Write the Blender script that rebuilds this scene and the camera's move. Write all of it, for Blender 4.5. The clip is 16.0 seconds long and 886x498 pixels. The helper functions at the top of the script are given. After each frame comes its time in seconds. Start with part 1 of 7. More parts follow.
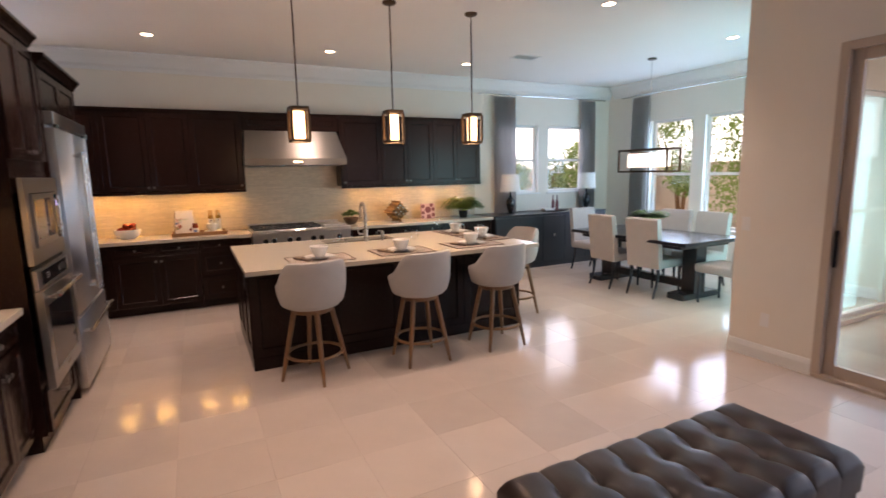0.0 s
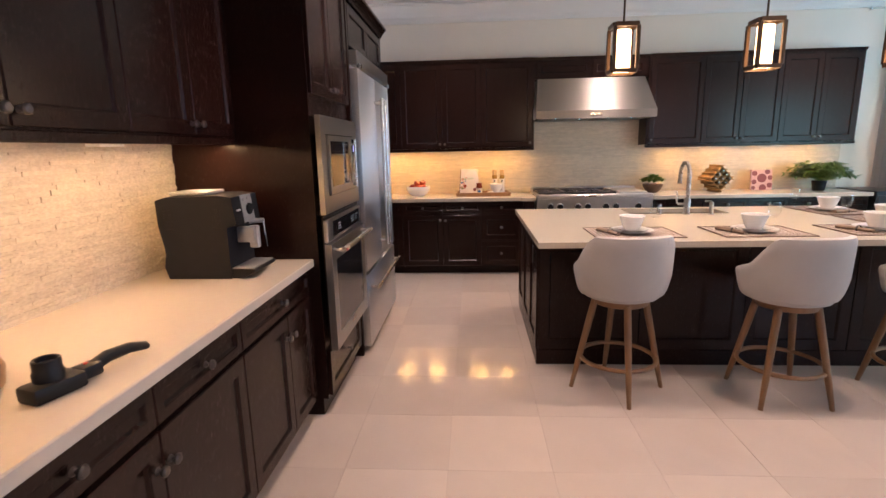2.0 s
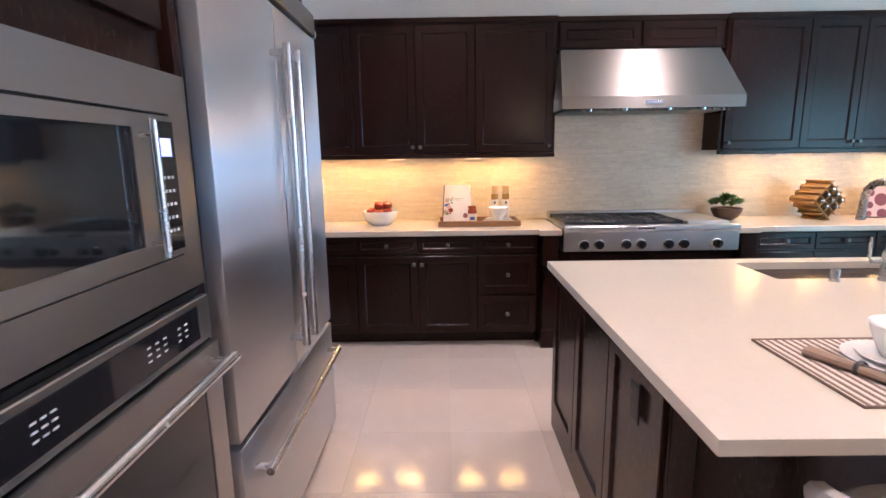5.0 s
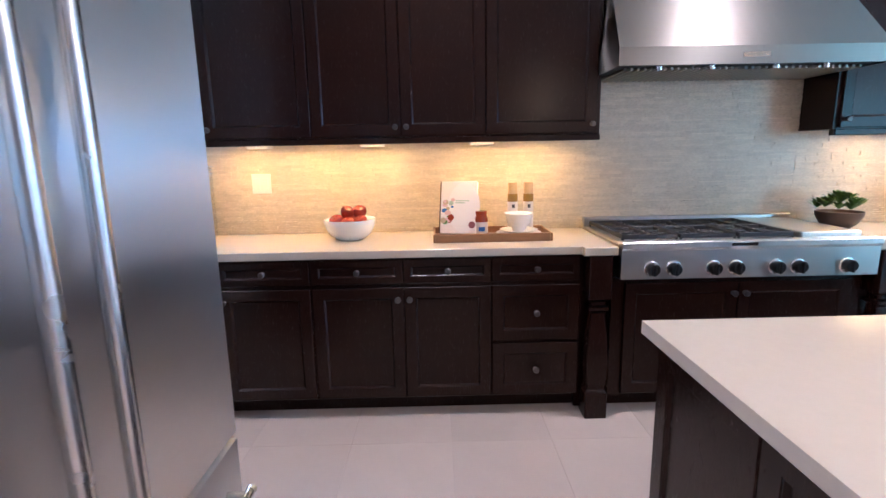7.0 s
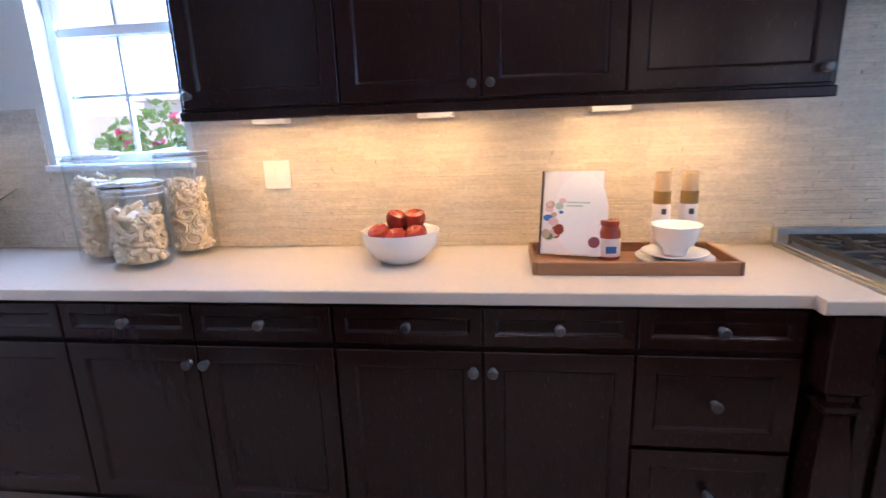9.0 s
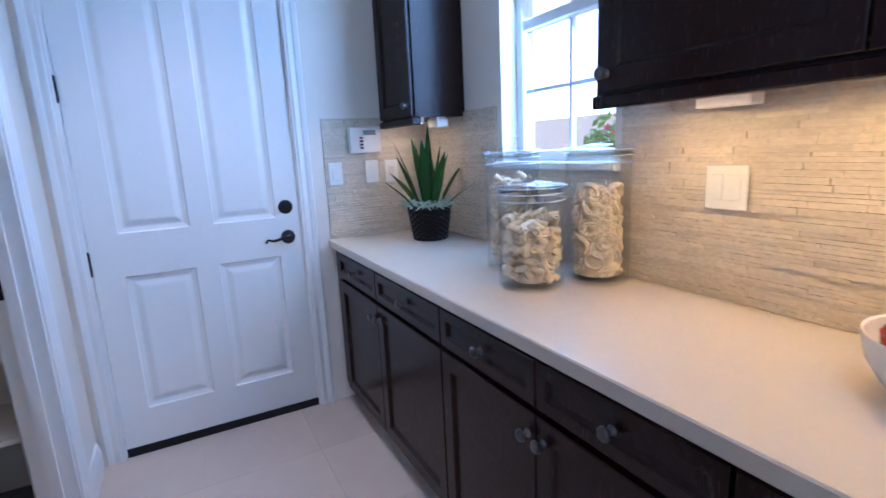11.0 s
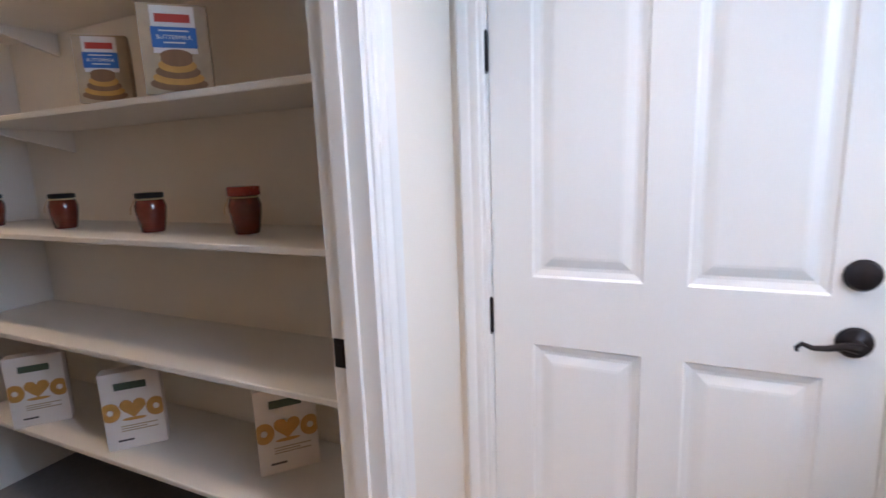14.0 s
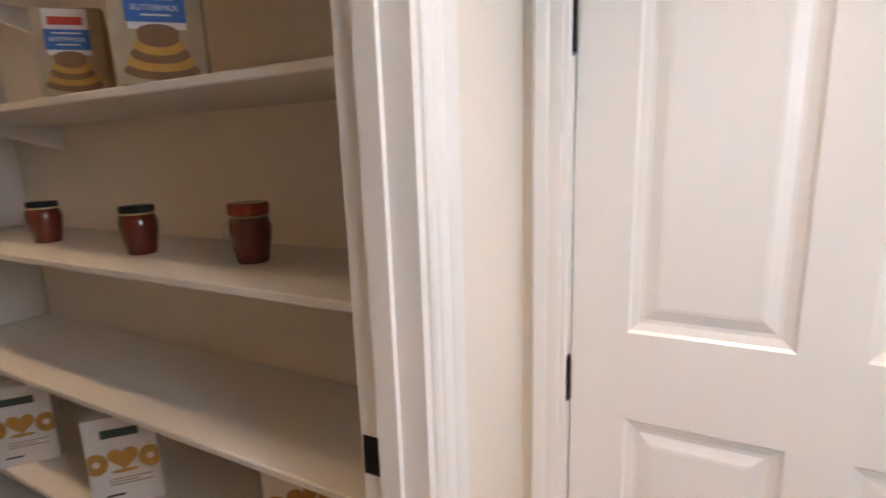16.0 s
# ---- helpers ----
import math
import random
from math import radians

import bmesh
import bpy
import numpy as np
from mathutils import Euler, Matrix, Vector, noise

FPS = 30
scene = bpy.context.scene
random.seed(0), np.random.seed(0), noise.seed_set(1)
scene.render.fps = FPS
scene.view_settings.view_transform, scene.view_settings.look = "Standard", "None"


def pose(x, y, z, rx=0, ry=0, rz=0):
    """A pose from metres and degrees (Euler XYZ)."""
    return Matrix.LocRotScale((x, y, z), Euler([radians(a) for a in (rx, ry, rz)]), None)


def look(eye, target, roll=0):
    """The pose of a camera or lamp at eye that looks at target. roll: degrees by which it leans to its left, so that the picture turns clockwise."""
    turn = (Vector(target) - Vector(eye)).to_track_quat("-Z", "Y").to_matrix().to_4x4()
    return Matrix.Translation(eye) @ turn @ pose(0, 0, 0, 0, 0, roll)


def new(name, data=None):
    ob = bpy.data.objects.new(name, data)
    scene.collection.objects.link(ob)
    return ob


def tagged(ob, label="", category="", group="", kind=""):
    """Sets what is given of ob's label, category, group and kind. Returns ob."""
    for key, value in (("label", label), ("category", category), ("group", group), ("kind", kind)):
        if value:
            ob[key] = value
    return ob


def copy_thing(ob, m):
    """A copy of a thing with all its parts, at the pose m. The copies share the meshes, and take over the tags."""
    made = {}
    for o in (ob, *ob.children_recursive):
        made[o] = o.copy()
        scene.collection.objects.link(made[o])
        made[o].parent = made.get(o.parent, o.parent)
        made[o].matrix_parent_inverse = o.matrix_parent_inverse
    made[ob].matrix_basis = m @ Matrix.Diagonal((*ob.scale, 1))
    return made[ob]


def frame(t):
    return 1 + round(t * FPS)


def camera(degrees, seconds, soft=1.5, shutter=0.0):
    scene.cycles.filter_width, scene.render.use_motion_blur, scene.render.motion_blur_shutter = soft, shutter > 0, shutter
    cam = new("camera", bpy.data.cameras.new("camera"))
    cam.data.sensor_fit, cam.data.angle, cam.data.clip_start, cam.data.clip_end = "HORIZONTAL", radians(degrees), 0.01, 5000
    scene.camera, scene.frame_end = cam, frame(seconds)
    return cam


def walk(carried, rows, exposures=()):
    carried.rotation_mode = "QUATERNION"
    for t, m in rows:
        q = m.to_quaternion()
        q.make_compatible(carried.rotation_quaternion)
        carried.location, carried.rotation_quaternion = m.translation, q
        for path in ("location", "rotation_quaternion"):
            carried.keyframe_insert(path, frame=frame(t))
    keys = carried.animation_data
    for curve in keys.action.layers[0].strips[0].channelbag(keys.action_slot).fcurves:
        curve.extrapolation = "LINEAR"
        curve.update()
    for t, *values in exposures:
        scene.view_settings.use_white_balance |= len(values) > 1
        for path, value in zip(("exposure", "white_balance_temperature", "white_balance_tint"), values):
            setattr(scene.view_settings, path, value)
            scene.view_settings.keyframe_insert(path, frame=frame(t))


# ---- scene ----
cam = camera(83.6, 16.0, shutter=0.2)
PATH = [
    (0, (0.281, 0.291, 1.642), (1.161, 2.061, 1.338), -1.2),
    (0.5, (0.234, 0.482, 1.616), (0.733, 2.394, 1.308), -1.4),
    (1, (0.177, 0.758, 1.57), (0.411, 2.718, 1.25), -1.3),
    (1.5, (0.176, 1.04, 1.499), (0.181, 3.007, 1.136), -1.7),
    (2, (0.19, 1.357, 1.482), (0.066, 3.314, 1.085), -1.2),
    (2.5, (0.147, 1.708, 1.47), (0.071, 3.668, 1.077), -0.6),
    (3, (0.121, 2.006, 1.457), (0.087, 3.968, 1.07), -0.7),
    (3.5, (0.128, 2.349, 1.469), (0.059, 4.313, 1.096), -0.8),
    (4, (0.111, 2.663, 1.456), (0.046, 4.629, 1.093), -0.5),
    (4.2, (0.08, 2.826, 1.472), (0.043, 4.791, 1.1), -0.0),
    (6.3, (0.026, 4.215, 1.414), (0.017, 6.181, 1.049), -1.5),
    (6.5, (0.012, 4.326, 1.396), (0.013, 6.294, 1.038), -1.2),
    (7, (0.011, 4.657, 1.385), (0.032, 6.621, 1.008), -1.1),
    (7.5, (0.012, 4.939, 1.383), (0.046, 6.899, 0.985), -1.0),
    (8, (-0.022, 5.243, 1.391), (0.024, 7.199, 0.978), -1.3),
    (8.2, (-0.04, 5.344, 1.389), (0.001, 7.297, 0.962), -1.4),
    (10.3, (-0.172, 6.246, 1.38), (-1.466, 7.696, 0.906), -2.8),
    (10.5, (-0.188, 6.323, 1.37), (-1.634, 7.631, 0.924), -2.7),
    (11, (-0.248, 6.414, 1.366), (-1.976, 7.336, 0.964), -2.7),
    (11.5, (-0.441, 6.538, 1.366), (-2.322, 7.107, 0.992), -3.1),
    (12, (-0.638, 6.586, 1.367), (-2.576, 6.918, 0.998), -3.3),
    (12.5, (-0.887, 6.674, 1.362), (-2.855, 6.714, 1.013), -3.3),
    (13, (-1.09, 6.696, 1.356), (-3.047, 6.479, 1.003), -2.5),
    (13.5, (-1.329, 6.61, 1.362), (-3.252, 6.174, 1.028), -2.0),
    (14, (-1.504, 6.518, 1.385), (-3.289, 5.686, 1.036), -2.2),
    (14.5, (-1.635, 6.427, 1.418), (-3.11, 5.13, 1.04), -1.8),
    (15, (-1.699, 6.361, 1.438), (-2.926, 4.833, 1.04), -1.2),
    (15.5, (-1.744, 6.293, 1.434), (-3.11, 4.889, 1.034), -1.5),
    (16, (-1.796, 6.289, 1.444), (-3.531, 5.378, 1.044), -1.9),
]
EXPOSE = [
    (0, -0.46, 7550, 29), (1, -0.28, 7000, 29), (2, -0.02, 6900, 28), (3.5, 0.36, 6450, 27), (6.5, 0.22, 5350, 20), (8, 0.24, 5250, 21), (10.5, -0.48, 4600, 18), (11, -0.48, 4700, 17),
    (12, -0.48, 5150, 17), (12.5, -0.24, 5600, 16), (13, 0.02, 6200, 17), (13.5, 0.02, 6400, 18), (14.5, -0.02, 6500, 21), (15, 0.2, 7100, 22), (15.5, 0.32, 7600, 22), (16, -0.07, 8100, 22),
]
walk(cam, [(t, look(eye, target, roll)) for t, eye, target, roll in PATH], EXPOSE)

# ---------------------------------------------------------------- light
CEIL = 3.17
scene.view_settings.exposure = 0.0
world = bpy.data.worlds.new("sky_world")
scene.world = world
world.use_nodes = True
wn = world.node_tree.nodes
sky = wn.new("ShaderNodeTexSky")
sky.sky_type, sky.sun_disc = "NISHITA", False
sky.dust_density, sky.ozone_density = 2.0, 1.0
sky.sun_elevation, sky.sun_rotation = radians(52), radians(215)
world.node_tree.links.new(sky.outputs[0], wn["Background"].inputs[0])
wn["Background"].inputs[1].default_value = 0.15
sun = new("sun", bpy.data.lights.new("sun", "SUN"))
sun.data.energy, sun.data.angle, sun.data.color = 5.0, radians(0.5), (1, 0.95, 0.87)
sun.matrix_world = look((0, 0, 0), (-math.sin(radians(215)) * 0.62, -math.cos(radians(215)) * 0.62, -0.79))


def area(name, at, to, sx, sy, watts, col):
    li = bpy.data.lights.new(name, "AREA")
    li.shape, li.size, li.size_y, li.energy, li.color = "RECTANGLE", sx, sy, watts, col
    ob = new(name, li)
    ob.matrix_world = look(at, to)
    return ob


DAY = (0.33, 0.61, 1.0)
WARM = (1.0, 0.56, 0.13)
CANL = (1.0, 0.85, 0.72)
area("slider_daylight", (4.60, 0.6, 1.25), (0, 0.6, 1.1), 3.4, 2.4, 42, DAY)
for yy in (5.22, 6.285):
    area("east_window_daylight", (7.70, yy, 1.6), (0, yy, 1.3), 0.85, 1.7, 34, DAY)
for xx in (5.52, 6.62):
    area("north_window_daylight", (xx, 7.78, 1.85), (xx, 0, 1.4), 0.85, 1.15, 9, DAY)
area("dining_door_daylight", (6.2, 2.92, 1.2), (6.0, 6.0, 1.2), 1.9, 2.1, 105, (0.24, 0.70, 0.82))
area("nook_window_daylight", (-1.77, 7.80, 1.87), (-1.9, 5.0, 1.1), 0.6, 1.1, 33, (0.48, 0.72, 1.0))

# ---------------------------------------------------------------- materials


def mat(name, col, rough=0.5, metal=0.0, var=0.1, scale=6.0, bump=0.0, bscale=80.0, stretch=(1, 1, 1), rvar=0.08, rand=0.0, coat=0.0, aniso=0.0, axis="", spec=0.5):
    m = bpy.data.materials.new(name)
    m.use_nodes = True
    nt = m.node_tree
    N, L = nt.nodes.new, nt.links.new
    b = nt.nodes["Principled BSDF"]
    tc, mp = N("ShaderNodeTexCoord"), N("ShaderNodeMapping")
    mp.inputs["Scale"].default_value = stretch
    L(tc.outputs["Object"], mp.inputs[0])
    n1, n2 = N("ShaderNodeTexNoise"), N("ShaderNodeTexNoise")
    n1.inputs["Scale"].default_value, n1.inputs["Detail"].default_value = scale, 6
    n2.inputs["Scale"].default_value, n2.inputs["Detail"].default_value = bscale, 4
    L(mp.outputs[0], n1.inputs[0])
    L(mp.outputs[0], n2.inputs[0])
    mix = N("ShaderNodeMix")
    mix.data_type = "RGBA"
    mix.inputs["A"].default_value = (*[max(0, c * (1 - var)) for c in col], 1)
    mix.inputs["B"].default_value = (*[min(1, c * (1 + var)) for c in col], 1)
    L(n1.outputs[0], mix.inputs["Factor"])
    out = mix.outputs["Result"]
    if rand:
        oi, mr, hs = N("ShaderNodeObjectInfo"), N("ShaderNodeMapRange"), N("ShaderNodeHueSaturation")
        geo, add, fr = N("ShaderNodeNewGeometry"), N("ShaderNodeMath"), N("ShaderNodeMath")
        L(oi.outputs["Random"], add.inputs[0])
        L(geo.outputs["Random Per Island"], add.inputs[1])
        fr.operation = "FRACT"
        L(add.outputs[0], fr.inputs[0])
        mr.inputs["To Min"].default_value, mr.inputs["To Max"].default_value = 1 - rand, 1 + rand
        L(fr.outputs[0], mr.inputs[0])
        L(mr.outputs[0], hs.inputs["Value"])
        L(out, hs.inputs["Color"])
        out = hs.outputs[0]
    L(out, b.inputs["Base Color"])
    b.inputs["Metallic"].default_value = metal
    b.inputs["Coat Weight"].default_value = coat
    b.inputs["Coat Roughness"].default_value = 0.12
    b.inputs["Anisotropic"].default_value = aniso
    if axis:
        tg = N("ShaderNodeTangent")
        tg.direction_type, tg.axis = "RADIAL", axis
        L(tg.outputs[0], b.inputs["Tangent"])
    b.inputs["Specular IOR Level"].default_value = spec
    r = N("ShaderNodeMapRange")
    r.inputs["To Min"].default_value, r.inputs["To Max"].default_value = max(0.02, rough - rvar), rough + rvar
    L(n2.outputs[0], r.inputs[0])
    L(r.outputs[0], b.inputs["Roughness"])
    if bump:
        bp = N("ShaderNodeBump")
        bp.inputs["Strength"].default_value, bp.inputs["Distance"].default_value = bump, 0.004
        L(n2.outputs[0], bp.inputs["Height"])
        L(bp.outputs[0], b.inputs["Normal"])
    return m


def glow(name, col, strength):
    m = bpy.data.materials.new(name)
    m.use_nodes = True
    b = m.node_tree.nodes["Principled BSDF"]
    b.inputs["Base Color"].default_value = (0.9, 0.88, 0.84, 1)
    b.inputs["Emission Color"].default_value, b.inputs["Emission Strength"].default_value = (*col, 1), strength
    return m


def thin_pane(name, tint=(1, 1, 1), gloss=0.12):
    m = bpy.data.materials.new(name)
    m.use_nodes = True
    nt = m.node_tree
    nt.nodes.remove(nt.nodes["Principled BSDF"])
    t, g, x, f, p = (nt.nodes.new("ShaderNode" + k) for k in ("BsdfTransparent", "BsdfGlossy", "MixShader", "LayerWeight", "Math"))
    g.inputs["Roughness"].default_value = 0.03
    t.inputs["Color"].default_value = (*tint, 1)
    p.operation = "MULTIPLY_ADD"
    p.inputs[1].default_value, p.inputs[2].default_value = gloss, 0.02
    f.inputs["Blend"].default_value = 0.25
    nt.links.new(f.outputs["Facing"], p.inputs[0])
    nt.links.new(p.outputs[0], x.inputs[0])
    nt.links.new(t.outputs[0], x.inputs[1])
    nt.links.new(g.outputs[0], x.inputs[2])
    nt.links.new(x.outputs[0], nt.nodes["Material Output"].inputs[0])
    return m


def translucent(m, col, share):
    """Lets part of the light through a thin leaf or cloth."""
    nt = m.node_tree
    tl, ms = nt.nodes.new("ShaderNodeBsdfTranslucent"), nt.nodes.new("ShaderNodeMixShader")
    tl.inputs["Color"].default_value = (*col, 1)
    ms.inputs[0].default_value = share
    nt.links.new(nt.nodes["Principled BSDF"].outputs[0], ms.inputs[1])
    nt.links.new(tl.outputs[0], ms.inputs[2])
    nt.links.new(ms.outputs[0], nt.nodes["Material Output"].inputs[0])


M_WALL = mat("wall_paint", (0.79, 0.73, 0.65), 0.6, var=0.03, scale=3, bump=0.12, bscale=160)
M_CEIL = mat("ceiling_paint", (0.84, 0.81, 0.77), 0.7, var=0.02, scale=2, bump=0.12, bscale=140)
M_TRIM = mat("white_trim_paint", (0.80, 0.79, 0.77), 0.38, var=0.02, scale=4, bump=0.012, bscale=25, rvar=0.03)
M_DOORW = mat("white_door_paint", (0.80, 0.79, 0.77), 0.32, var=0.02, scale=5, bump=0.05, bscale=120, stretch=(3, 3, 0.4))
M_ESP = mat("espresso_wood", (0.0165, 0.0062, 0.0045), 0.25, var=0.14, scale=9, bump=0.012, bscale=90, stretch=(4, 4, 0.35), spec=0.23)
M_ESPIN = mat("espresso_shadow_gap", (0.010, 0.006, 0.005), 0.6, var=0.2)
M_KNOB = mat("pewter_metal", (0.115, 0.108, 0.105), 0.32, 1.0, var=0.2, scale=60)
M_BRONZE = mat("oil_rubbed_bronze", (0.022, 0.018, 0.020), 0.35, 0.7, var=0.3, scale=50)
M_QUARTZ = mat("cream_quartz", (0.575, 0.505, 0.42), 0.16, var=0.03, scale=40, rvar=0.04, bscale=220)
M_STEEL = mat("brushed_steel", (0.58, 0.585, 0.60), 0.37, 1.0, var=0.02, scale=2, rvar=0.03, bscale=30, stretch=(1, 1, 8), aniso=1.0, axis="Z")
M_STEELH = mat("brushed_steel_horizontal", (0.38, 0.37, 0.36), 0.34, 1.0, var=0.03, scale=2, rvar=0.03, bscale=60, stretch=(1, 1, 25))
M_RANGE = mat("satin_range_steel", (0.70, 0.68, 0.66), 0.30, 1.0, var=0.03, scale=2, rvar=0.03, bscale=60, stretch=(1, 1, 25), aniso=0.6, axis="X")
M_SATIN = mat("satin_handle_steel", (0.66, 0.65, 0.64), 0.27, 1.0, var=0.03, rvar=0.015, bscale=12)
M_CHROME = mat("polished_steel", (0.70, 0.69, 0.68), 0.14, 1.0, var=0.04, rvar=0.03, bscale=15)
M_BLACKGLASS = mat("black_glass", (0.012, 0.012, 0.014), 0.05, var=0.1, rvar=0.02)
M_BLACK = mat("matt_black_plastic", (0.009, 0.009, 0.010), 0.42, var=0.2, scale=30, spec=0.25)
M_IRON = mat("cast_iron", (0.022, 0.024, 0.030), 0.55, var=0.3, scale=40, bump=0.2, bscale=200)
M_TILE = mat("honed_limestone_tile", (0.56, 0.465, 0.40), 0.12, var=0.14, scale=2.2, bump=0.012, bscale=30, rvar=0.04, rand=0.085, spec=0.42)
M_GROUT = mat("grout", (0.52, 0.43, 0.37), 0.8, var=0.1, scale=20)
M_STRIP = mat("split_travertine", (0.66, 0.57, 0.45), 0.27, var=0.16, scale=14, bump=0.4, bscale=55, stretch=(1, 1, 2), rvar=0.15, rand=0.075)
M_STRIPBED = mat("travertine_bed", (0.58, 0.50, 0.40), 0.7, var=0.15, scale=30)
M_FABRIC = mat("oatmeal_linen", (0.475, 0.45, 0.43), 0.9, var=0.06, scale=12, bump=0.35, bscale=420, spec=0.2)
M_OAK = mat("walnut_stained_wood", (0.21, 0.105, 0.048), 0.42, var=0.3, scale=14, bump=0.06, bscale=90, stretch=(3, 3, 0.4))
M_PENDF = mat("dark_bronze_frame", (0.075, 0.042, 0.022), 0.4, 0.5, var=0.3, scale=20)
M_PENDG = glow("lit_alabaster", (1.0, 0.66, 0.34), 7.0)
M_CAN = glow("can_lamp", (1.0, 0.80, 0.58), 22.0)
M_STRIPL = glow("under_cabinet_strip", (1.0, 0.62, 0.28), 5.0)
M_BULB = glow("under_cabinet_bulb", (1.0, 0.62, 0.28), 40.0)
M_PANE = thin_pane("window_pane")
M_GLASS = thin_pane("clear_glass", (0.985, 0.99, 0.99), 0.24)
M_CARPET = mat("grey_carpet", (0.16, 0.165, 0.18), 0.95, var=0.15, scale=40, bump=0.5, bscale=300)
M_SHELF = mat("white_shelf_paint", (0.74, 0.71, 0.67), 0.45, var=0.04, scale=5, bump=0.03)

# ---------------------------------------------------------------- mesh helpers


def bx(bm, x0, x1, y0, y1, z0, z1, bev=0.0, seg=1):
    m = Matrix.LocRotScale(((x0 + x1) / 2, (y0 + y1) / 2, (z0 + z1) / 2), None, (abs(x1 - x0), abs(y1 - y0), abs(z1 - z0)))
    v = bmesh.ops.create_cube(bm, size=1, matrix=m)["verts"]
    if bev:
        es = list({e for a in v for e in a.link_edges})
        bmesh.ops.bevel(bm, geom=es, offset=bev, segments=seg, affect="EDGES", profile=0.5)
    return bm


def box(*a, **k):
    return bx(bmesh.new(), *a, **k)


def lathe(bm, prof, seg=24, at=(0, 0, 0), sx=1.0, sy=1.0):
    rings = []
    for r, z in prof:
        if r < 1e-5:
            rings.append([bm.verts.new((at[0], at[1], at[2] + z))])
        else:
            rings.append([bm.verts.new((at[0] + sx * r * math.cos(2 * math.pi * i / seg), at[1] + sy * r * math.sin(2 * math.pi * i / seg), at[2] + z)) for i in range(seg)])
    for a, b in zip(rings, rings[1:]):
        for i in range(seg):
            j = (i + 1) % seg
            if len(a) == 1 and len(b) == 1:
                continue
            if len(a) == 1:
                bm.faces.new((a[0], b[j], b[i]))
            elif len(b) == 1:
                bm.faces.new((a[i], a[j], b[0]))
            else:
                bm.faces.new((a[i], a[j], b[j], b[i]))
    return bm


def tube(bm, pts, r, seg=10, closed=False):
    pts = [Vector(p) for p in pts]
    rad = r if isinstance(r, (list, tuple)) else [r] * len(pts)
    n, rings, up = len(pts), [], None
    for i, p in enumerate(pts):
        if closed:
            d = pts[(i + 1) % n] - pts[i - 1]
        else:
            d = pts[min(i + 1, n - 1)] - pts[max(i - 1, 0)]
        d.normalize()
        if up is None:
            up = Vector((0, 0, 1)) if abs(d.z) < 0.9 else Vector((1, 0, 0))
        side = d.cross(up).normalized()
        up = side.cross(d).normalized()
        rings.append([bm.verts.new(p + rad[i] * (math.cos(2 * math.pi * k / seg) * side + math.sin(2 * math.pi * k / seg) * up)) for k in range(seg)])
    pairs = list(zip(rings, rings[1:])) + ([(rings[-1], rings[0])] if closed else [])
    for a, b in pairs:
        for k in range(seg):
            bm.faces.new((a[k], a[(k + 1) % seg], b[(k + 1) % seg], b[k]))
    if not closed:
        bm.faces.new(rings[0][::-1])
        bm.faces.new(rings[-1])
    return bm


def prism(bm, outline, x0, x1, axis="x"):
    """An outline of (u, z) pulled along an axis."""
    f = (lambda s, u, z: (s, u, z)) if axis == "x" else (lambda s, u, z: (u, s, z))
    a = [bm.verts.new(f(x0, u, z)) for u, z in outline]
    b = [bm.verts.new(f(x1, u, z)) for u, z in outline]
    n = len(outline)
    for i in range(n):
        bm.faces.new((a[i], a[(i + 1) % n], b[(i + 1) % n], b[i]))
    bm.faces.new(a[::-1])
    bm.faces.new(b)
    return bm


def mesh_of(name, bm, material, smooth=True):
    bmesh.ops.recalc_face_normals(bm, faces=bm.faces)
    me = bpy.data.meshes.new(name)
    bm.to_mesh(me)
    bm.free()
    me.materials.append(material)
    if smooth:
        me.polygons.foreach_set("use_smooth", [True] * len(me.polygons))
        me.set_sharp_from_angle(angle=radians(35))
    return me


def part(name, bm, material, parent=None, label="", at=None, smooth=True):
    ob = new(name, mesh_of(name, bm, material, smooth))
    if parent is not None:
        ob.parent = parent
    if at is not None:
        ob.matrix_basis = at if isinstance(at, Matrix) else pose(*at)
    if label:
        ob["label"] = label
    if material.name == "clear_glass":
        ob.visible_shadow = False
    return ob


def thing(name, m, label, category, group=""):
    ob = new(name)
    ob.empty_display_size = 0.1
    ob.matrix_basis = m if isinstance(m, Matrix) else pose(*m)
    return tagged(ob, label, category, group)


def solo(name, bm, material, label, category, m=(0, 0, 0), group="", kind=""):
    return tagged(part(name, bm, material, None, at=m), label, category, group, kind)


def setting(name, bm, material, label, category):
    return tagged(part(name, bm, material, None, smooth=False), label, category, "", "structure")


# ---------------------------------------------------------------- walls, ceiling
def wall(name, along, a0, a1, c0, c1, holes=(), z1=CEIL, label="warm off-white painted wall", material=None):
    bm = bmesh.new()

    def piece(u0, u1, za, zb):
        if u1 - u0 > 1e-4 and zb - za > 1e-4:
            bx(bm, *((u0, u1, c0, c1) if along == "x" else (c0, c1, u0, u1)), za, zb)
    cur = a0
    for u0, u1, za, zb in sorted(holes):
        piece(cur, u0, 0, z1)
        piece(u0, u1, 0, za)
        piece(u0, u1, zb, z1)
        cur = u1
    piece(cur, a1, 0, z1)
    return setting(name, bm, material or M_WALL, label, "wall")


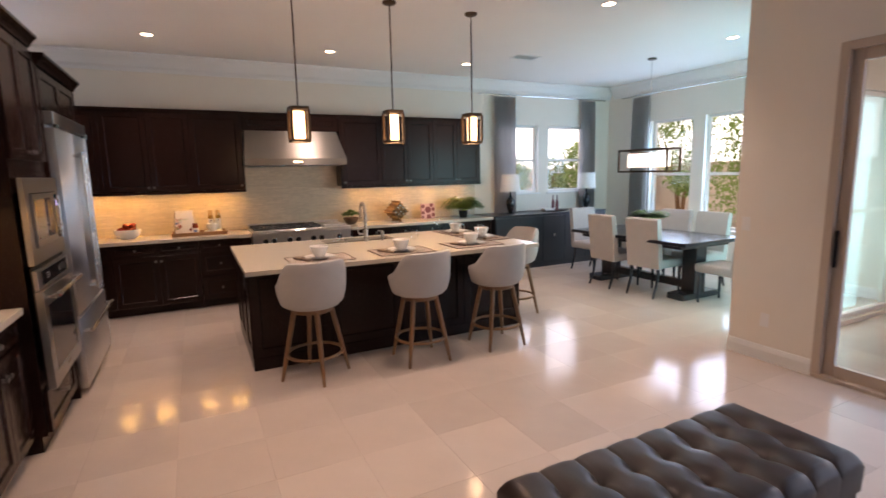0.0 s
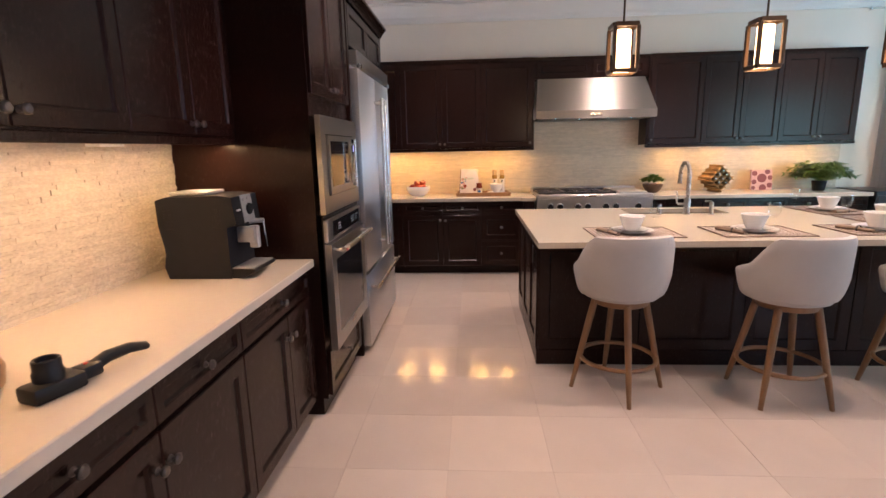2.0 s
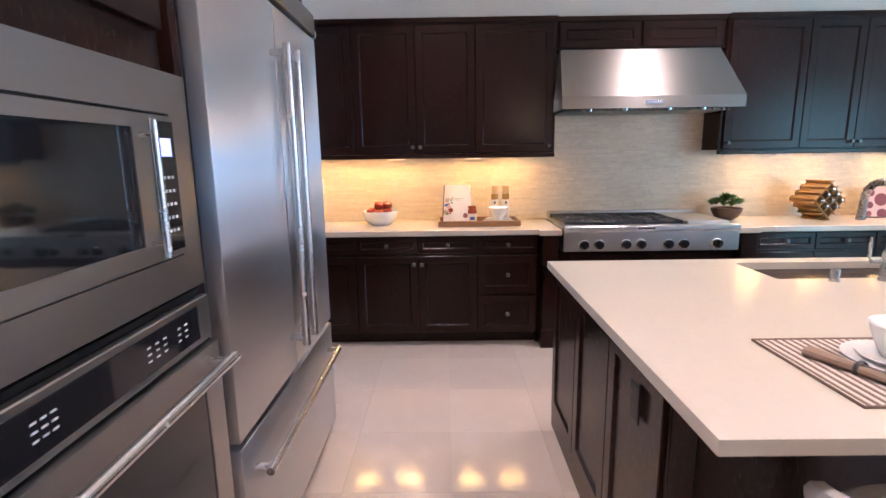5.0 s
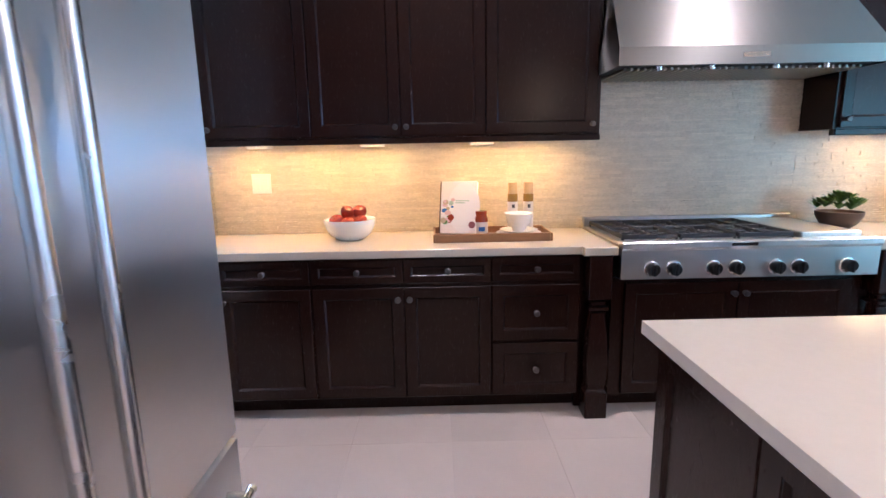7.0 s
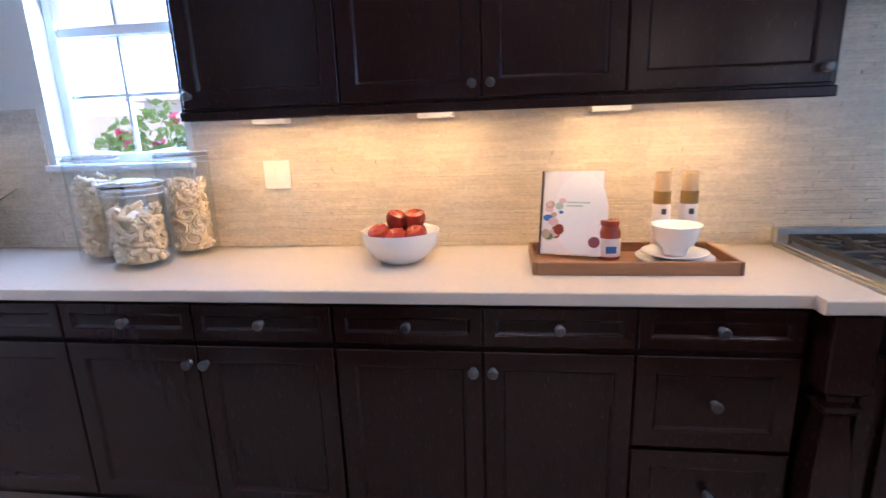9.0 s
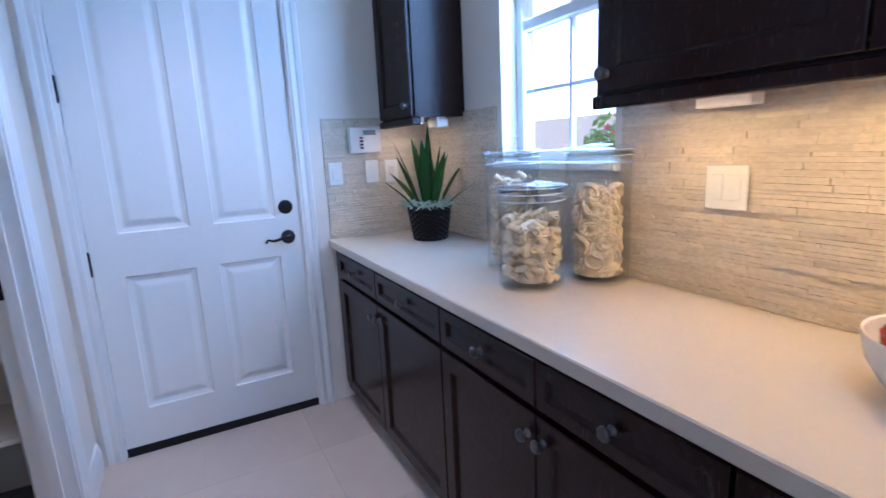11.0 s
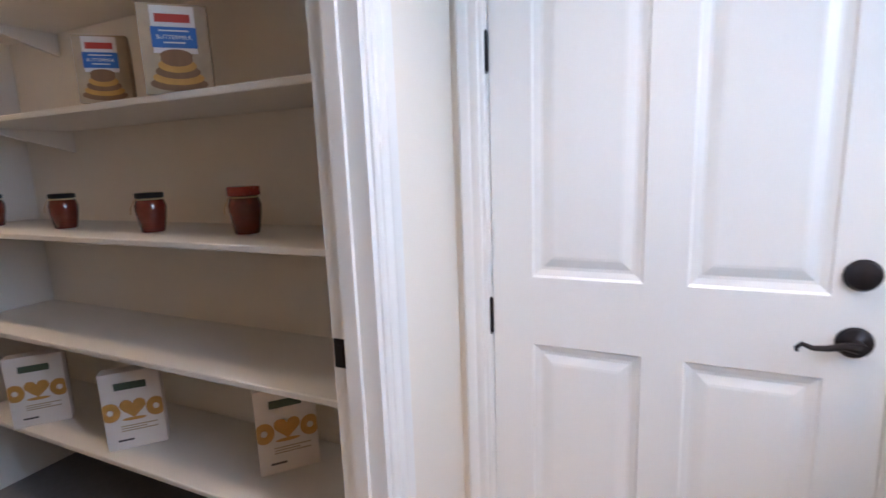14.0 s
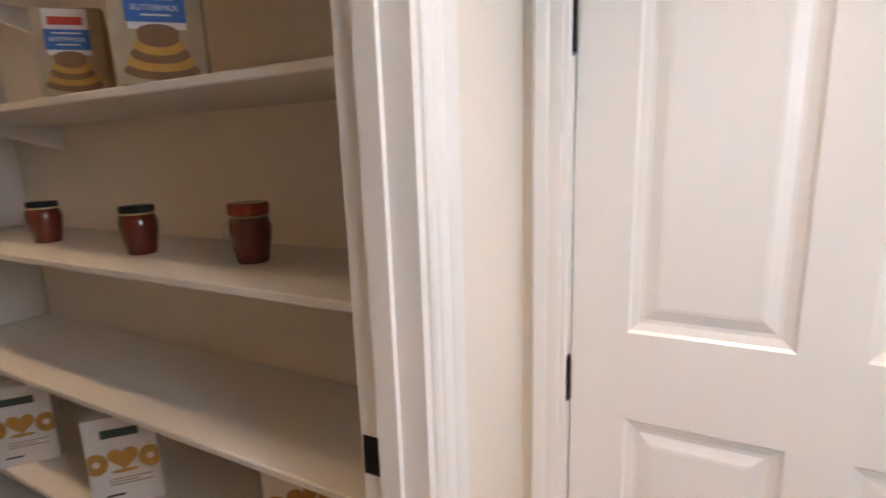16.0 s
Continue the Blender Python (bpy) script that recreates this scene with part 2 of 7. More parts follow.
NW = (-2.09, -1.45, 1.29, 2.45)
W1, W2 = (5.08, 5.95, 1.25, 2.45), (6.18, 7.05, 1.25, 2.45)
E1, E2 = (4.80, 5.64, 0.66, 2.47), (5.87, 6.70, 0.66, 2.47)
SL = (-1.2, 2.33, 0.0, 2.50)
GD = (6.05, 6.97, 0.0, 2.44)
PD = (-2.386, -1.635, 0.0, 2.44)
wall("wall_north", "x", -2.94, 7.83, 7.72, 7.90, [NW, W1, W2])
wall("wall_east", "y", 3.02, 7.72, 7.65, 7.83, [E1, E2])
SD2 = (5.2, 7.2, 0.05, 2.35)
wall("wall_dining_south", "x", 4.68, 7.83, 2.86, 3.02, [SD2])
wall("wall_slider", "y", -4.0, 3.02, 4.52, 4.68, [SL])
wall("wall_west", "y", -4.0, 5.83, -1.45, -1.39)
wall("wall_stub", "x", -1.39, -0.55, 1.85, 1.97)
wall("wall_south", "x", -1.45, 4.68, -4.15, -4.0)
wall("wall_nook_west", "y", 1.15, 7.72, -2.94, -2.82, [GD])
wall("wall_pantry_north", "x", -2.82, -1.39, 5.83, 5.95, [PD])
wall("wall_pantry_south", "x", -2.82, -1.45, 1.15, 1.27)
setting("ceiling", box(-2.94, 7.83, -4.15, 7.9, CEIL, CEIL + 0.12), M_CEIL, "smooth off-white painted ceiling", "ceiling")

CROWN = [(0, 2.96), (0.018, 2.96), (0.022, 2.985), (0.03, 3.0), (0.05, 3.02), (0.085, 3.085), (0.11, 3.12), (0.118, 3.14), (0.135, 3.145), (0.135, CEIL), (0, CEIL)]
setting("trim_crown_north", prism(bmesh.new(), [(7.72 - u, z) for u, z in CROWN], -2.82, 7.65), M_TRIM, "white crown moulding along the ceiling", "crown moulding")
setting("trim_crown_east", prism(bmesh.new(), [(7.65 - u, z) for u, z in CROWN], 3.02, 7.585, "y"), M_TRIM, "white crown moulding along the ceiling", "crown moulding")
BASE = [(0, 0), (0.016, 0), (0.016, 0.085), (0.012, 0.105), (0.006, 0.125), (0, 0.13)]


def baseboard(along, a0, a1, face, sgn):
    setting("baseboard", prism(bmesh.new(), [(face + sgn * u, z) for u, z in BASE], a0, a1, along), M_TRIM, "white moulded baseboard", "baseboard")


baseboard("y", 2.335, 3.02, 4.52, -1)
baseboard("y", 3.02, 7.70, 7.65, -1)
baseboard("x", 7.02, 7.63, 7.72, -1)
baseboard("x", -2.80, -2.435, 5.95, 1)
baseboard("y", 5.97, 5.98, -2.82, 1)
baseboard("y", -3.9, 1.85, -1.39, 1)
baseboard("x", -1.36, 4.5, -4.0, 1)


def casing(name, along, u0, u1, top, face, sgn, w=0.085):
    """Moulded door casing on one side of a wall: one profile run up, over and down with mitred corners."""
    prof = [(0, 0.0), (0, 0.009), (0.004, 0.013), (0.013, 0.014), (0.017, 0.018), (0.027, 0.018), (0.033, 0.014), (w - 0.032, 0.013), (w - 0.024, 0.020), (w - 0.006, 0.022), (w, 0.017), (w, 0.0)]
    bm = bmesh.new()
    stops = ((u0, 0.0, -1, 0), (u0, top, -1, 1), (u1, top, 1, 1), (u1, 0.0, 1, 0))
    rings = []
    for u, z, du, dz in stops:
        ring = []
        for k, d in prof:
            a, f, h = u + du * k, face + sgn * d, z + dz * k
            ring.append(bm.verts.new((a, f, h) if along == "x" else (f, a, h)))
        rings.append(ring)
    n = len(prof)
    for p, q in zip(rings, rings[1:]):
        for k in range(n):
            bm.faces.new((p[k], p[(k + 1) % n], q[(k + 1) % n], q[k]))
    bm.faces.new(rings[0])
    bm.faces.new(rings[-1])
    return tagged(part(name, bm, M_TRIM, None), "white moulded door casing", "door casing", "", "structure")


casing("trim_casing_garage", "y", GD[0], GD[1], GD[3], -2.82, 1, 0.075)
casing("trim_casing_pantry", "x", PD[0], PD[1], PD[3], 5.95, 1)
casing("trim_casing_pantry_inside", "x", PD[0], PD[1], PD[3], 5.83, -1)

# ---------------------------------------------------------------- windows


def window(name, along, hole, c0, c1, inside, sash=True, grid=True, pane_d=0.5, label="white framed double-hung window with daylight outside"):
    """Frame, sill, panes in a wall from c0 to c1; inside is the sign towards the room."""
    u0, u1, za, zb = hole
    top = tagged(new(name), label, "window", "", "structure")

    def B(bm, a, b, d0, d1, z0, z1, bev=0.004):
        bx(bm, *((a, b, d0, d1) if along == "x" else (d0, d1, a, b)), z0, z1, bev)
    mid = c0 + (c1 - c0) * pane_d
    bm = bmesh.new()
    f = 0.045
    for a, b, z0, z1 in ((u0, u0 + f, za, zb), (u1 - f, u1, za, zb), (u0 + f, u1 - f, za, za + f), (u0 + f, u1 - f, zb - f, zb)):
        B(bm, a, b, mid - 0.03, mid + 0.03, z0, z1)
    part("window_frame", bm, M_TRIM, top)
    zm = za + (zb - za) * 0.485
    if sash:
        bm = bmesh.new()
        B(bm, u0 + f, u1 - f, mid - 0.025, mid + 0.025, zm - 0.022, zm + 0.022)
        part("meeting_rail", bm, M_TRIM, top)
    if grid:
        bm = bmesh.new()
        um = (u0 + u1) / 2
        for z0, z1 in ((za + f, zm - 0.02), (zm + 0.02, zb - f)):
            B(bm, um - 0.008, um + 0.008, mid - 0.01, mid + 0.01, z0, z1, 0)
            zc = (z0 + z1) / 2
            B(bm, u0 + f, um - 0.008, mid - 0.009, mid + 0.009, zc - 0.008, zc + 0.008, 0)
            B(bm, um + 0.008, u1 - f, mid - 0.009, mid + 0.009, zc - 0.008, zc + 0.008, 0)
        part("muntin", bm, M_TRIM, top)
    for z0, z1 in ((za + f, zm - 0.022), (zm + 0.022, zb - f)):
        bm = bmesh.new()
        B(bm, u0 + f, u1 - f, mid - 0.002, mid + 0.002, z0, z1, 0)
        p = part("pane", bm, M_PANE, top)
        p.visible_shadow = False
    face = c0 if inside < 0 else c1
    bm = bmesh.new()
    B(bm, u0 - 0.035, u1 + 0.035, min(face, face + inside * 0.035), max(face, face + inside * 0.035), za - 0.028, za + 0.002, 0.006)
    part("window_sill", bm, M_TRIM, top)
    return top


window("window_1", "x", NW, 7.72, 7.90, -1, pane_d=0.62)
window("window_2", "x", W1, 7.72, 7.90, -1, grid=False)
window("window_3", "x", W2, 7.72, 7.90, -1, grid=False)
window("window_6", "x", SD2, 2.86, 3.02, 1, sash=False, grid=False, label="wide white framed glazed door panel to the patio")
window("window_4", "y", E1, 7.65, 7.83, -1, grid=False)
window("window_5", "y", E2, 7.65, 7.83, -1, grid=False)


def slider():
    top = tagged(new("door_3"), "tan framed sliding glass patio door", "sliding door", "", "structure")
    M_TAN = mat("tan_vinyl_frame", (0.50, 0.40, 0.32), 0.4, var=0.04)
    y0, y1, _, zt = SL
    bm = bmesh.new()
    for a, b, z0, z1 in ((y0, y0 + 0.06, 0.03, zt), (y1 - 0.06, y1, 0.03, zt), (y0 + 0.06, y1 - 0.06, zt - 0.06, zt), (y0, y1, 0.0, 0.03)):
        bx(bm, 4.50, 4.69, a, b, z0, z1, 0.004)
    part("door_frame", bm, M_TAN, top)
    step = (y1 - y0 - 0.12) / 2
    for i in range(2):
        a, b, d = y0 + 0.06 + i * step, y0 + 0.06 + (i + 1) * step, 4.57 + 0.05 * (1 - i)
        bm = bmesh.new()
        for p, q, z0, z1 in ((a, a + 0.075, 0.03, zt - 0.06), (b - 0.075, b, 0.03, zt - 0.06), (a + 0.075, b - 0.075, 0.03, 0.12), (a + 0.075, b - 0.075, zt - 0.14, zt - 0.06)):
            bx(bm, d - 0.02, d + 0.02, p, q, z0, z1, 0.004)
        leaf = part("sliding_leaf", bm, M_TAN, top)
        pn = part("pane", box(d - 0.003, d + 0.003, a + 0.075, b - 0.075, 0.12, zt - 0.14), M_PANE, leaf)
        pn.visible_shadow = False
    part("door_handle", box(4.505, 4.53, 2.235, 2.26, 0.88, 1.16, 0.006), M_BRONZE, top, "dark bronze pull handle")


slider()

# ---------------------------------------------------------------- doors


def panel_door(name, m, w, h, rows, label, handed=1):
    """Moulded panel door; local x across, front towards -y. rows: heights (z0, z1) of the panel rows."""
    top = tagged(new(name), label, "door", "", "structure")
    top.matrix_basis = m
    bm = bmesh.new()
    st, mid = 0.115, 0.10
    cols = ((st, w / 2 - mid / 2), (w / 2 + mid / 2, w - st))
    zs = [0.0]
    for z0, z1 in rows:
        zs += [z0, z1]
    zs.append(h)
    for i in range(0, len(zs), 2):
        bx(bm, 0, w, 0, 0.038, zs[i], zs[i + 1])
    for z0, z1 in rows:
        for a, b in ((0, cols[0][0]), (cols[0][1], cols[1][0]), (cols[1][1], w)):
            bx(bm, a, b, 0, 0.038, z0, z1)
        for a, b in cols:
            ins = [(0, 0.0), (0.006, 0.006), (0.022, 0.011), (0.030, 0.011), (0.052, 0.004), (0.06, 0.003)]
            loops = []
            for k, d in ins:
                loops.append([bm.verts.new(p) for p in ((a + k, d, z0 + k), (b - k, d, z0 + k), (b - k, d, z1 - k), (a + k, d, z1 - k))])
            for p, q in zip(loops, loops[1:]):
                for i in range(4):
                    bm.faces.new((p[i], p[(i + 1) % 4], q[(i + 1) % 4], q[i]))
            bm.faces.new(loops[-1])
    part("door_leaf", bm, M_DOORW, top, smooth=False)
    return top


def lever(parent, x, z, way, y=0.0):
    bm = bmesh.new()
    lathe(bm, [(0, 0), (0.034, 0), (0.036, 0.004), (0.032, 0.012), (0.02, 0.016), (0.012, 0.02), (0.012, 0.05), (0, 0.052)], 24)
    bmesh.ops.rotate(bm, verts=bm.verts, matrix=Matrix.Rotation(radians(90), 3, "X"))
    pts = [(way * 0.005, -0.045, 0), (way * 0.03, -0.05, 0.004), (way * 0.06, -0.05, -0.004), (way * 0.085, -0.05, -0.006), (way * 0.105, -0.05, 0.002), (way * 0.115, -0.05, -0.008), (way * 0.113, -0.05, -0.016)]
    tube(bm, pts, [0.012, 0.009, 0.007, 0.006, 0.0055, 0.005, 0.004], 10)
    return part("door_handle", bm, M_BRONZE, parent, "oil-rubbed bronze lever handle", at=(x, y, z))


gd = panel_door("door_1", pose(-2.828, 6.057, 0.002, 0, 0, 90), 0.907, 2.42, [(0.22, 0.86), (1.055, 2.25)], "closed white moulded panel door with bronze lever")
lever(gd, 0.840, 0.953, -1)
bm = lathe(bmesh.new(), [(0, 0), (0.034, 0), (0.036, 0.005), (0.03, 0.016), (0.012, 0.02), (0, 0.02)], 24)
bmesh.ops.rotate(bm, verts=bm.verts, matrix=Matrix.Rotation(radians(90), 3, "X"))
part("deadbolt", bm, M_BRONZE, gd, "bronze deadbolt rose", at=(0.842, 0, 1.106))
for z in (0.17, 0.885, 1.615, 2.24):
    hb = bmesh.new()
    tube(hb, [(0, 0, 0), (0, 0, 0.1)], 0.008, 8)
    tube(hb, [(0, 0, -0.006), (0, 0, 0.106)], 0.005, 8)
    part("hinge", hb, M_BRONZE if z > 0.3 else M_TRIM, gd, "dark bronze butt hinge", at=(-0.006, -0.006, z))
part("door_sweep", box(0.0, 0.907, -0.006, 0.0, -0.006, 0.04, 0.002), M_BLACK, gd, "black rubber door sweep")
bm = bmesh.new()
for a, b, z0, z1 in ((GD[0], GD[0] + 0.004, 0, GD[3]), (GD[1] - 0.004, GD[1], 0, GD[3]), (GD[0], GD[1], GD[3] - 0.005, GD[3])):
    bx(bm, -2.94, -2.818, a, b, z0, z1)
setting("trim_jamb_garage", bm, M_TRIM, "white door jamb", "door jamb")

pdoor = panel_door("door_2", pose(-1.630, 5.826, 0.012, 0, 0, -85.3), 0.69, 2.40, [(0.22, 0.86), (1.055, 2.23)], "white moulded panel pantry door standing open")
lever(pdoor, 0.625, 0.985, -1)
bm = bmesh.new()
for a, b in ((PD[0] - 0.0, PD[0] + 0.016), (PD[1] - 0.016, PD[1])):
    bx(bm, a, b, 5.828, 5.952, 0, PD[3])
bx(bm, PD[0] + 0.016, PD[0] + 0.026, 5.868, 5.905, 0, PD[3] - 0.018)
bx(bm, PD[0] + 0.016, PD[1] - 0.016, 5.828, 5.952, PD[3] - 0.018, PD[3])
setting("trim_jamb_pantry", bm, M_TRIM, "white door jamb with strike plate", "door jamb")
bm = box(-2.3700, -2.3660, 5.832, 5.866, 0.93, 1.0, 0.002)
bx(bm, -2.3660, -2.3650, 5.842, 5.857, 0.945, 0.985)
tagged(part("strike_plate", bm, M_BRONZE, None), "dark bronze strike plate on the jamb", "strike plate")

# ---------------------------------------------------------------- cabinets


def knob(parent, x, z, y=-0.02, r=0.016):
    bm = lathe(bmesh.new(), [(0, 0), (r * 0.75, 0), (r * 0.6, 0.004), (r * 0.4, 0.008), (r * 0.42, 0.014), (r, 0.02), (r * 1.02, 0.026), (r * 0.75, 0.031), (0, 0.033)], 14)
    bmesh.ops.rotate(bm, verts=bm.verts, matrix=Matrix.Rotation(radians(90), 3, "X"))
    return part("knob", bm, M_KNOB, parent, "round pewter knob", at=(x, y, z))


def shaker(bm, w, h, rail=0.055, t=0.02):
    """A framed door slab, local: x 0..w, front at -t, z 0..h, with a recessed panel and a beaded inner edge."""
    rail = min(rail, h * 0.27)
    loops = []
    for k, d in ((0.0, 0.0), (0.0, -t + 0.003), (0.003, -t), (rail, -t), (rail + 0.001, -t + 0.002), (rail + 0.004, -t + 0.0025), (rail + 0.012, -t + 0.011), (rail + 0.014, -t + 0.011)):
        loops.append([bm.verts.new(p) for p in ((k, d, k), (w - k, d, k), (w - k, d, h - k), (k, d, h - k))])
    for p, q in zip(loops, loops[1:]):
        for i in range(4):
            bm.faces.new((p[i], p[(i + 1) % 4], q[(i + 1) % 4], q[i]))
    bm.faces.new(loops[-1])
    bm.faces.new(loops[0][::-1])
    return bm


def door(parent, x, z, w, h, side=None, kz=None, name="door", y=0.0):
    g = 0.002
    d = part(name, shaker(bmesh.new(), w - 2 * g, h - 2 * g), M_ESP, parent, at=(x + g, y, z + g))
    if side is not None:
        kx = 0.028 if side == "l" else w - 0.032 if side == "r" else w / 2
        knob(d, kx, kz if kz is not None else h / 2)
    return d


def base_unit(m, w, cells, group, depth=0.585, h=0.872, label="espresso wood base cabinet with shaker doors", kz=0.545):
    """cells: (x0, x1, kind, hinge side of the knob)."""
    t = thing("base_cabinet", m, label, "cabinet", group)
    part("body", box(0, w, 0.001, depth, 0.10, h), M_ESP, t)
    part("toe_kick", box(0, w, 0.085, depth, 0.0, 0.10), M_ESP, t)
    for x0, x1, kind, side in cells:
        ww = x1 - x0
        if kind == "dd":
            door(t, x0, 0.735, ww, 0.13, "c", None, "drawer")
            door(t, x0, 0.11, ww, 0.61, side, kz)
        elif kind == "3":
            door(t, x0, 0.735, ww, 0.13, "c", None, "drawer")
            door(t, x0, 0.415, ww, 0.305, "c", None, "drawer")
            door(t, x0, 0.11, ww, 0.295, "c", None, "drawer")
        elif kind == "d":
            door(t, x0, 0.11, ww, 0.61, side, kz)
    return t


def upper_unit(m, w, z0, z1, cells, group, depth=0.30, label="espresso wood wall cabinet with shaker doors", crown=True):
    t = thing("wall_cabinet", m, label, "cabinet", group)
    part("body", box(0, w, 0.001, depth, z0 + 0.035, z1 - 0.03), M_ESP, t)
    part("light_rail", box(0, w, -0.018, 0.03, z0, z0 + 0.034, 0.004), M_ESP, t)
    if crown:
        part("crown", prism(bmesh.new(), [(0.02, z1 - 0.03), (-0.012, z1 - 0.03), (-0.02, z1 - 0.012), (-0.03, z1), (0.02, z1)], 0, w), M_ESP, t)
    for x0, x1, side in cells:
        door(t, x0, z0 + 0.04, x1 - x0, z1 - z0 - 0.085, side, 0.045)
    return t


FN = 7.13
base_unit(pose(-2.81, FN, 0), 1.208, [(0.10, 0.63, "dd", "r"), (0.63, 1.208, "dd", "l")], "range wall base cabinets")
base_unit(pose(-1.60, FN, 0), 0.958, [(0.0, 0.482, "dd", "r"), (0.482, 0.956, "dd", "l")], "range wall base cabinets")
base_unit(pose(-0.640, FN, 0), 0.923, [(0.0, 0.472, "dd", "r"), (0.472, 0.923, "dd", "l")], "range wall base cabinets")
base_unit(pose(0.284, FN, 0), 0.456, [(0.0, 0.456, "3", None)], "range wall base cabinets", label="espresso wood base cabinet with three drawers")
base_unit(pose(2.37, FN, 0), 0.90, [(0.0, 0.45, "dd", "r"), (0.45, 0.90, "dd", "l")], "range wall base cabinets")
base_unit(pose(3.272, FN, 0), 1.29, [(0.0, 0.43, "3", None), (0.43, 0.86, "dd", "r"), (0.86, 1.29, "dd", "l")], "range wall base cabinets")
t = base_unit(pose(0.905, 7.115, 0), 1.295, [(0.06, 0.6475, "d", "r"), (0.6475, 1.235, "d", "l")], "range wall base cabinets", h=0.745, depth=0.56, label="espresso wood cabinet under the range top")

for px in (0.742, 2.208):
    t = thing("turned_post", (px, 7.08, 0), "square espresso wood post with shaped shaft", "cabinet post", "posts beside the range")
    w = 0.16
    part("body", box(0, w, 0.10, 0.62, 0.0, 0.872), M_ESP, t)
    c = w / 2
    bm = bmesh.new()
    prof = [(0.058, 0.0), (0.058, 0.14), (0.05, 0.15), (0.044, 0.17), (0.05, 0.2), (0.056, 0.26), (0.055, 0.34), (0.046, 0.46), (0.036, 0.54), (0.034, 0.57), (0.05, 0.59), (0.05, 0.605), (0.036, 0.615), (0.036, 0.63), (0.058, 0.65), (0.058, 0.872)]
    rings = []
    for r, z in prof:
        rings.append([bm.verts.new((c + sx * r, 0.02 + sy * r, z)) for sx, sy in ((-1, -1), (1, -1), (1, 1), (-1, 1))])
    for a, b in zip(rings, rings[1:]):
        for i in range(4):
            bm.faces.new((a[i], a[(i + 1) % 4], b[(i + 1) % 4], b[i]))
    bmesh.ops.bevel(bm, geom=[e for e in bm.edges if abs(e.verts[0].co.z - e.verts[1].co.z) > 1e-4], offset=0.004, segments=1, affect="EDGES")
    part("post", bm, M_ESP, t)

US = 7.45
upper_unit(pose(-1.27, US, 0), 2.185, 1.445, 2.49, [(0.02, 0.605, "l"), (0.605, 1.094, "r"), (1.094, 1.558, "l"), (1.558, 2.165, "r")], "range wall cabinets", depth=0.268)
upper_unit(pose(2.215, US, 0), 2.345, 1.445, 2.49, [(0.02, 0.62, "l"), (0.62, 1.045, "r"), (1.045, 1.48, "l"), (1.48, 1.905, "r"), (1.905, 2.325, "l")], "range wall cabinets", depth=0.268)
upper_unit(pose(-2.81, US, 0), 0.41, 1.475, 2.49, [(0.01, 0.40, "r")], "range wall cabinets", depth=0.268, label="narrow espresso wood wall cabinet in the corner")
t = thing("bridge_cabinet", (0.917, US, 0), "low espresso wood cabinet bridging over the hood", "cabinet", "range wall cabinets")
part("body", box(0, 1.296, 0.03, 0.268, 2.25, 2.46), M_ESP, t)
part("crown", prism(bmesh.new(), [(0.05, 2.46), (0.015, 2.46), (0.007, 2.478), (0, 2.49), (0.05, 2.49)], 0, 1.296), M_ESP, t)
door(t, 0.02, 2.262, 0.62, 0.19, y=0.03)
door(t, 0.655, 2.262, 0.62, 0.19, y=0.03)

# west run
FW = -0.715
WR = lambda y, x=-0.64: pose(x, y, 0, 0, 0, 90)
base_unit(WR(1.975, FW), 1.115, [(0.01, 0.592, "dd", "r"), (0.592, 1.115, "dd", "l")], "side counter base cabinets", depth=0.67, kz=0.505)
t = base_unit(WR(3.092, FW), 0.81, [(0.0, 0.455, "d", "r"), (0.455, 0.80, "d", "l")], "side counter base cabinets", depth=0.67, kz=0.505)
door(t, 0.0, 0.735, 0.80, 0.13, "c", None, "drawer")
upper_unit(WR(1.975, -1.04), 1.93, 1.522, 2.62, [(0.08, 0.655, "r"), (0.655, 1.125, "l"), (1.125, 1.545, "r"), (1.545, 1.925, "l")], "side counter wall cabinets", depth=0.345)

# tall oven cabinet and fridge surround
t = thing("oven_cabinet", WR(3.91), "tall espresso wood oven cabinet with crown moulding", "cabinet")
part("body", box(0, 0.79, 0.001, 0.745, 0.10, 2.54), M_ESP, t)
part("toe_kick", box(0, 0.79, 0.03, 0.745, 0.0, 0.10), M_ESP, t)
door(t, 0.012, 1.77, 0.385, 0.74, "r", 0.05)
door(t, 0.397, 1.77, 0.385, 0.74, "l", 0.05)
door(t, 0.02, 0.11, 0.75, 0.27, "c", None, "drawer")
CR2 = [(0.02, 2.44), (-0.01, 2.44), (-0.018, 2.46), (-0.04, 2.49), (-0.055, 2.5), (-0.055, 2.52), (0.02, 2.52)]
part("crown", prism(bmesh.new(), [(u, z + 0.10) for u, z in CR2], 0, 0.79), M_ESP, t)
part("crown_return", prism(bmesh.new(), [(u, z + 0.10) for u, z in CR2], 0.0, 0.745, "y"), M_ESP, t)
t = thing("fridge_surround", WR(4.725), "tall espresso wood panel surround over the refrigerator", "cabinet")
part("side_panel", box(0, 0.035, -0.02, 0.745, 0, 2.44, 0.002), M_ESP, t)
part("side_panel", box(1.205, 1.235, -0.02, 0.745, 0, 2.44, 0.002), M_ESP, t)
part("body", box(0.036, 1.204, 0.001, 0.745, 2.145, 2.44), M_ESP, t)
door(t, 0.045, 2.16, 0.575, 0.27)
door(t, 0.62, 2.16, 0.575, 0.27)
part("crown", prism(bmesh.new(), [(u - 0.02, z) for u, z in CR2], 0, 1.235), M_ESP, t)

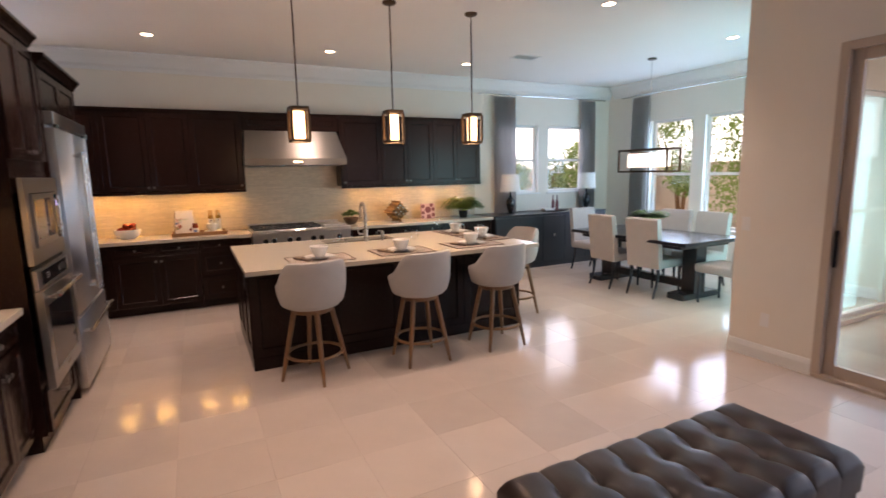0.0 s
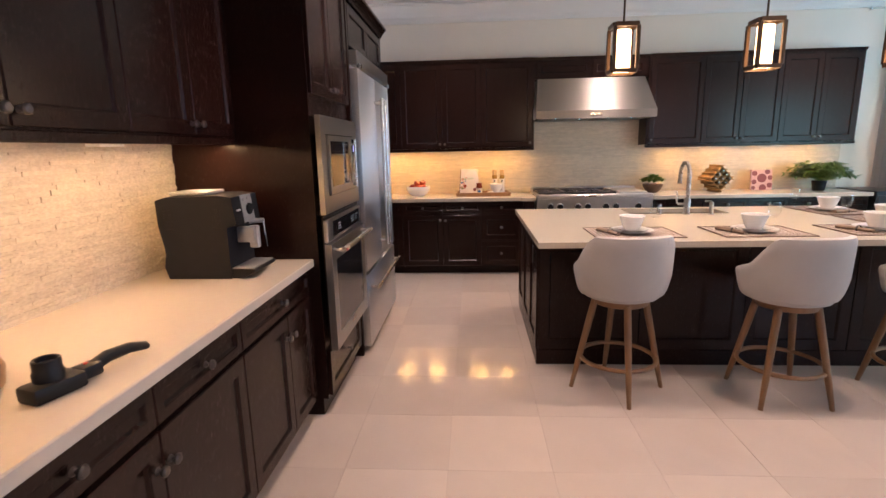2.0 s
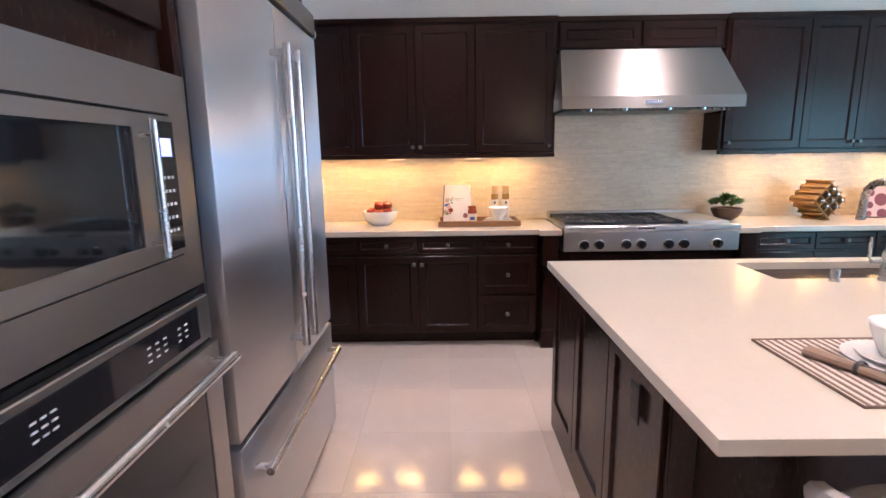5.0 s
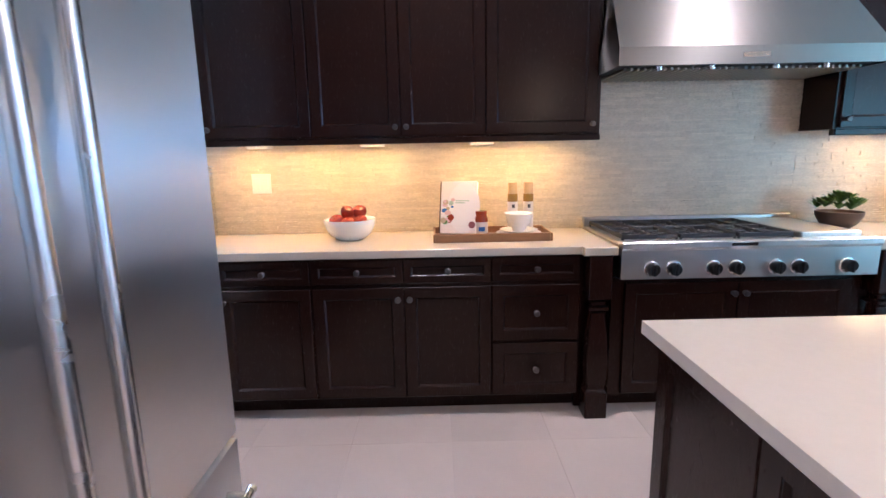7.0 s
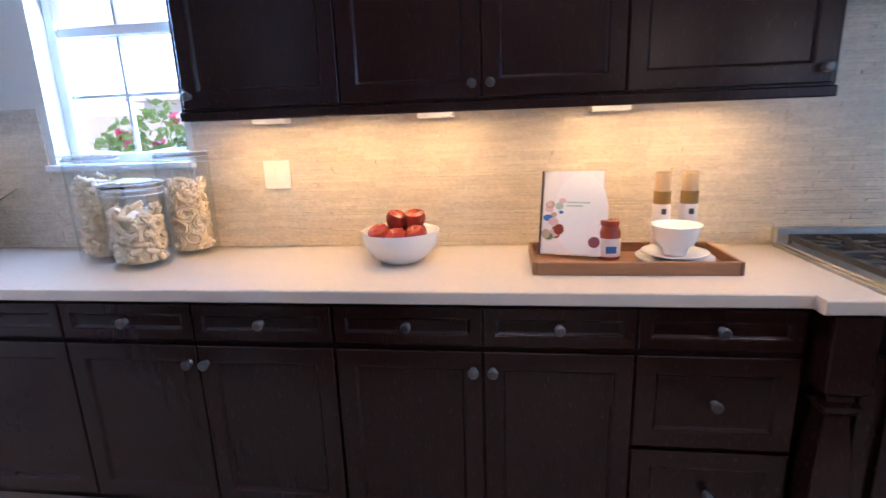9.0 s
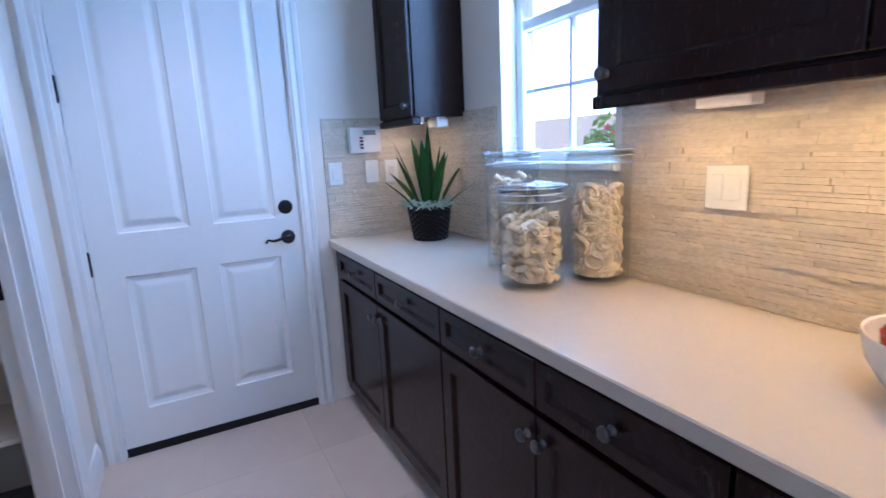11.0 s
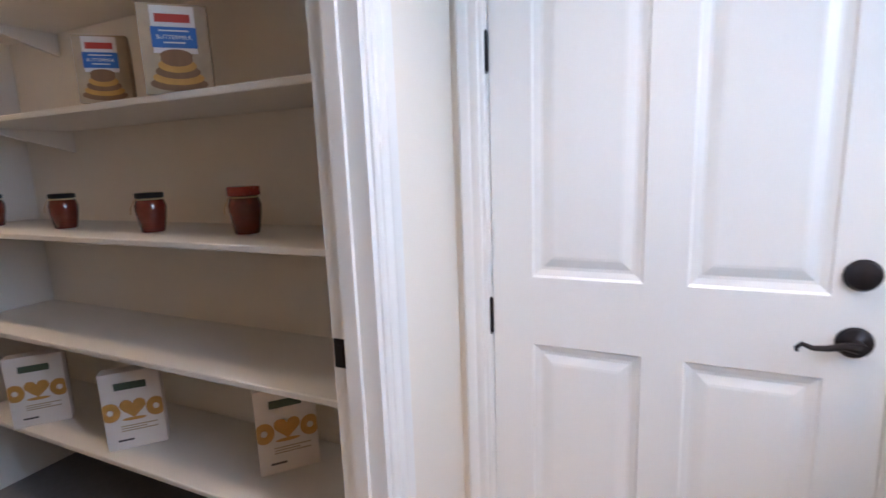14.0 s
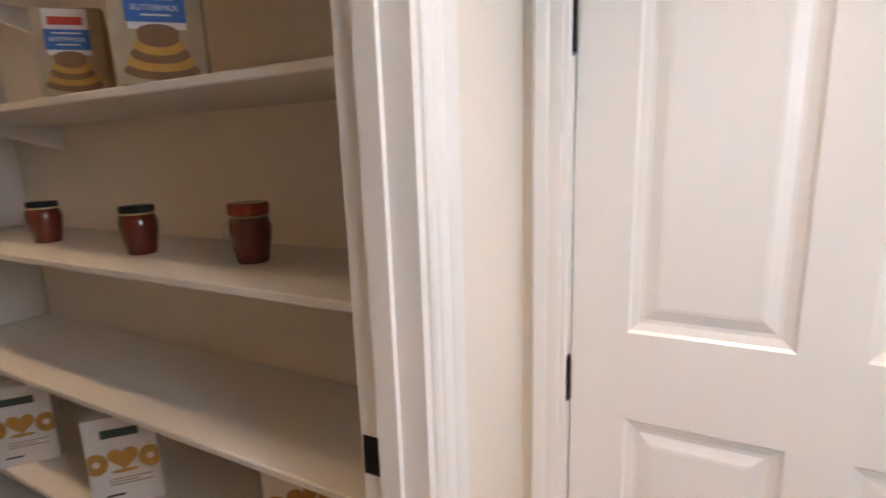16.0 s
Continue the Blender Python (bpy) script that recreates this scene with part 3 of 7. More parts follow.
# island
t = thing("island_cabinet", (0.61, 4.60, 0), "espresso wood kitchen island with framed panels", "kitchen island")
IW, ID = 2.73, 1.35
part("body", box(0.02, IW - 0.02, 0.02, ID - 0.02, 0.09, 0.878), M_ESP, t)
part("plinth", box(0.005, IW - 0.005, 0.005, ID - 0.005, 0, 0.11, 0.004), M_ESP, t)
for i in range(4):
    w = (IW - 0.02) / 4
    part("panel", shaker(bmesh.new(), w - 0.004, 0.762, 0.07), M_ESP, t, at=(0.012 + i * w, 0.02, 0.112))
for i in range(3):
    w = (ID - 0.04) / 3
    for rz, xx, yy in ((-90, 0.02, 0.02 + (i + 1) * w), (90, IW - 0.02, 0.02 + i * w)):
        d = part("panel", shaker(bmesh.new(), w - 0.004, 0.762, 0.06), M_ESP, t, at=(xx, yy, 0.112, 0, 0, rz))
for i in range(4):
    w = (IW - 0.04) / 4
    d = part("door", shaker(bmesh.new(), w - 0.004, 0.762, 0.06), M_ESP, t, at=(IW - 0.02 - i * w, ID - 0.02, 0.112, 0, 0, 180))
    knob(d, 0.03 if i % 2 else w - 0.035, 0.68)
bm = tube(bmesh.new(), [(-0.004, 0.20, 0.80), (-0.02, 0.20, 0.795), (-0.022, 0.20, 0.74), (-0.02, 0.20, 0.685), (-0.004, 0.20, 0.68)], 0.006, 8)
part("outlet_cover", box(-0.006, 0.0, 0.165, 0.235, 0.68, 0.80, 0.002), M_BLACK, t, "black outlet cover plate")

# ---------------------------------------------------------------- worktops


def slab(name, bm, label):
    return solo(name, bm, M_QUARTZ, label, "worktop")


bm = bmesh.new()
SX0, SX1, SY0, SY1 = 1.50, 2.30, 5.55, 5.88
for a in ((0.58, SX0, 4.316, 5.978), (SX1, 3.373, 4.316, 5.978), (SX0, SX1, 4.316, SY0), (SX0, SX1, SY1, 5.978)):
    bx(bm, *a, 0.879, 0.915)
bmesh.ops.remove_doubles(bm, verts=bm.verts, dist=1e-4)
slab("island_worktop", bm, "cream quartz island worktop with sink cutout")
bm = bmesh.new()
prism(bm, [(7.715, 0.873), (7.104, 0.873), (7.10, 0.877), (7.10, 0.911), (7.104, 0.915), (7.715, 0.915)], -2.815, 0.74)
prism(bm, [(7.715, 0.873), (7.054, 0.873), (7.05, 0.877), (7.05, 0.911), (7.054, 0.915), (7.715, 0.915)], 0.74, 0.905)
slab("worktop", bm, "cream quartz worktop along the range wall")
bm = bmesh.new()
prism(bm, [(7.715, 0.873), (7.104, 0.873), (7.10, 0.877), (7.10, 0.911), (7.104, 0.915), (7.715, 0.915)], 2.37, 4.60)
prism(bm, [(7.715, 0.873), (7.054, 0.873), (7.05, 0.877), (7.05, 0.911), (7.054, 0.915), (7.715, 0.915)], 2.205, 2.37)
slab("worktop", bm, "cream quartz worktop along the range wall")
slab("side_worktop", prism(bmesh.new(), [(-1.388, 0.873), (-0.674, 0.873), (-0.67, 0.877), (-0.67, 0.911), (-0.674, 0.915), (-1.388, 0.915)], 1.972, 3.908, "y"), "cream quartz worktop on the side counter")

# ---------------------------------------------------------------- appliances
def bar(parent, p0, p1, r=0.012, off=0.05, axis=(0, -1, 0), name="handle", label="brushed steel bar handle", cap=False):
    """A tubular handle between two points of a front, standing off on two posts."""
    p0, p1, ax = Vector(p0), Vector(p1), Vector(axis)
    d = (p1 - p0).normalized()
    bm = tube(bmesh.new(), [p0 + ax * off, p1 + ax * off], r, 14)
    for p in (p0 + d * 0.03, p1 - d * 0.03):
        q = p + ax * off
        side = d.cross(ax)
        tube(bm, [p, q], r * 0.8, 10)
    return part(name, bm, M_SATIN, parent, label)


# refrigerator: local x along the wall, front towards -y
t = thing("refrigerator", WR(4.772, -0.60), "stainless steel french-door refrigerator with bottom freezer drawer", "refrigerator")
FWD = 1.18
part("body", box(0.004, FWD - 0.004, 0.03, 0.74, 0.056, 2.12), M_STEEL, t)
part("toe_grille", box(0.02, FWD - 0.02, 0.05, 0.3, 0.0, 0.055), M_BLACK, t, "black toe grille")
for x0, x1, hx in ((0, FWD / 2 - 0.003, FWD / 2 - 0.06), (FWD / 2 + 0.003, FWD, FWD / 2 + 0.06)):
    d = part("door", box(x0 + 0.002, x1 - 0.002, -0.03, 0.025, 0.625, 2.02, 0.006, 2), M_STEEL, t)
    bar(d, (hx, -0.03, 0.735), (hx, -0.03, 1.87), 0.016, 0.06)
d = part("freezer_drawer", box(0.002, FWD - 0.002, -0.03, 0.025, 0.055, 0.605, 0.006, 2), M_STEEL, t)
bar(d, (0.07, -0.03, 0.49), (FWD - 0.07, -0.03, 0.49), 0.014, 0.055)
part("top_grille", box(0.0, FWD, -0.034, 0.025, 2.04, 2.135, 0.006), M_STEELH, t, "stainless top grille panel")
for x in (0.03, FWD - 0.03):
    part("hinge_cover", box(x - 0.022, x + 0.022, -0.05, -0.02, 2.015, 2.05, 0.004), M_CHROME, t)

# built-in microwave
t = thing("microwave", WR(3.912, -0.617), "built-in stainless microwave with trim frame", "microwave")
bm = bmesh.new()
for a, b, z0, z1 in ((0.0, 0.088, 1.15, 1.665), (0.70, 0.785, 1.15, 1.665), (0.088, 0.70, 1.15, 1.24), (0.088, 0.70, 1.572, 1.665)):
    bx(bm, a, b, -0.03, -0.003, z0, z1)
bmesh.ops.remove_doubles(bm, verts=bm.verts, dist=1e-4)
part("trim_frame", bm, M_STEELH, t)
part("seal", box(0.088, 0.70, -0.022, -0.004, 1.24, 1.572), M_BLACK, t)
bm = bmesh.new()
for a, b, z0, z1 in ((0.096, 0.128, 1.248, 1.564), (0.535, 0.692, 1.248, 1.564), (0.128, 0.535, 1.248, 1.288), (0.128, 0.535, 1.535, 1.564)):
    bx(bm, a, b, -0.042, -0.022, z0, z1)
bmesh.ops.remove_doubles(bm, verts=bm.verts, dist=1e-4)
d = part("door", bm, M_STEELH, t)
part("door_glass", box(0.128, 0.535, -0.038, -0.022, 1.288, 1.535), M_BLACKGLASS, d, "black glass window")
bar(d, (0.562, -0.042, 1.262), (0.562, -0.042, 1.55), 0.008, 0.03)
part("control_panel", box(0.595, 0.685, -0.0445, -0.042, 1.262, 1.552, 0.001), M_BLACKGLASS, t, "black glass control panel")
M_BLUE = glow("blue_display", (0.15, 0.2, 1.0), 1.2)
part("display", box(0.622, 0.668, -0.0455, -0.0445, 1.475, 1.515), M_BLUE, t, "lit blue display")
M_PRINT = mat("pale_print", (0.6, 0.6, 0.6), 0.5)
bm = bmesh.new()
for i in range(5):
    for k in range(3):
        bx(bm, 0.624 + k * 0.016, 0.634 + k * 0.016, -0.0452, -0.0445, 1.305 + i * 0.03, 1.312 + i * 0.03)
part("key_marks", bm, M_PRINT, t)

# wall oven
t = thing("wall_oven", WR(3.912, -0.617), "stainless wall oven with black control strip", "oven")
part("body", box(0.004, 0.78, -0.012, -0.003, 0.385, 1.135), M_BLACK, t)
part("control_panel", box(0, 0.785, -0.035, -0.012, 1.0, 1.12, 0.003), M_STEELH, t)
part("control_glass", box(0.10, 0.72, -0.038, -0.035, 1.018, 1.104, 0.001), M_BLACKGLASS, t, "black glass control strip with pale marks")
bm = bmesh.new()
for x in (0.20, 0.22, 0.24, 0.50, 0.53, 0.56, 0.62, 0.65):
    for z in (1.045, 1.06, 1.075):
        bx(bm, x, x + 0.012, -0.0388, -0.038, z, z + 0.004)
part("control_marks", bm, M_PRINT, t)
bm = bmesh.new()
for a, b, z0, z1 in ((0.0, 0.08, 0.39, 0.992), (0.70, 0.785, 0.39, 0.992), (0.08, 0.70, 0.39, 0.47), (0.08, 0.70, 0.895, 0.992)):
    bx(bm, a, b, -0.05, -0.012, z0, z1)
bmesh.ops.remove_doubles(bm, verts=bm.verts, dist=1e-4)
d = part("oven_door", bm, M_STEELH, t)
part("door_glass", box(0.08, 0.70, -0.047, -0.014, 0.47, 0.895), M_BLACKGLASS, d, "dark glass window")
bar(d, (0.03, -0.05, 0.955), (0.755, -0.05, 0.955), 0.014, 0.055)
part("badge", box(0.34, 0.44, -0.0515, -0.05, 0.43, 0.45), M_CHROME, d)
M_RED = mat("red_enamel", (0.45, 0.03, 0.03), 0.3)
bm = lathe(bmesh.new(), [(0, 0), (0.009, 0), (0.009, 0.003), (0, 0.003)], 16)
bmesh.ops.rotate(bm, verts=bm.verts, matrix=Matrix.Rotation(radians(90), 3, "X"))
part("medallion", bm, M_RED, d, "red handle medallion", at=(0.06, -0.12, 0.955))

# range top
t = thing("gas_range", (0.912, 7.03, 0), "stainless six-burner gas range with griddle", "range")
RW = 1.281
part("body", box(0, RW, 0.02, 0.66, 0.757, 0.925), M_RANGE, t)
part("front_panel", prism(bmesh.new(), [(0.02, 0.757), (-0.008, 0.757), (-0.008, 0.90), (-0.02, 0.915), (-0.02, 0.938), (-0.012, 0.945), (0.04, 0.945), (0.04, 0.757)], 0, RW), M_RANGE, t)
part("cooktop", box(0.01, RW - 0.01, 0.04, 0.65, 0.925, 0.933, 0.003), M_RANGE, t)
part("badge", box(0.53, 0.66, -0.023, -0.02, 0.917, 0.936, 0.002), M_CHROME, t)
for i, x in enumerate((0.15, 0.258, 0.455, 0.565, 0.765, 0.875, 1.12)):
    bm = lathe(bmesh.new(), [(0.028, 0.0), (0.038, 0), (0.039, 0.006), (0.036, 0.010), (0.030, 0.011)], 24)
    bmesh.ops.rotate(bm, verts=bm.verts, matrix=Matrix.Rotation(radians(90), 3, "X"))
    bezel = part("bezel", bm, M_SATIN, t, "steel knob bezel", at=(x, -0.008, 0.81))
    bm = bmesh.new()
    lathe(bm, [(0.0, 0.0), (0.029, 0.002), (0.03, 0.008), (0.03, 0.036), (0.026, 0.042), (0, 0.042)], 20)
    bx(bm, -0.007, 0.007, -0.03, 0.03, 0.03, 0.05, 0.003)
    bmesh.ops.rotate(bm, verts=bm.verts, matrix=Matrix.Rotation(radians(90), 3, "X"))
    part("control_knob", bm, M_BLACK, t, "black control knob", at=(x, -0.008, 0.81))
for k in range(3):
    x0 = 0.025 + k * 0.295
    bm = bmesh.new()
    for y in (0.07, 0.335, 0.345, 0.60):
        bx(bm, x0, x0 + 0.285, y, y + 0.012, 0.945, 0.968, 0.003)
    for x in (x0, x0 + 0.1365, x0 + 0.273):
        bx(bm, x, x + 0.012, 0.07, 0.612, 0.946, 0.969, 0.003)
    for cy in (0.205, 0.475):
        for a in range(8):
            c, s_ = math.cos(a * math.pi / 4 + 0.39), math.sin(a * math.pi / 4 + 0.39)
            tube(bm, [(x0 + 0.1425 + c * 0.04, cy + s_ * 0.04, 0.958), (x0 + 0.1425 + c * 0.13, cy + s_ * 0.13, 0.958)], 0.006, 6)
    for x in (x0 + 0.006, x0 + 0.279):
        for y in (0.076, 0.606):
            bx(bm, x - 0.005, x + 0.005, y - 0.005, y + 0.005, 0.932, 0.95)
    part("grate", bm, M_IRON, t, "black cast iron grate")
    for cy in (0.205, 0.475):
        bm = lathe(bmesh.new(), [(0.055, 0.0), (0.055, 0.006), (0.04, 0.008), (0.04, 0.014), (0.032, 0.018), (0, 0.018)], 20, at=(x0 + 0.1425, cy, 0.932))
        part("burner", bm, M_IRON, t)
part("griddle", box(0.935, 1.245, 0.07, 0.612, 0.933, 0.965, 0.006), M_RANGE, t, "stainless griddle cover")
part("back_trim", box(0.0, RW, 0.64, 0.68, 0.925, 0.985, 0.004), M_RANGE, t)

# hood
t = thing("range_hood", (0.90, 7.15, 0), "wide sloped stainless steel range hood", "range hood")
HW = 1.325
M_HOOD = mat("hood_steel", (0.30, 0.285, 0.27), 0.46, 1.0, var=0.04, scale=2, rvar=0.04, bscale=40, stretch=(12, 1, 1), aniso=0.9, axis="X")
bm = bmesh.new()
lo = [(0, -0.0, 1.785), (HW, 0, 1.785), (HW, 0.565, 1.785), (0, 0.565, 1.785)]
mi = [(0, -0.0, 1.87), (HW, 0, 1.87), (HW, 0.565, 1.87), (0, 0.565, 1.87)]
hi = [(0.05, 0.32, 2.252), (HW - 0.05, 0.32, 2.252), (HW - 0.05, 0.565, 2.252), (0.05, 0.565, 2.252)]
R = [[bm.verts.new(p) for p in r] for r in (lo, mi, hi)]
for a, b in zip(R, R[1:]):
    for i in range(4):
        bm.faces.new((a[i], a[(i + 1) % 4], b[(i + 1) % 4], b[i]))
bm.faces.new(R[2])
bmesh.ops.bevel(bm, geom=[e for e in bm.edges if e.is_manifold and e.calc_face_angle() > 0.3], offset=0.005, segments=2, affect="EDGES")
part("canopy", bm, M_HOOD, t)
part("badge", box(0.60, 0.73, -0.004, 0.0, 1.815, 1.84, 0.001), M_CHROME, t)
part("underside", box(0.02, HW - 0.02, 0.02, 0.55, 1.79, 1.80), M_BLACK, t)
baffle = mesh_of("baffle", box(0, 0.016, 0.10, 0.52, 1.775, 1.79, 0.003), M_STEELH)
for i in range(36):
    o = new("baffle", baffle)
    o.parent = t
    o.matrix_basis = pose(0.06 + i * 0.034, 0, 0)
for x in (0.22, 0.48, 0.80, 1.05):
    part("hood_knob", lathe(bmesh.new(), [(0, -0.02), (0.014, -0.02), (0.016, 0), (0, 0.0)], 12, at=(x, 0.055, 1.79)), M_CHROME, t)

# ---------------------------------------------------------------- stools
def stool(m, swivel, label, legs_turn=0.0):
    t = thing("counter_stool", m, label, "stool", "stools round the island")
    bm = bmesh.new()
    n, k = 40, 12
    grid_o, grid_i = [], []
    for side, grid in ((1.0, grid_o), (0.0, grid_i)):
        for j in range(k + 1):
            row = []
            for i in range(n + 1):
                a = radians(-118 + 236 * i / n)
                g = abs(a) / radians(118)
                q = max(0.0, min(1.0, (g - 0.43) / 0.37))
                ztop = 0.985 - 0.17 * q * q * (3 - 2 * q) - 0.03 * max(0, g - 0.8) / 0.2 - 0.012 * g
                v = j / k
                z = 0.60 + (ztop - 0.60) * v
                r = (0.208 + 0.055 * min(1, (z - 0.60) / 0.15) ** 0.4 + 0.03 * (z - 0.7)) * 1.05 - (0.0 if side else 0.035)
                if side and v < 0.12:
                    r -= 0.03 * (1 - v / 0.12) ** 2
                if side and v > 0.94:
                    r -= 0.01
                row.append(bm.verts.new((r * math.sin(a), -r * math.cos(a) * 0.95, z + (0.006 if not side else 0) * (1 if v == 1 else 0))))
            grid.append(row)
    for grid in (grid_o, grid_i):
        for j in range(k):
            for i in range(n):
                bm.faces.new((grid[j][i], grid[j][i + 1], grid[j + 1][i + 1], grid[j + 1][i]))
    for i in range(n):
        bm.faces.new((grid_o[k][i], grid_o[k][i + 1], grid_i[k][i + 1], grid_i[k][i]))
        bm.faces.new((grid_o[0][i], grid_o[0][i + 1], grid_i[0][i + 1], grid_i[0][i]))
    for i in (0, n):
        for j in range(k):
            bm.faces.new((grid_o[j][i], grid_o[j + 1][i], grid_i[j + 1][i], grid_i[j][i]))
    rot = Matrix.Rotation(radians(swivel), 3, "Z")
    bmesh.ops.rotate(bm, verts=bm.verts, matrix=rot)
    part("backrest", bm, M_FABRIC, t, "curved oatmeal linen shell back")
    bm = lathe(bmesh.new(), [(0, 0.595), (0.19, 0.595), (0.215, 0.605), (0.225, 0.64), (0.222, 0.68), (0.20, 0.70), (0.1, 0.71), (0, 0.712)], 36, sy=0.95)
    part("seat", bm, M_FABRIC, t, "round padded linen seat")
    part("seat_base", lathe(bmesh.new(), [(0, 0.555), (0.155, 0.555), (0.16, 0.56), (0.16, 0.594), (0, 0.594)], 32), M_OAK, t)
    for i in range(4):
        a = radians(legs_turn + 45 + 90 * i)
        top_, bot = Vector((0.15 * math.cos(a), 0.15 * math.sin(a), 0.57)), Vector((0.275 * math.cos(a), 0.275 * math.sin(a), 0.0))
        part("leg", tube(bmesh.new(), [bot, bot.lerp(top_, 0.3), bot.lerp(top_, 0.8), top_], [0.013, 0.018, 0.021, 0.021], 12), M_OAK, t)
    pts = [(0.222 * math.cos(a * math.pi / 18), 0.222 * math.sin(a * math.pi / 18), 0.205) for a in range(36)]
    bm = bmesh.new()
    ring = tube(bm, pts, 0.013, 8, closed=True)
    part("footrest_ring", bm, M_OAK, t)
    return t


stool((1.068, 4.283, 0), 4, "oatmeal linen counter stool with walnut legs, turned aside", 45)
stool((1.99, 4.21, 0), 10, "oatmeal linen counter stool with walnut legs at the island", 0)
stool((2.79, 4.21, 0), 10, "oatmeal linen counter stool with walnut legs at the island", 0)
stool((3.56, 5.02, 0), 90, "oatmeal linen counter stool at the island end", 0)

# ---------------------------------------------------------------- lamps
for x in (1.138, 2.000, 2.845):
    t = thing("pendant_lamp", (x, 4.733, 0), "lit bronze lantern pendant with alabaster glass", "pendant lamp", "pendants over the island")
    part("canopy", lathe(bmesh.new(), [(0, CEIL), (0.062, CEIL), (0.062, CEIL - 0.012), (0.05, CEIL - 0.022), (0.01, CEIL - 0.026), (0, CEIL - 0.026)], 24), M_PENDF, t)
    part("rod", tube(bmesh.new(), [(0, 0, 2.22), (0, 0, CEIL - 0.02)], 0.0065, 10), M_PENDF, t)
    w = 0.071
    bm = bmesh.new()
    for z0, z1 in ((1.925, 1.95), (2.195, 2.222)):
        for a in (-1, 1):
            bx(bm, -w, w, a * w - 0.011, a * w + 0.011, z0, z1, 0.002)
            bx(bm, a * w - 0.011, a * w + 0.011, -w + 0.011, w - 0.011, z0, z1, 0.002)
    for sx in (-1, 1):
        for sy in (-1, 1):
            bx(bm, sx * w - 0.011, sx * w + 0.011, sy * w - 0.011, sy * w + 0.011, 1.945, 2.2, 0.002)
    bx(bm, -w, w, -0.01, 0.01, 2.2, 2.215)
    bx(bm, -0.01, 0.01, -w, w, 2.2, 2.215)
    part("frame", bm, M_PENDF, t)
    part("glass_shade", lathe(bmesh.new(), [(0, 1.955), (0.046, 1.955), (0.048, 1.96), (0.048, 2.18), (0.044, 2.186), (0, 2.186)], 24), M_PENDG, t, "glowing cream glass cylinder")
    li = bpy.data.lights.new("pendant_bulb", "POINT")
    li.energy, li.color, li.shadow_soft_size = 7, (1.0, 0.72, 0.42), 0.06
    new("pendant_bulb", li).matrix_basis = pose(x, 4.733, 1.88)

for x, y in ((-0.02, 6.68), (1.955, 6.72), (3.915, 6.74), (3.90, 3.98), (1.95, 3.98), (-0.02, 3.98), (1.95, 1.2), (-0.02, 1.2), (6.2, 4.3), (-2.2, 6.5), (-2.0, 3.9)):
    t = thing("ceiling_light", (x, y, CEIL), "lit recessed ceiling can light with white trim", "ceiling light", "recessed ceiling lights")
    part("trim_ring", lathe(bmesh.new(), [(0.055, -0.001), (0.058, -0.006), (0.075, -0.008), (0.085, -0.004), (0.086, 0.0)], 32), M_TRIM, t)
    part("lamp", lathe(bmesh.new(), [(0, -0.003), (0.056, -0.003), (0.056, 0.0), (0, 0.0)], 24), M_CAN, t, "bright warm lamp face")
    li = bpy.data.lights.new("can_spot", "SPOT")
    li.energy, li.color, li.spot_size, li.spot_blend, li.shadow_soft_size = (70 if y < 2 else 75 if y > 6 and x < 1 else 125) if x > -1 else 120 if y > 5 else 72, (CANL if x > -1 or y > 5 else (1.0, 0.77, 0.52)), radians(62 if x < -1 and y > 5 else 115), 0.7, 0.05
    new("can_spot", li).matrix_basis = pose(x, y, CEIL - 0.02)


def puck(x, y, z, rz, w=0.14):
    t = thing("under_cabinet_light", (x, y, z, 0, 0, rz), "small white under-cabinet light fixture", "cabinet light", "under-cabinet lights")
    part("housing", box(-w / 2, w / 2, -0.03, 0.03, -0.042, 0, 0.004), M_TRIM, t)
    part("mount", box(-w / 2 + 0.01, w / 2 - 0.01, -0.022, 0.022, 0, 0.006), M_TRIM, t)


def strip_light(x, y, z, rz, w, watts, bulbs, col=WARM):
    """A long lamp under a run of wall cabinets, with brighter bulbs along it."""
    t = thing("cabinet_strip_light", (x, y, z, 0, 0, rz), "long warm under-cabinet strip light, switched on", "strip light", "under-cabinet lights")
    part("channel", box(-w / 2, w / 2, -0.012, 0.012, -0.006, 0.024), M_TRIM, t)
    part("lens", box(-w / 2, w / 2, -0.008, 0.008, -0.009, -0.006), M_STRIPL, t, "glowing warm lens")
    for u in bulbs:
        part("bulb", box(u - 0.07, u + 0.07, -0.011, 0.011, -0.0125, -0.009, 0.002), M_BULB, t, "small bright bulb")
    for u in bulbs:
        lamp = area("under_cabinet_lamp", (0, 0, 0), (0, 0, -1), 0.22, 0.04, watts / len(bulbs), col)
        lamp.matrix_basis = pose(x, y, z - 0.014, 0, 0, rz) @ pose(u, 0, 0)


for x in (-1.02, -0.36, 0.28, 2.85, 3.80):
    puck(x, 7.64, 1.474, 0)
puck(-2.46, 7.60, 1.504, 0, 0.1)
# short added strip that warms the corner splashback in place of the puck's own light
strip_light(-2.61, 7.50, 1.491, 0, 0.34, 0.6, (0.0,), (1.0, 0.66, 0.33))
for y in (3.25, 2.35):
    puck(-1.24, y, 1.558, 90)
strip_light(-0.13, 7.50, 1.461, 0, 2.06, 10, (-0.96, -0.57, -0.18, 0.38, 0.75))
strip_light(3.39, 7.50, 1.461, 0, 2.2, 6.5, (-0.8, -0.3, 0.3, 0.8))
strip_light(-1.11, 2.94, 1.539, 90, 1.85, 8.5, (-0.7, -0.2, 0.3, 0.8), (1.0, 0.66, 0.33))

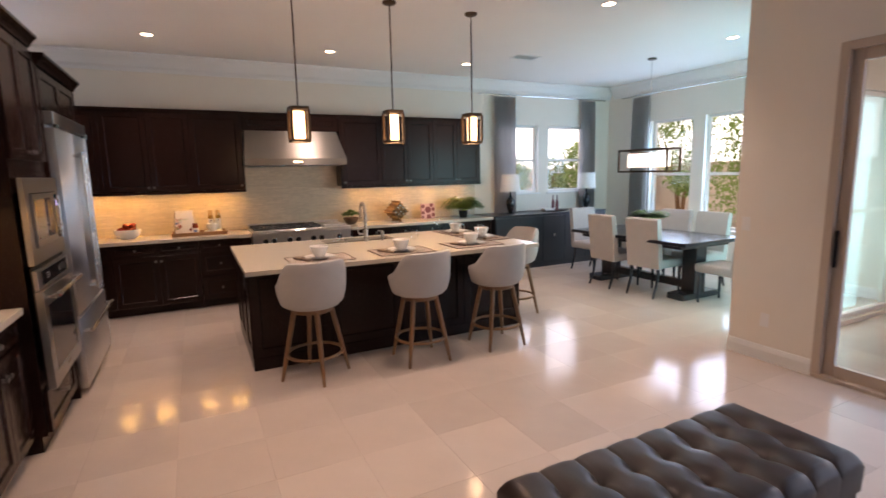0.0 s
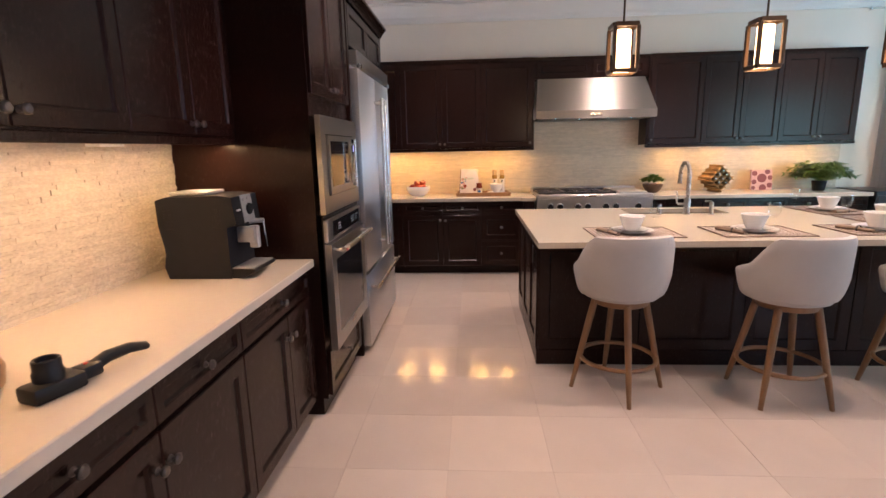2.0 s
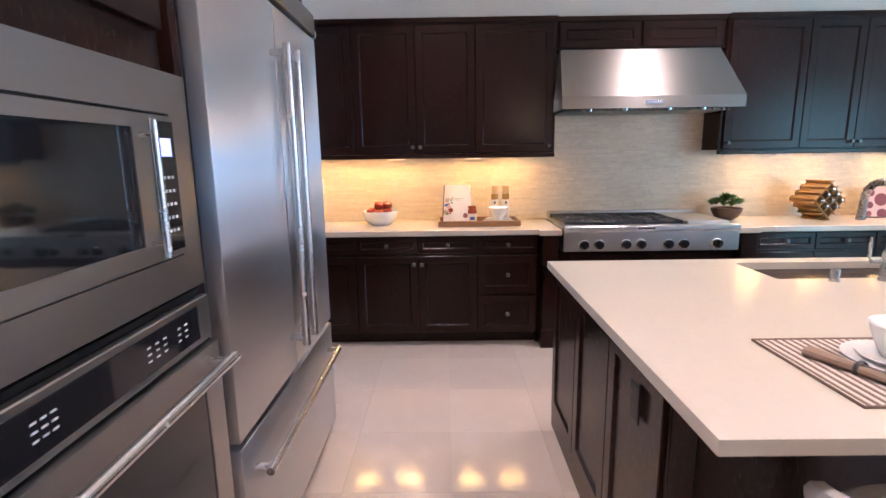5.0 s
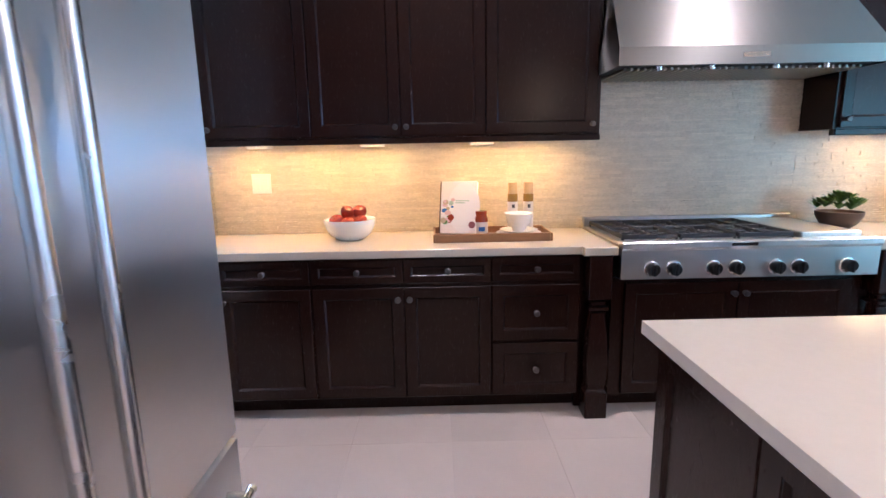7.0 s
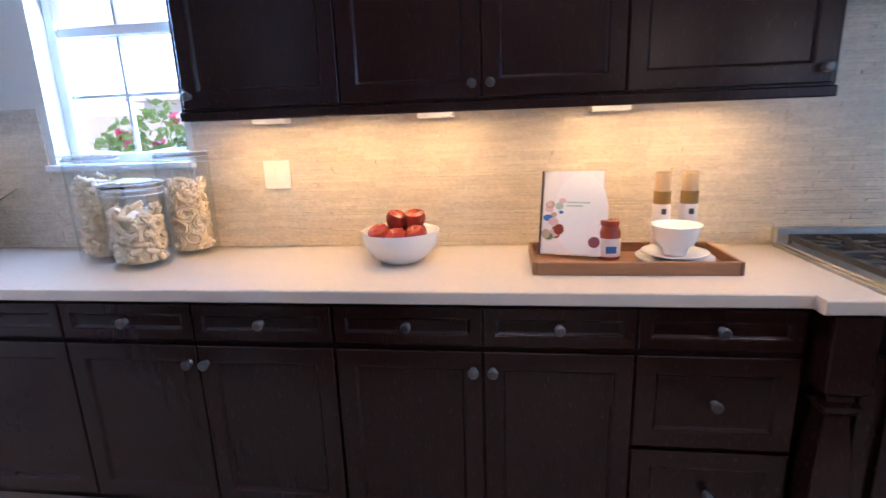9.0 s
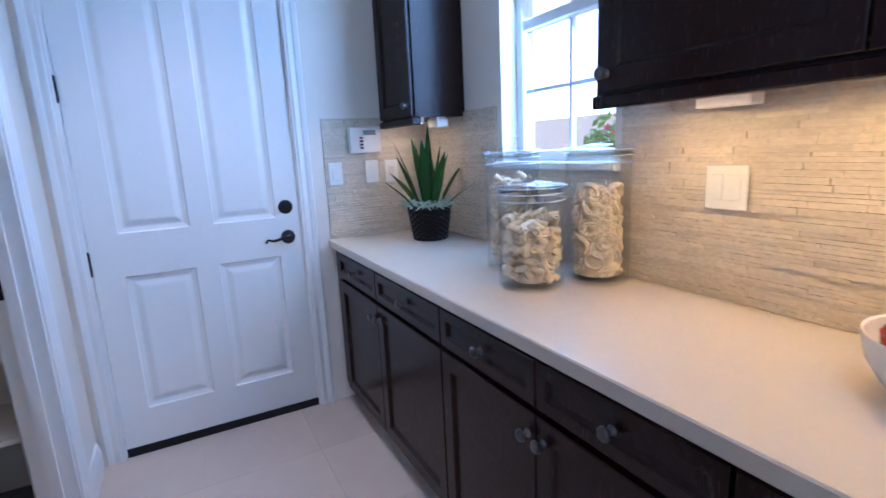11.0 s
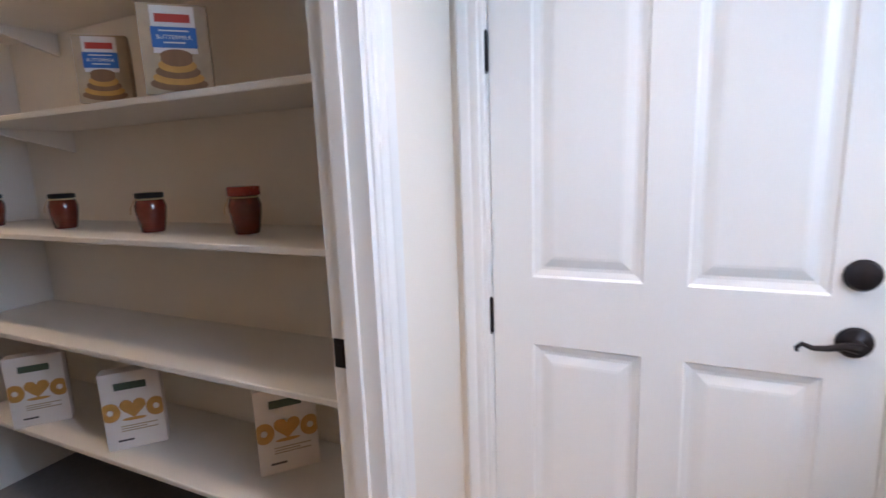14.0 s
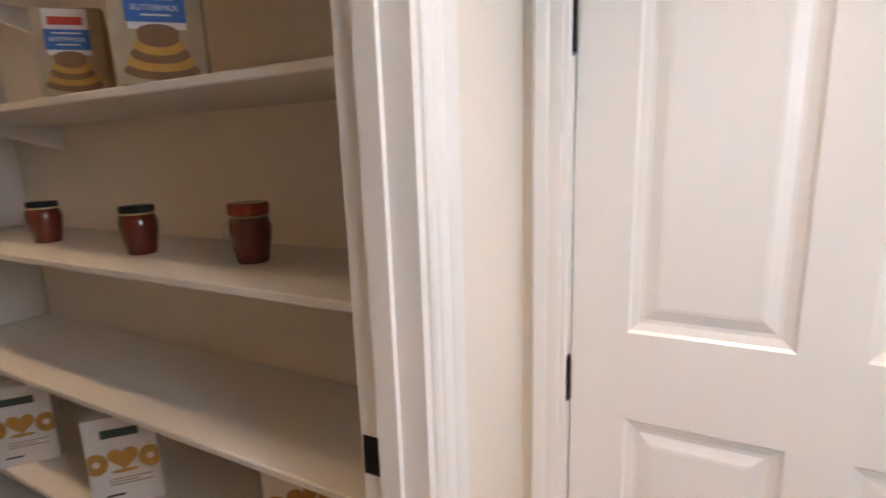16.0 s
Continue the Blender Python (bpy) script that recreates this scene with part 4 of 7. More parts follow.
# ---------------------------------------------------------------- pantry
t = thing("pantry_divider", (-2.82, 3.71, 0), "white painted pantry divider panel", "divider")
SHZ = (0.40, 0.80, 1.19, 1.59, 1.98)
for za, zb in zip((0.0,) + SHZ, SHZ + (CEIL - 0.005,)):
    part("panel", box(0.003, 0.52, 0, 0.12, za + 0.001, zb - 0.001, 0.002), M_SHELF, t)


def shelf(x0, x1, y0, y1, z, braces, group):
    t = thing("pantry_shelf", (x0, y0, z), "white painted wooden pantry shelf", "shelf", group)
    part("board", box(0, x1 - x0, 0, y1 - y0, -0.02, 0, 0.003), M_SHELF, t)
    for bxx, byy, along in braces:
        bm = bmesh.new()
        if along == "x":
            prism(bm, [(0.0, -0.021), (0.26, -0.021), (0.26, -0.04), (0.0, -0.11)], byy - 0.01, byy + 0.01, "y")
        else:
            prism(bm, [(0.0, -0.021), (0.24, -0.021), (0.24, -0.04), (0.0, -0.11)], bxx - 0.01, bxx + 0.01)
        part("bracket", bm, M_SHELF, t)


for z in SHZ:
    shelf(-2.817, -2.44, 3.833, 5.826, z, [(0, 0.35, "x")], "pantry shelves")
for z in (0.34, 0.75, 1.17, 1.58, 1.99):
    shelf(-2.817, -2.40, 1.60, 3.705, z, [(0, 0.55, "x"), (0, 1.35, "x")], "pantry shelves")
    shelf(-2.817, -1.453, 1.273, 1.58, z, [(0.42, 0, "y"), (0.95, 0, "y")], "pantry shelves")
setting("floor_pantry", box(-2.818, -1.452, 1.272, 5.828, 0.0, 0.008), M_CARPET, "dark grey carpet floor", "floor")

# ---------------------------------------------------------------- outside
M_GROUND = mat("pale_paving", (0.42, 0.38, 0.33), 0.9, var=0.15, scale=1.5, bump=0.3, bscale=30)
M_STUCCO = mat("tan_block_wall", (0.62, 0.53, 0.44), 0.9, var=0.1, scale=3, bump=0.3, bscale=60)
M_LEAF = mat("leaf_green", (0.15, 0.22, 0.06), 0.5, var=0.4, scale=3, rand=0.4)
translucent(M_LEAF, (0.22, 0.34, 0.07), 0.5)
M_PINK = mat("pink_petals", (0.6, 0.07, 0.16), 0.6, var=0.2)
setting("ground", box(-400, 400, -400, 400, -0.30, -0.125), M_GROUND, "pale paving ground outside", "ground")
setting("garden_wall_north", box(-12, 18, 11.5, 11.7, -0.125, 1.7), M_STUCCO, "tan block garden wall", "garden wall")
setting("garden_wall_east", box(13.5, 13.7, -12, 11.5, -0.125, 1.8), M_STUCCO, "tan block garden wall", "garden wall")


setting("patio_slab", box(4.69, 10.5, -4.0, 2.85, -0.124, -0.03), M_GROUND, "pale concrete patio slab", "patio")
setting("patio_roof", box(4.69, 8.9, -4.0, 2.85, 2.75, 2.95), M_CEIL, "covered patio ceiling", "patio roof")
M_POST = mat("tan_stucco_post", (0.40, 0.31, 0.20), 0.85, var=0.1, scale=5, bump=0.3, bscale=60)
for px, py in ((8.5, 2.4), (8.5, -1.4)):
    t = thing("patio_column", (px, py, -0.03), "tan stucco patio column", "column", "patio columns")
    part("shaft", box(-0.17, 0.17, -0.17, 0.17, 0.0, 2.78, 0.01), M_POST, t)
    part("base", box(-0.21, 0.21, -0.21, 0.21, 0.0, 0.2, 0.01), M_POST, t)


def shrub(name, x, y, h, r, n, label, flowers=0, z0=-0.12, cat="shrub"):
    rnd = random.Random(int(x * 91 + y * 17))
    t = thing(name, (x, y, z0), label, cat)
    bm = bmesh.new()
    for i in range(5):
        a = rnd.uniform(0, 6.28)
        tube(bm, [(0, 0, 0), (0.1 * r * math.cos(a), 0.1 * r * math.sin(a), h * 0.35), (0.5 * r * math.cos(a), 0.5 * r * math.sin(a), h * 0.75)], [0.05 * h * 0.4, 0.03 * h * 0.4, 0.01], 6)
    part("stem", bm, M_OAK, t)
    vs, fs, fv, ff = [], [], [], []

    def leaf(vs, fs, c, s):
        d1 = Vector((rnd.gauss(0, 1), rnd.gauss(0, 1), rnd.gauss(0, 1))).normalized()
        d2 = d1.cross(Vector((rnd.gauss(0, 1), rnd.gauss(0, 1), rnd.gauss(0, 1)))).normalized()
        k = len(vs)
        vs.extend([c - d1 * s, c + d2 * s * 0.45, c + d1 * s, c - d2 * s * 0.45])
        fs.append((k, k + 1, k + 2, k + 3))
    lobes = [(Vector((rnd.gauss(0, 0.45) * r, rnd.gauss(0, 0.45) * r, h * rnd.uniform(0.35, 0.9))), r * rnd.uniform(0.3, 0.55)) for _ in range(9)]
    for i in range(n):
        c, rr = rnd.choice(lobes)
        d = Vector((rnd.gauss(0, 1), rnd.gauss(0, 1), rnd.gauss(0, 1))).normalized() * rr * rnd.uniform(0.5, 1.05)
        leaf(vs, fs, c + d, rnd.uniform(0.035, 0.07))
        if flowers and rnd.random() < flowers:
            for _ in range(4):
                leaf(fv, ff, c + d * 1.08 + Vector((rnd.gauss(0, 0.025), rnd.gauss(0, 0.025), rnd.gauss(0, 0.025))), 0.075)
    for nm, v, f, m in (("foliage", vs, fs, M_LEAF), ("blossom", fv, ff, M_PINK)):
        if v:
            me = bpy.data.meshes.new(nm)
            me.from_pydata(v, [], f)
            me.materials.append(m)
            o = new(nm, me)
            o.parent = t


for x, y, h, r in ((4.6, 10.6, 2.2, 1.1), (6.6, 10.8, 2.0, 1.1), (8.6, 10.6, 2.3, 1.1), (12.0, 9.4, 3.6, 1.5), (12.4, 7.6, 3.0, 1.2), (12.2, 5.2, 1.9, 0.9)):
    shrub("garden_tree", x, y, h, r, 4500, "leafy green garden tree outside the window", cat="tree")
for x, y, h in ((-1.55, 9.9, 2.45), (-0.7, 9.7, 2.5), (-2.6, 10.2, 1.8), (-3.7, 10.4, 1.6)):
    shrub("flowering_shrub", x, y, h, 0.6, 1800, "green shrub with pink blossoms outside", 0.035)
M_HAZE = glow("bright_hazy_sky", (0.82, 0.91, 1.0), 2.5)
setting("backdrop_sky_north", box(-60, 80, 40, 40.5, -0.12, 70), M_HAZE, "bright hazy sky beyond the garden", "sky")
setting("backdrop_sky_east", box(80, 80.5, -40, 40, -0.12, 70), M_HAZE, "bright hazy sky beyond the garden", "sky")
M_HOUSE = mat("white_stucco", (0.70, 0.67, 0.62), 0.9, var=0.06, scale=2, bump=0.2, bscale=40)
t = thing("neighbour_house", (-14.0, 24.0, -0.125), "white stucco house beyond the garden wall", "house")
part("wall", box(0, 20, 0, 8, 0, 3.0), M_HOUSE, t)
part("roof", prism(bmesh.new(), [(-0.5, 2.95), (8.5, 2.95), (8.5, 3.1), (4.0, 4.2), (-0.5, 3.1)], -0.5, 20.5), M_STUCCO, t)
for k in range(6):
    wd = part("window", box(1.5 + k * 3.0, 2.3 + k * 3.0, -0.03, 0.02, 1.9, 2.55), M_TRIM, t)
    part("pane", box(1.57 + k * 3.0, 2.23 + k * 3.0, -0.04, -0.03, 1.97, 2.48), M_BLACKGLASS, wd)


# ---------------------------------------------------------------- small materials
M_WHITEC = mat("white_ceramic", (0.78, 0.75, 0.72), 0.22, var=0.02, rvar=0.05)
M_APPLE = mat("red_apple_skin", (0.29, 0.030, 0.014), 0.25, var=0.55, scale=14)
M_TRAYW = mat("oak_tray_wood", (0.27, 0.13, 0.055), 0.45, var=0.3, scale=12, stretch=(0.5, 4, 4), bump=0.06)
M_PALEW = mat("pale_beech_wood", (0.50, 0.34, 0.18), 0.5, var=0.2, scale=16, stretch=(4, 4, 0.5))
M_PAPER = mat("printed_paper", (0.72, 0.66, 0.62), 0.5, var=0.05)
M_INK = mat("dark_ink", (0.05, 0.045, 0.045), 0.6)
M_GREEN = mat("plant_green", (0.11, 0.20, 0.04), 0.42, var=0.45, scale=18, rand=0.25)
M_SNAKE = mat("snake_plant_leaf", (0.016, 0.062, 0.008), 0.42, spec=0.3, var=0.7, scale=25, stretch=(1, 1, 0.6), rand=0.2)
M_PALEGR = mat("pale_moss", (0.38, 0.46, 0.36), 0.8, var=0.2, scale=30, rand=0.2)
M_WICKER = mat("black_wicker", (0.012, 0.007, 0.006), 0.40, spec=0.22, var=0.4, scale=40)
M_PASTA = mat("dry_pasta", (0.72, 0.57, 0.37), 0.55, var=0.15, scale=20, bump=0.1, bscale=120, rand=0.12)
M_STONE = mat("brown_bowl", (0.10, 0.06, 0.04), 0.4, 0.3, var=0.4, scale=18)
M_SAUCE = mat("red_sauce", (0.28, 0.05, 0.02), 0.2, var=0.2)
M_OIL = mat("amber_oil", (0.35, 0.20, 0.05), 0.12, var=0.2)
M_MATS = mat("striped_mat_cream", (0.52, 0.44, 0.38), 0.85, var=0.06, scale=40, bump=0.2, bscale=300)
M_MATD = mat("striped_mat_brown", (0.17, 0.11, 0.085), 0.85, var=0.1, scale=40, bump=0.2, bscale=300)
M_NAPKIN = mat("taupe_napkin", (0.25, 0.17, 0.12), 0.85, var=0.15, scale=20, bump=0.2, bscale=250)
M_SILV = mat("silver_plastic", (0.42, 0.42, 0.43), 0.38, 0.6, var=0.05)
M_GREYP = mat("graphite_plastic", (0.010, 0.0105, 0.013), 0.40, var=0.15, scale=20, spec=0.25)
M_SIDEB = mat("slate_painted_wood", (0.019, 0.021, 0.026), 0.35, var=0.2, scale=8, stretch=(3, 3, 0.5))
M_TABLE = mat("black_stained_wood", (0.020, 0.020, 0.026), 0.26, var=0.25, scale=8, stretch=(4, 0.5, 4), coat=0.15)
M_CURT = mat("grey_sheer_curtain", (0.58, 0.56, 0.55), 0.9, var=0.1, scale=10, bump=0.2, bscale=300, spec=0.1)
translucent(M_CURT, (0.72, 0.70, 0.68), 0.6)
M_SHADEL = mat("white_lamp_shade", (0.78, 0.76, 0.74), 0.8, var=0.02)
M_LEATHER = mat("dark_brown_leather", (0.024, 0.014, 0.013), 0.36, var=0.2, scale=16, bump=0.07, bscale=220)
M_PINKP = mat("pink_print", (0.62, 0.40, 0.38), 0.6, var=0.05)
M_PLUM = mat("plum_print", (0.20, 0.055, 0.065), 0.6, var=0.2)
# bluish white that paints the glints on the jar edges
M_RIMGLINT = mat("painted_rim_glint", (0.82, 0.88, 0.94), 0.12, 0.2)
M_GOLD = mat("golden_print", (0.52, 0.26, 0.06), 0.6, var=0.25, scale=30)
M_BLUEP = mat("blue_print", (0.03, 0.13, 0.40), 0.5, var=0.05)
M_REDP = mat("red_print", (0.50, 0.05, 0.03), 0.5, var=0.05)
M_TANP = mat("tan_print", (0.42, 0.31, 0.20), 0.6, var=0.3, scale=20)
M_JAM = mat("dark_red_preserve", (0.13, 0.018, 0.010), 0.12, var=0.4, scale=20, coat=0.4)
M_ROPE = mat("raffia", (0.55, 0.42, 0.25), 0.8, var=0.2)


def disc(bm, r, x, z, y, seg=18, sx=1.0, sz=1.0):
    vs = [bm.verts.new((x + sx * r * math.cos(2 * math.pi * i / seg), y, z + sz * r * math.sin(2 * math.pi * i / seg))) for i in range(seg)]
    bm.faces.new(vs)
    return bm


def bars(bm, x0, x1, z, h, y, n=1, gap=0.0, t=0.0008):
    for i in range(n):
        bx(bm, x0, x1 - (i % 2) * 0.3 * (x1 - x0), y - t, y, z - i * gap, z - i * gap + h)
    return bm


# ---------------------------------------------------------------- island things
t = thing("kitchen_sink", (1.50, 5.55, 0), "stainless undermount kitchen sink in the island", "sink")
bm = bmesh.new()
SW, SD = 0.80, 0.33
for a in ((-0.012, 0.0, -0.012, SD + 0.012), (SW, SW + 0.012, -0.012, SD + 0.012), (0, SW, -0.012, 0), (0, SW, SD, SD + 0.012)):
    bx(bm, *a, 0.68, 0.874)
bx(bm, -0.012, SW + 0.012, -0.012, SD + 0.012, 0.67, 0.68)
part("basin", bm, M_STEELH, t)
part("drain", lathe(bmesh.new(), [(0.0, 0.684), (0.03, 0.684), (0.045, 0.681), (0.045, 0.68)], 20, at=(0.4, 0.17, 0)), M_CHROME, t)
t = thing("kitchen_faucet", (1.93, 5.50, 0.915), "brushed nickel gooseneck pull-down faucet", "faucet")
M_NICK = mat("brushed_nickel", (0.45, 0.42, 0.39), 0.28, 1.0, var=0.05)
part("body", lathe(bmesh.new(), [(0, 0), (0.03, 0), (0.03, 0.012), (0.025, 0.016), (0.025, 0.12), (0.02, 0.13), (0, 0.13)], 24), M_NICK, t)
pts = [(0, 0, 0.12), (0, 0, 0.30)] + [(0.0, 0.085 - 0.085 * math.cos(a * math.pi / 10), 0.33 + 0.085 * math.sin(a * math.pi / 10)) for a in range(0, 11)] + [(0, 0.178, 0.24)]
part("spout", tube(bmesh.new(), pts, [0.017] * 2 + [0.016] * 11 + [0.018], 14), M_NICK, t)
bm = tube(bmesh.new(), [(-0.02, 0, 0.085), (-0.075, 0, 0.085)], 0.011, 10)
tube(bm, [(-0.07, 0, 0.085), (-0.085, 0, 0.10), (-0.09, 0, 0.19)], [0.008, 0.007, 0.006], 10)
part("handle", bm, M_NICK, t)
t = thing("soap_dispenser", (2.11, 5.47, 0.915), "brushed nickel soap dispenser beside the faucet", "soap dispenser")
part("body", lathe(bmesh.new(), [(0, 0), (0.022, 0), (0.022, 0.008), (0.018, 0.012), (0.018, 0.095), (0.014, 0.1), (0, 0.1)], 20), M_NICK, t)
part("nozzle", tube(bmesh.new(), [(0, 0, 0.095), (0, 0, 0.108), (-0.05, 0.01, 0.108)], 0.006, 8), M_NICK, t)
solo("air_switch", lathe(bmesh.new(), [(0, 0), (0.022, 0), (0.022, 0.006), (0.018, 0.01), (0.018, 0.05), (0.015, 0.055), (0, 0.055)], 20), M_NICK, "small brushed nickel button post on the worktop", "air switch", (1.71, 5.50, 0.9155))

TOP = 0.9155


def place_setting(x, y, rz, striped=True):
    m = pose(x, y, TOP, 0, 0, rz)
    g = "place settings on the island"
    t = thing("placemat", m, "striped brown and cream woven placemat" if striped else "taupe woven placemat", "placemat", g)
    W, D = 0.54, 0.40
    part("weave", box(-W / 2, W / 2, -D / 2, D / 2, 0.0, 0.003, 0.001), M_MATS, t)
    bm = bmesh.new()
    for i in range(23):
        xx = -W / 2 + 0.012 + i * 0.0232
        bx(bm, xx, xx + 0.0085, -D / 2 + 0.004, D / 2 - 0.004, 0.003, 0.0042)
    tagged(part("stripe", bm, M_MATD, t), kind="stuff")
    bm = tube(bmesh.new(), [(-W / 2, -D / 2, 0.003), (W / 2, -D / 2, 0.003), (W / 2, D / 2, 0.003), (-W / 2, D / 2, 0.003)], 0.004, 6, closed=True)
    part("border", bm, M_MATD, t)
    P = [(0, 0.0), (0.075, 0.0), (0.08, 0.004), (0.115, 0.012), (0.135, 0.017), (0.136, 0.02), (0.115, 0.0165), (0.078, 0.008), (0, 0.007)]
    solo("dinner_plate", lathe(bmesh.new(), P, 40), M_WHITEC, "white ceramic dinner plate on the placemat", "plate", m @ pose(0, 0.0, 0.0044), g)
    solo("salad_plate", lathe(bmesh.new(), [(r * 0.78, z) for r, z in P], 40), M_WHITEC, "smaller white ceramic plate stacked on a plate", "plate", m @ pose(0, 0.0, 0.0125), g)
    B = [(0, 0.0), (0.04, 0.0), (0.045, 0.003), (0.055, 0.02), (0.07, 0.06), (0.078, 0.088), (0.082, 0.09), (0.08, 0.094), (0.073, 0.086), (0.063, 0.05), (0.045, 0.014), (0, 0.01)]
    solo("soup_bowl", lathe(bmesh.new(), B, 40), M_WHITEC, "deep white ceramic bowl stacked on plates", "bowl", m @ pose(0, 0.01, 0.0200), g)
    n = thing("napkin", m @ pose(-0.155, -0.02, 0.004, 0, 0, 18), "rolled taupe napkin with a dark tie", "napkin", g)
    bm = bmesh.new()
    tube(bm, [(0, -0.11, 0.012), (0, -0.02, 0.014), (0, 0.06, 0.013), (0, 0.11, 0.012)], [0.012, 0.015, 0.017, 0.02], 10)
    bmesh.ops.scale(bm, verts=bm.verts, vec=(1.3, 1, 0.8))
    part("cloth", bm, M_NAPKIN, n)
    part("tie", lathe(bmesh.new(), [(0.021, -0.006), (0.023, 0), (0.021, 0.006)], 12), M_INK, n, at=(0, -0.02, 0.0125, 90, 0, 0))
    gl = glass(m @ pose(0.20, 0.15, 0.0045), g)
    return t


def glass(m, g):
    prof = [(0.0, 0.0), (0.034, 0.0), (0.034, 0.002), (0.006, 0.006), (0.0045, 0.012), (0.0045, 0.06), (0.012, 0.068), (0.03, 0.085), (0.038, 0.11), (0.037, 0.14), (0.033, 0.168), (0.0322, 0.168), (0.036, 0.14), (0.037, 0.11), (0.029, 0.087), (0.01, 0.071), (0, 0.07)]
    return solo("wine_glass", lathe(bmesh.new(), prof, 28), M_GLASS, "empty clear stemmed wine glass", "wine glass", m, g)


place_setting(1.225, 4.63, 0)
place_setting(2.00, 4.63, 0)
place_setting(2.775, 4.65, 0)
place_setting(3.13, 5.03, 90)
place_setting(3.12, 5.62, 90)

# ---------------------------------------------------------------- range wall counter
CT = 0.9152
t = thing("fruit_bowl", (-0.487, 7.475, CT), "white oval ceramic bowl filled with red apples", "fruit bowl")
part("bowl", lathe(bmesh.new(), [(0, 0), (0.07, 0), (0.078, 0.004), (0.112, 0.028), (0.136, 0.066), (0.146, 0.112), (0.145, 0.116), (0.14, 0.114), (0.13, 0.07), (0.106, 0.034), (0.07, 0.013), (0, 0.01)], 40), M_WHITEC, t)
rnd = random.Random(4)
for ax, ay, az in ((-0.06, 0.0, 0.085), (0.055, 0.03, 0.09), (0.0, -0.06, 0.092), (-0.01, 0.065, 0.092), (0.068, -0.05, 0.1), (-0.065, -0.045, 0.105), (-0.015, 0.01, 0.148), (0.055, 0.015, 0.15)):
    prof = [(0.0, -0.028), (0.012, -0.034), (0.024, -0.03), (0.037, -0.008), (0.041, 0.01), (0.036, 0.028), (0.022, 0.036), (0.01, 0.032), (0.0, 0.025)]
    ap = part("apple", lathe(bmesh.new(), prof, 18), M_APPLE, t, "glossy red apple", at=(ax, ay, az, rnd.uniform(-25, 25), rnd.uniform(-25, 25), rnd.uniform(0, 360)))
    part("stalk", tube(bmesh.new(), [(0, 0, 0.024), (0.003, 0, 0.042)], 0.0015, 5), M_OAK, ap)

t = thing("serving_tray", (0.31, 7.42, CT), "brown wooden serving tray with low sides", "tray")
part("base", box(-0.31, 0.31, -0.135, 0.135, 0.0, 0.01), M_TRAYW, t)
for a in ((-0.31, 0.31, -0.147, -0.135), (-0.31, 0.31, 0.135, 0.147), (-0.322, -0.31, -0.147, 0.147), (0.31, 0.322, -0.147, 0.147)):
    part("side", box(*a, 0.0, 0.045, 0.003), M_TRAYW, t)
TZ = CT + 0.0105
t = thing("cookbook", (0.13, 7.465, TZ + 0.008, -14, 0, -14), "white cookbook standing upright with food photo cover", "book")
part("cover", box(-0.105, 0.105, -0.014, 0.014, 0.0, 0.30, 0.003), M_PAPER, t)
part("spine", box(-0.112, -0.1055, -0.016, 0.016, 0.0, 0.30, 0.002), M_STONE, t)
bm = bmesh.new()
disc(bm, 0.17, 0.03, 0.15, -0.0146, 40, 0.55, 0.85)
part("plate_picture", bm, M_WHITEC, t)
rnd = random.Random(21)
for k in range(16):
    cx, cz = rnd.uniform(-0.09, -0.03), rnd.uniform(0.06, 0.21)
    part("food_picture", disc(bmesh.new(), rnd.uniform(0.008, 0.019), cx, cz, -0.0149 - 0.0001 * k, 12, 1.0, rnd.uniform(0.6, 1.1)), (M_PINKP, M_TANP, M_GREEN, M_SAUCE, M_PALEGR, M_BLUEP, M_PINKP)[k % 7], t)
part("food_picture", disc(bmesh.new(), 0.02, 0.08, 0.05, -0.0149, 14), M_PLUM, t)
part("printed_title", bars(bmesh.new(), -0.02, 0.06, 0.185, 0.006, -0.0148, 2, 0.012), M_PALEGR, t)
t = thing("sauce_jar", (0.262, 7.46, TZ), "jar of red sauce with a white and blue label", "jar")
part("contents", lathe(bmesh.new(), [(0, 0), (0.036, 0), (0.038, 0.004), (0.038, 0.095), (0.03, 0.115), (0.028, 0.12), (0, 0.12)], 24), M_SAUCE, t)
part("lid", lathe(bmesh.new(), [(0.031, 0.118), (0.033, 0.12), (0.033, 0.134), (0.03, 0.137), (0, 0.137)], 24), M_SAUCE, t)
part("label_band", lathe(bmesh.new(), [(0.0385, 0.012), (0.0387, 0.013), (0.0387, 0.075), (0.0385, 0.076)], 24), M_PAPER, t, "white paper label")
part("label_patch", box(-0.018, 0.018, -0.0402, -0.0375, 0.025, 0.05, 0.001), M_BLUEP, t)
for k, (bx_, by_) in enumerate(((0.452, 7.535), (0.543, 7.535))):
    t = thing("oil_bottle", (bx_, by_, TZ), "slim glass oil bottle with white label", "bottle", "bottles on the tray")
    part("bottle", lathe(bmesh.new(), [(0, 0), (0.028, 0), (0.03, 0.004), (0.03, 0.17), (0.028, 0.18)], 22), M_PAPER, t, "white labelled lower bottle")
    part("oil", lathe(bmesh.new(), [(0.0285, 0.18), (0.029, 0.181), (0.029, 0.225), (0.0, 0.225)], 22), M_OIL, t, "amber oil")
    part("cap", lathe(bmesh.new(), [(0.026, 0.225), (0.027, 0.226), (0.027, 0.285), (0.025, 0.29), (0, 0.29)], 22), M_PALEW, t, "pale wood cap")
    part("label_mark", box(-0.008, 0.008, -0.0312, -0.028, 0.145, 0.165), M_INK, t)
g = "stacked crockery on the tray"
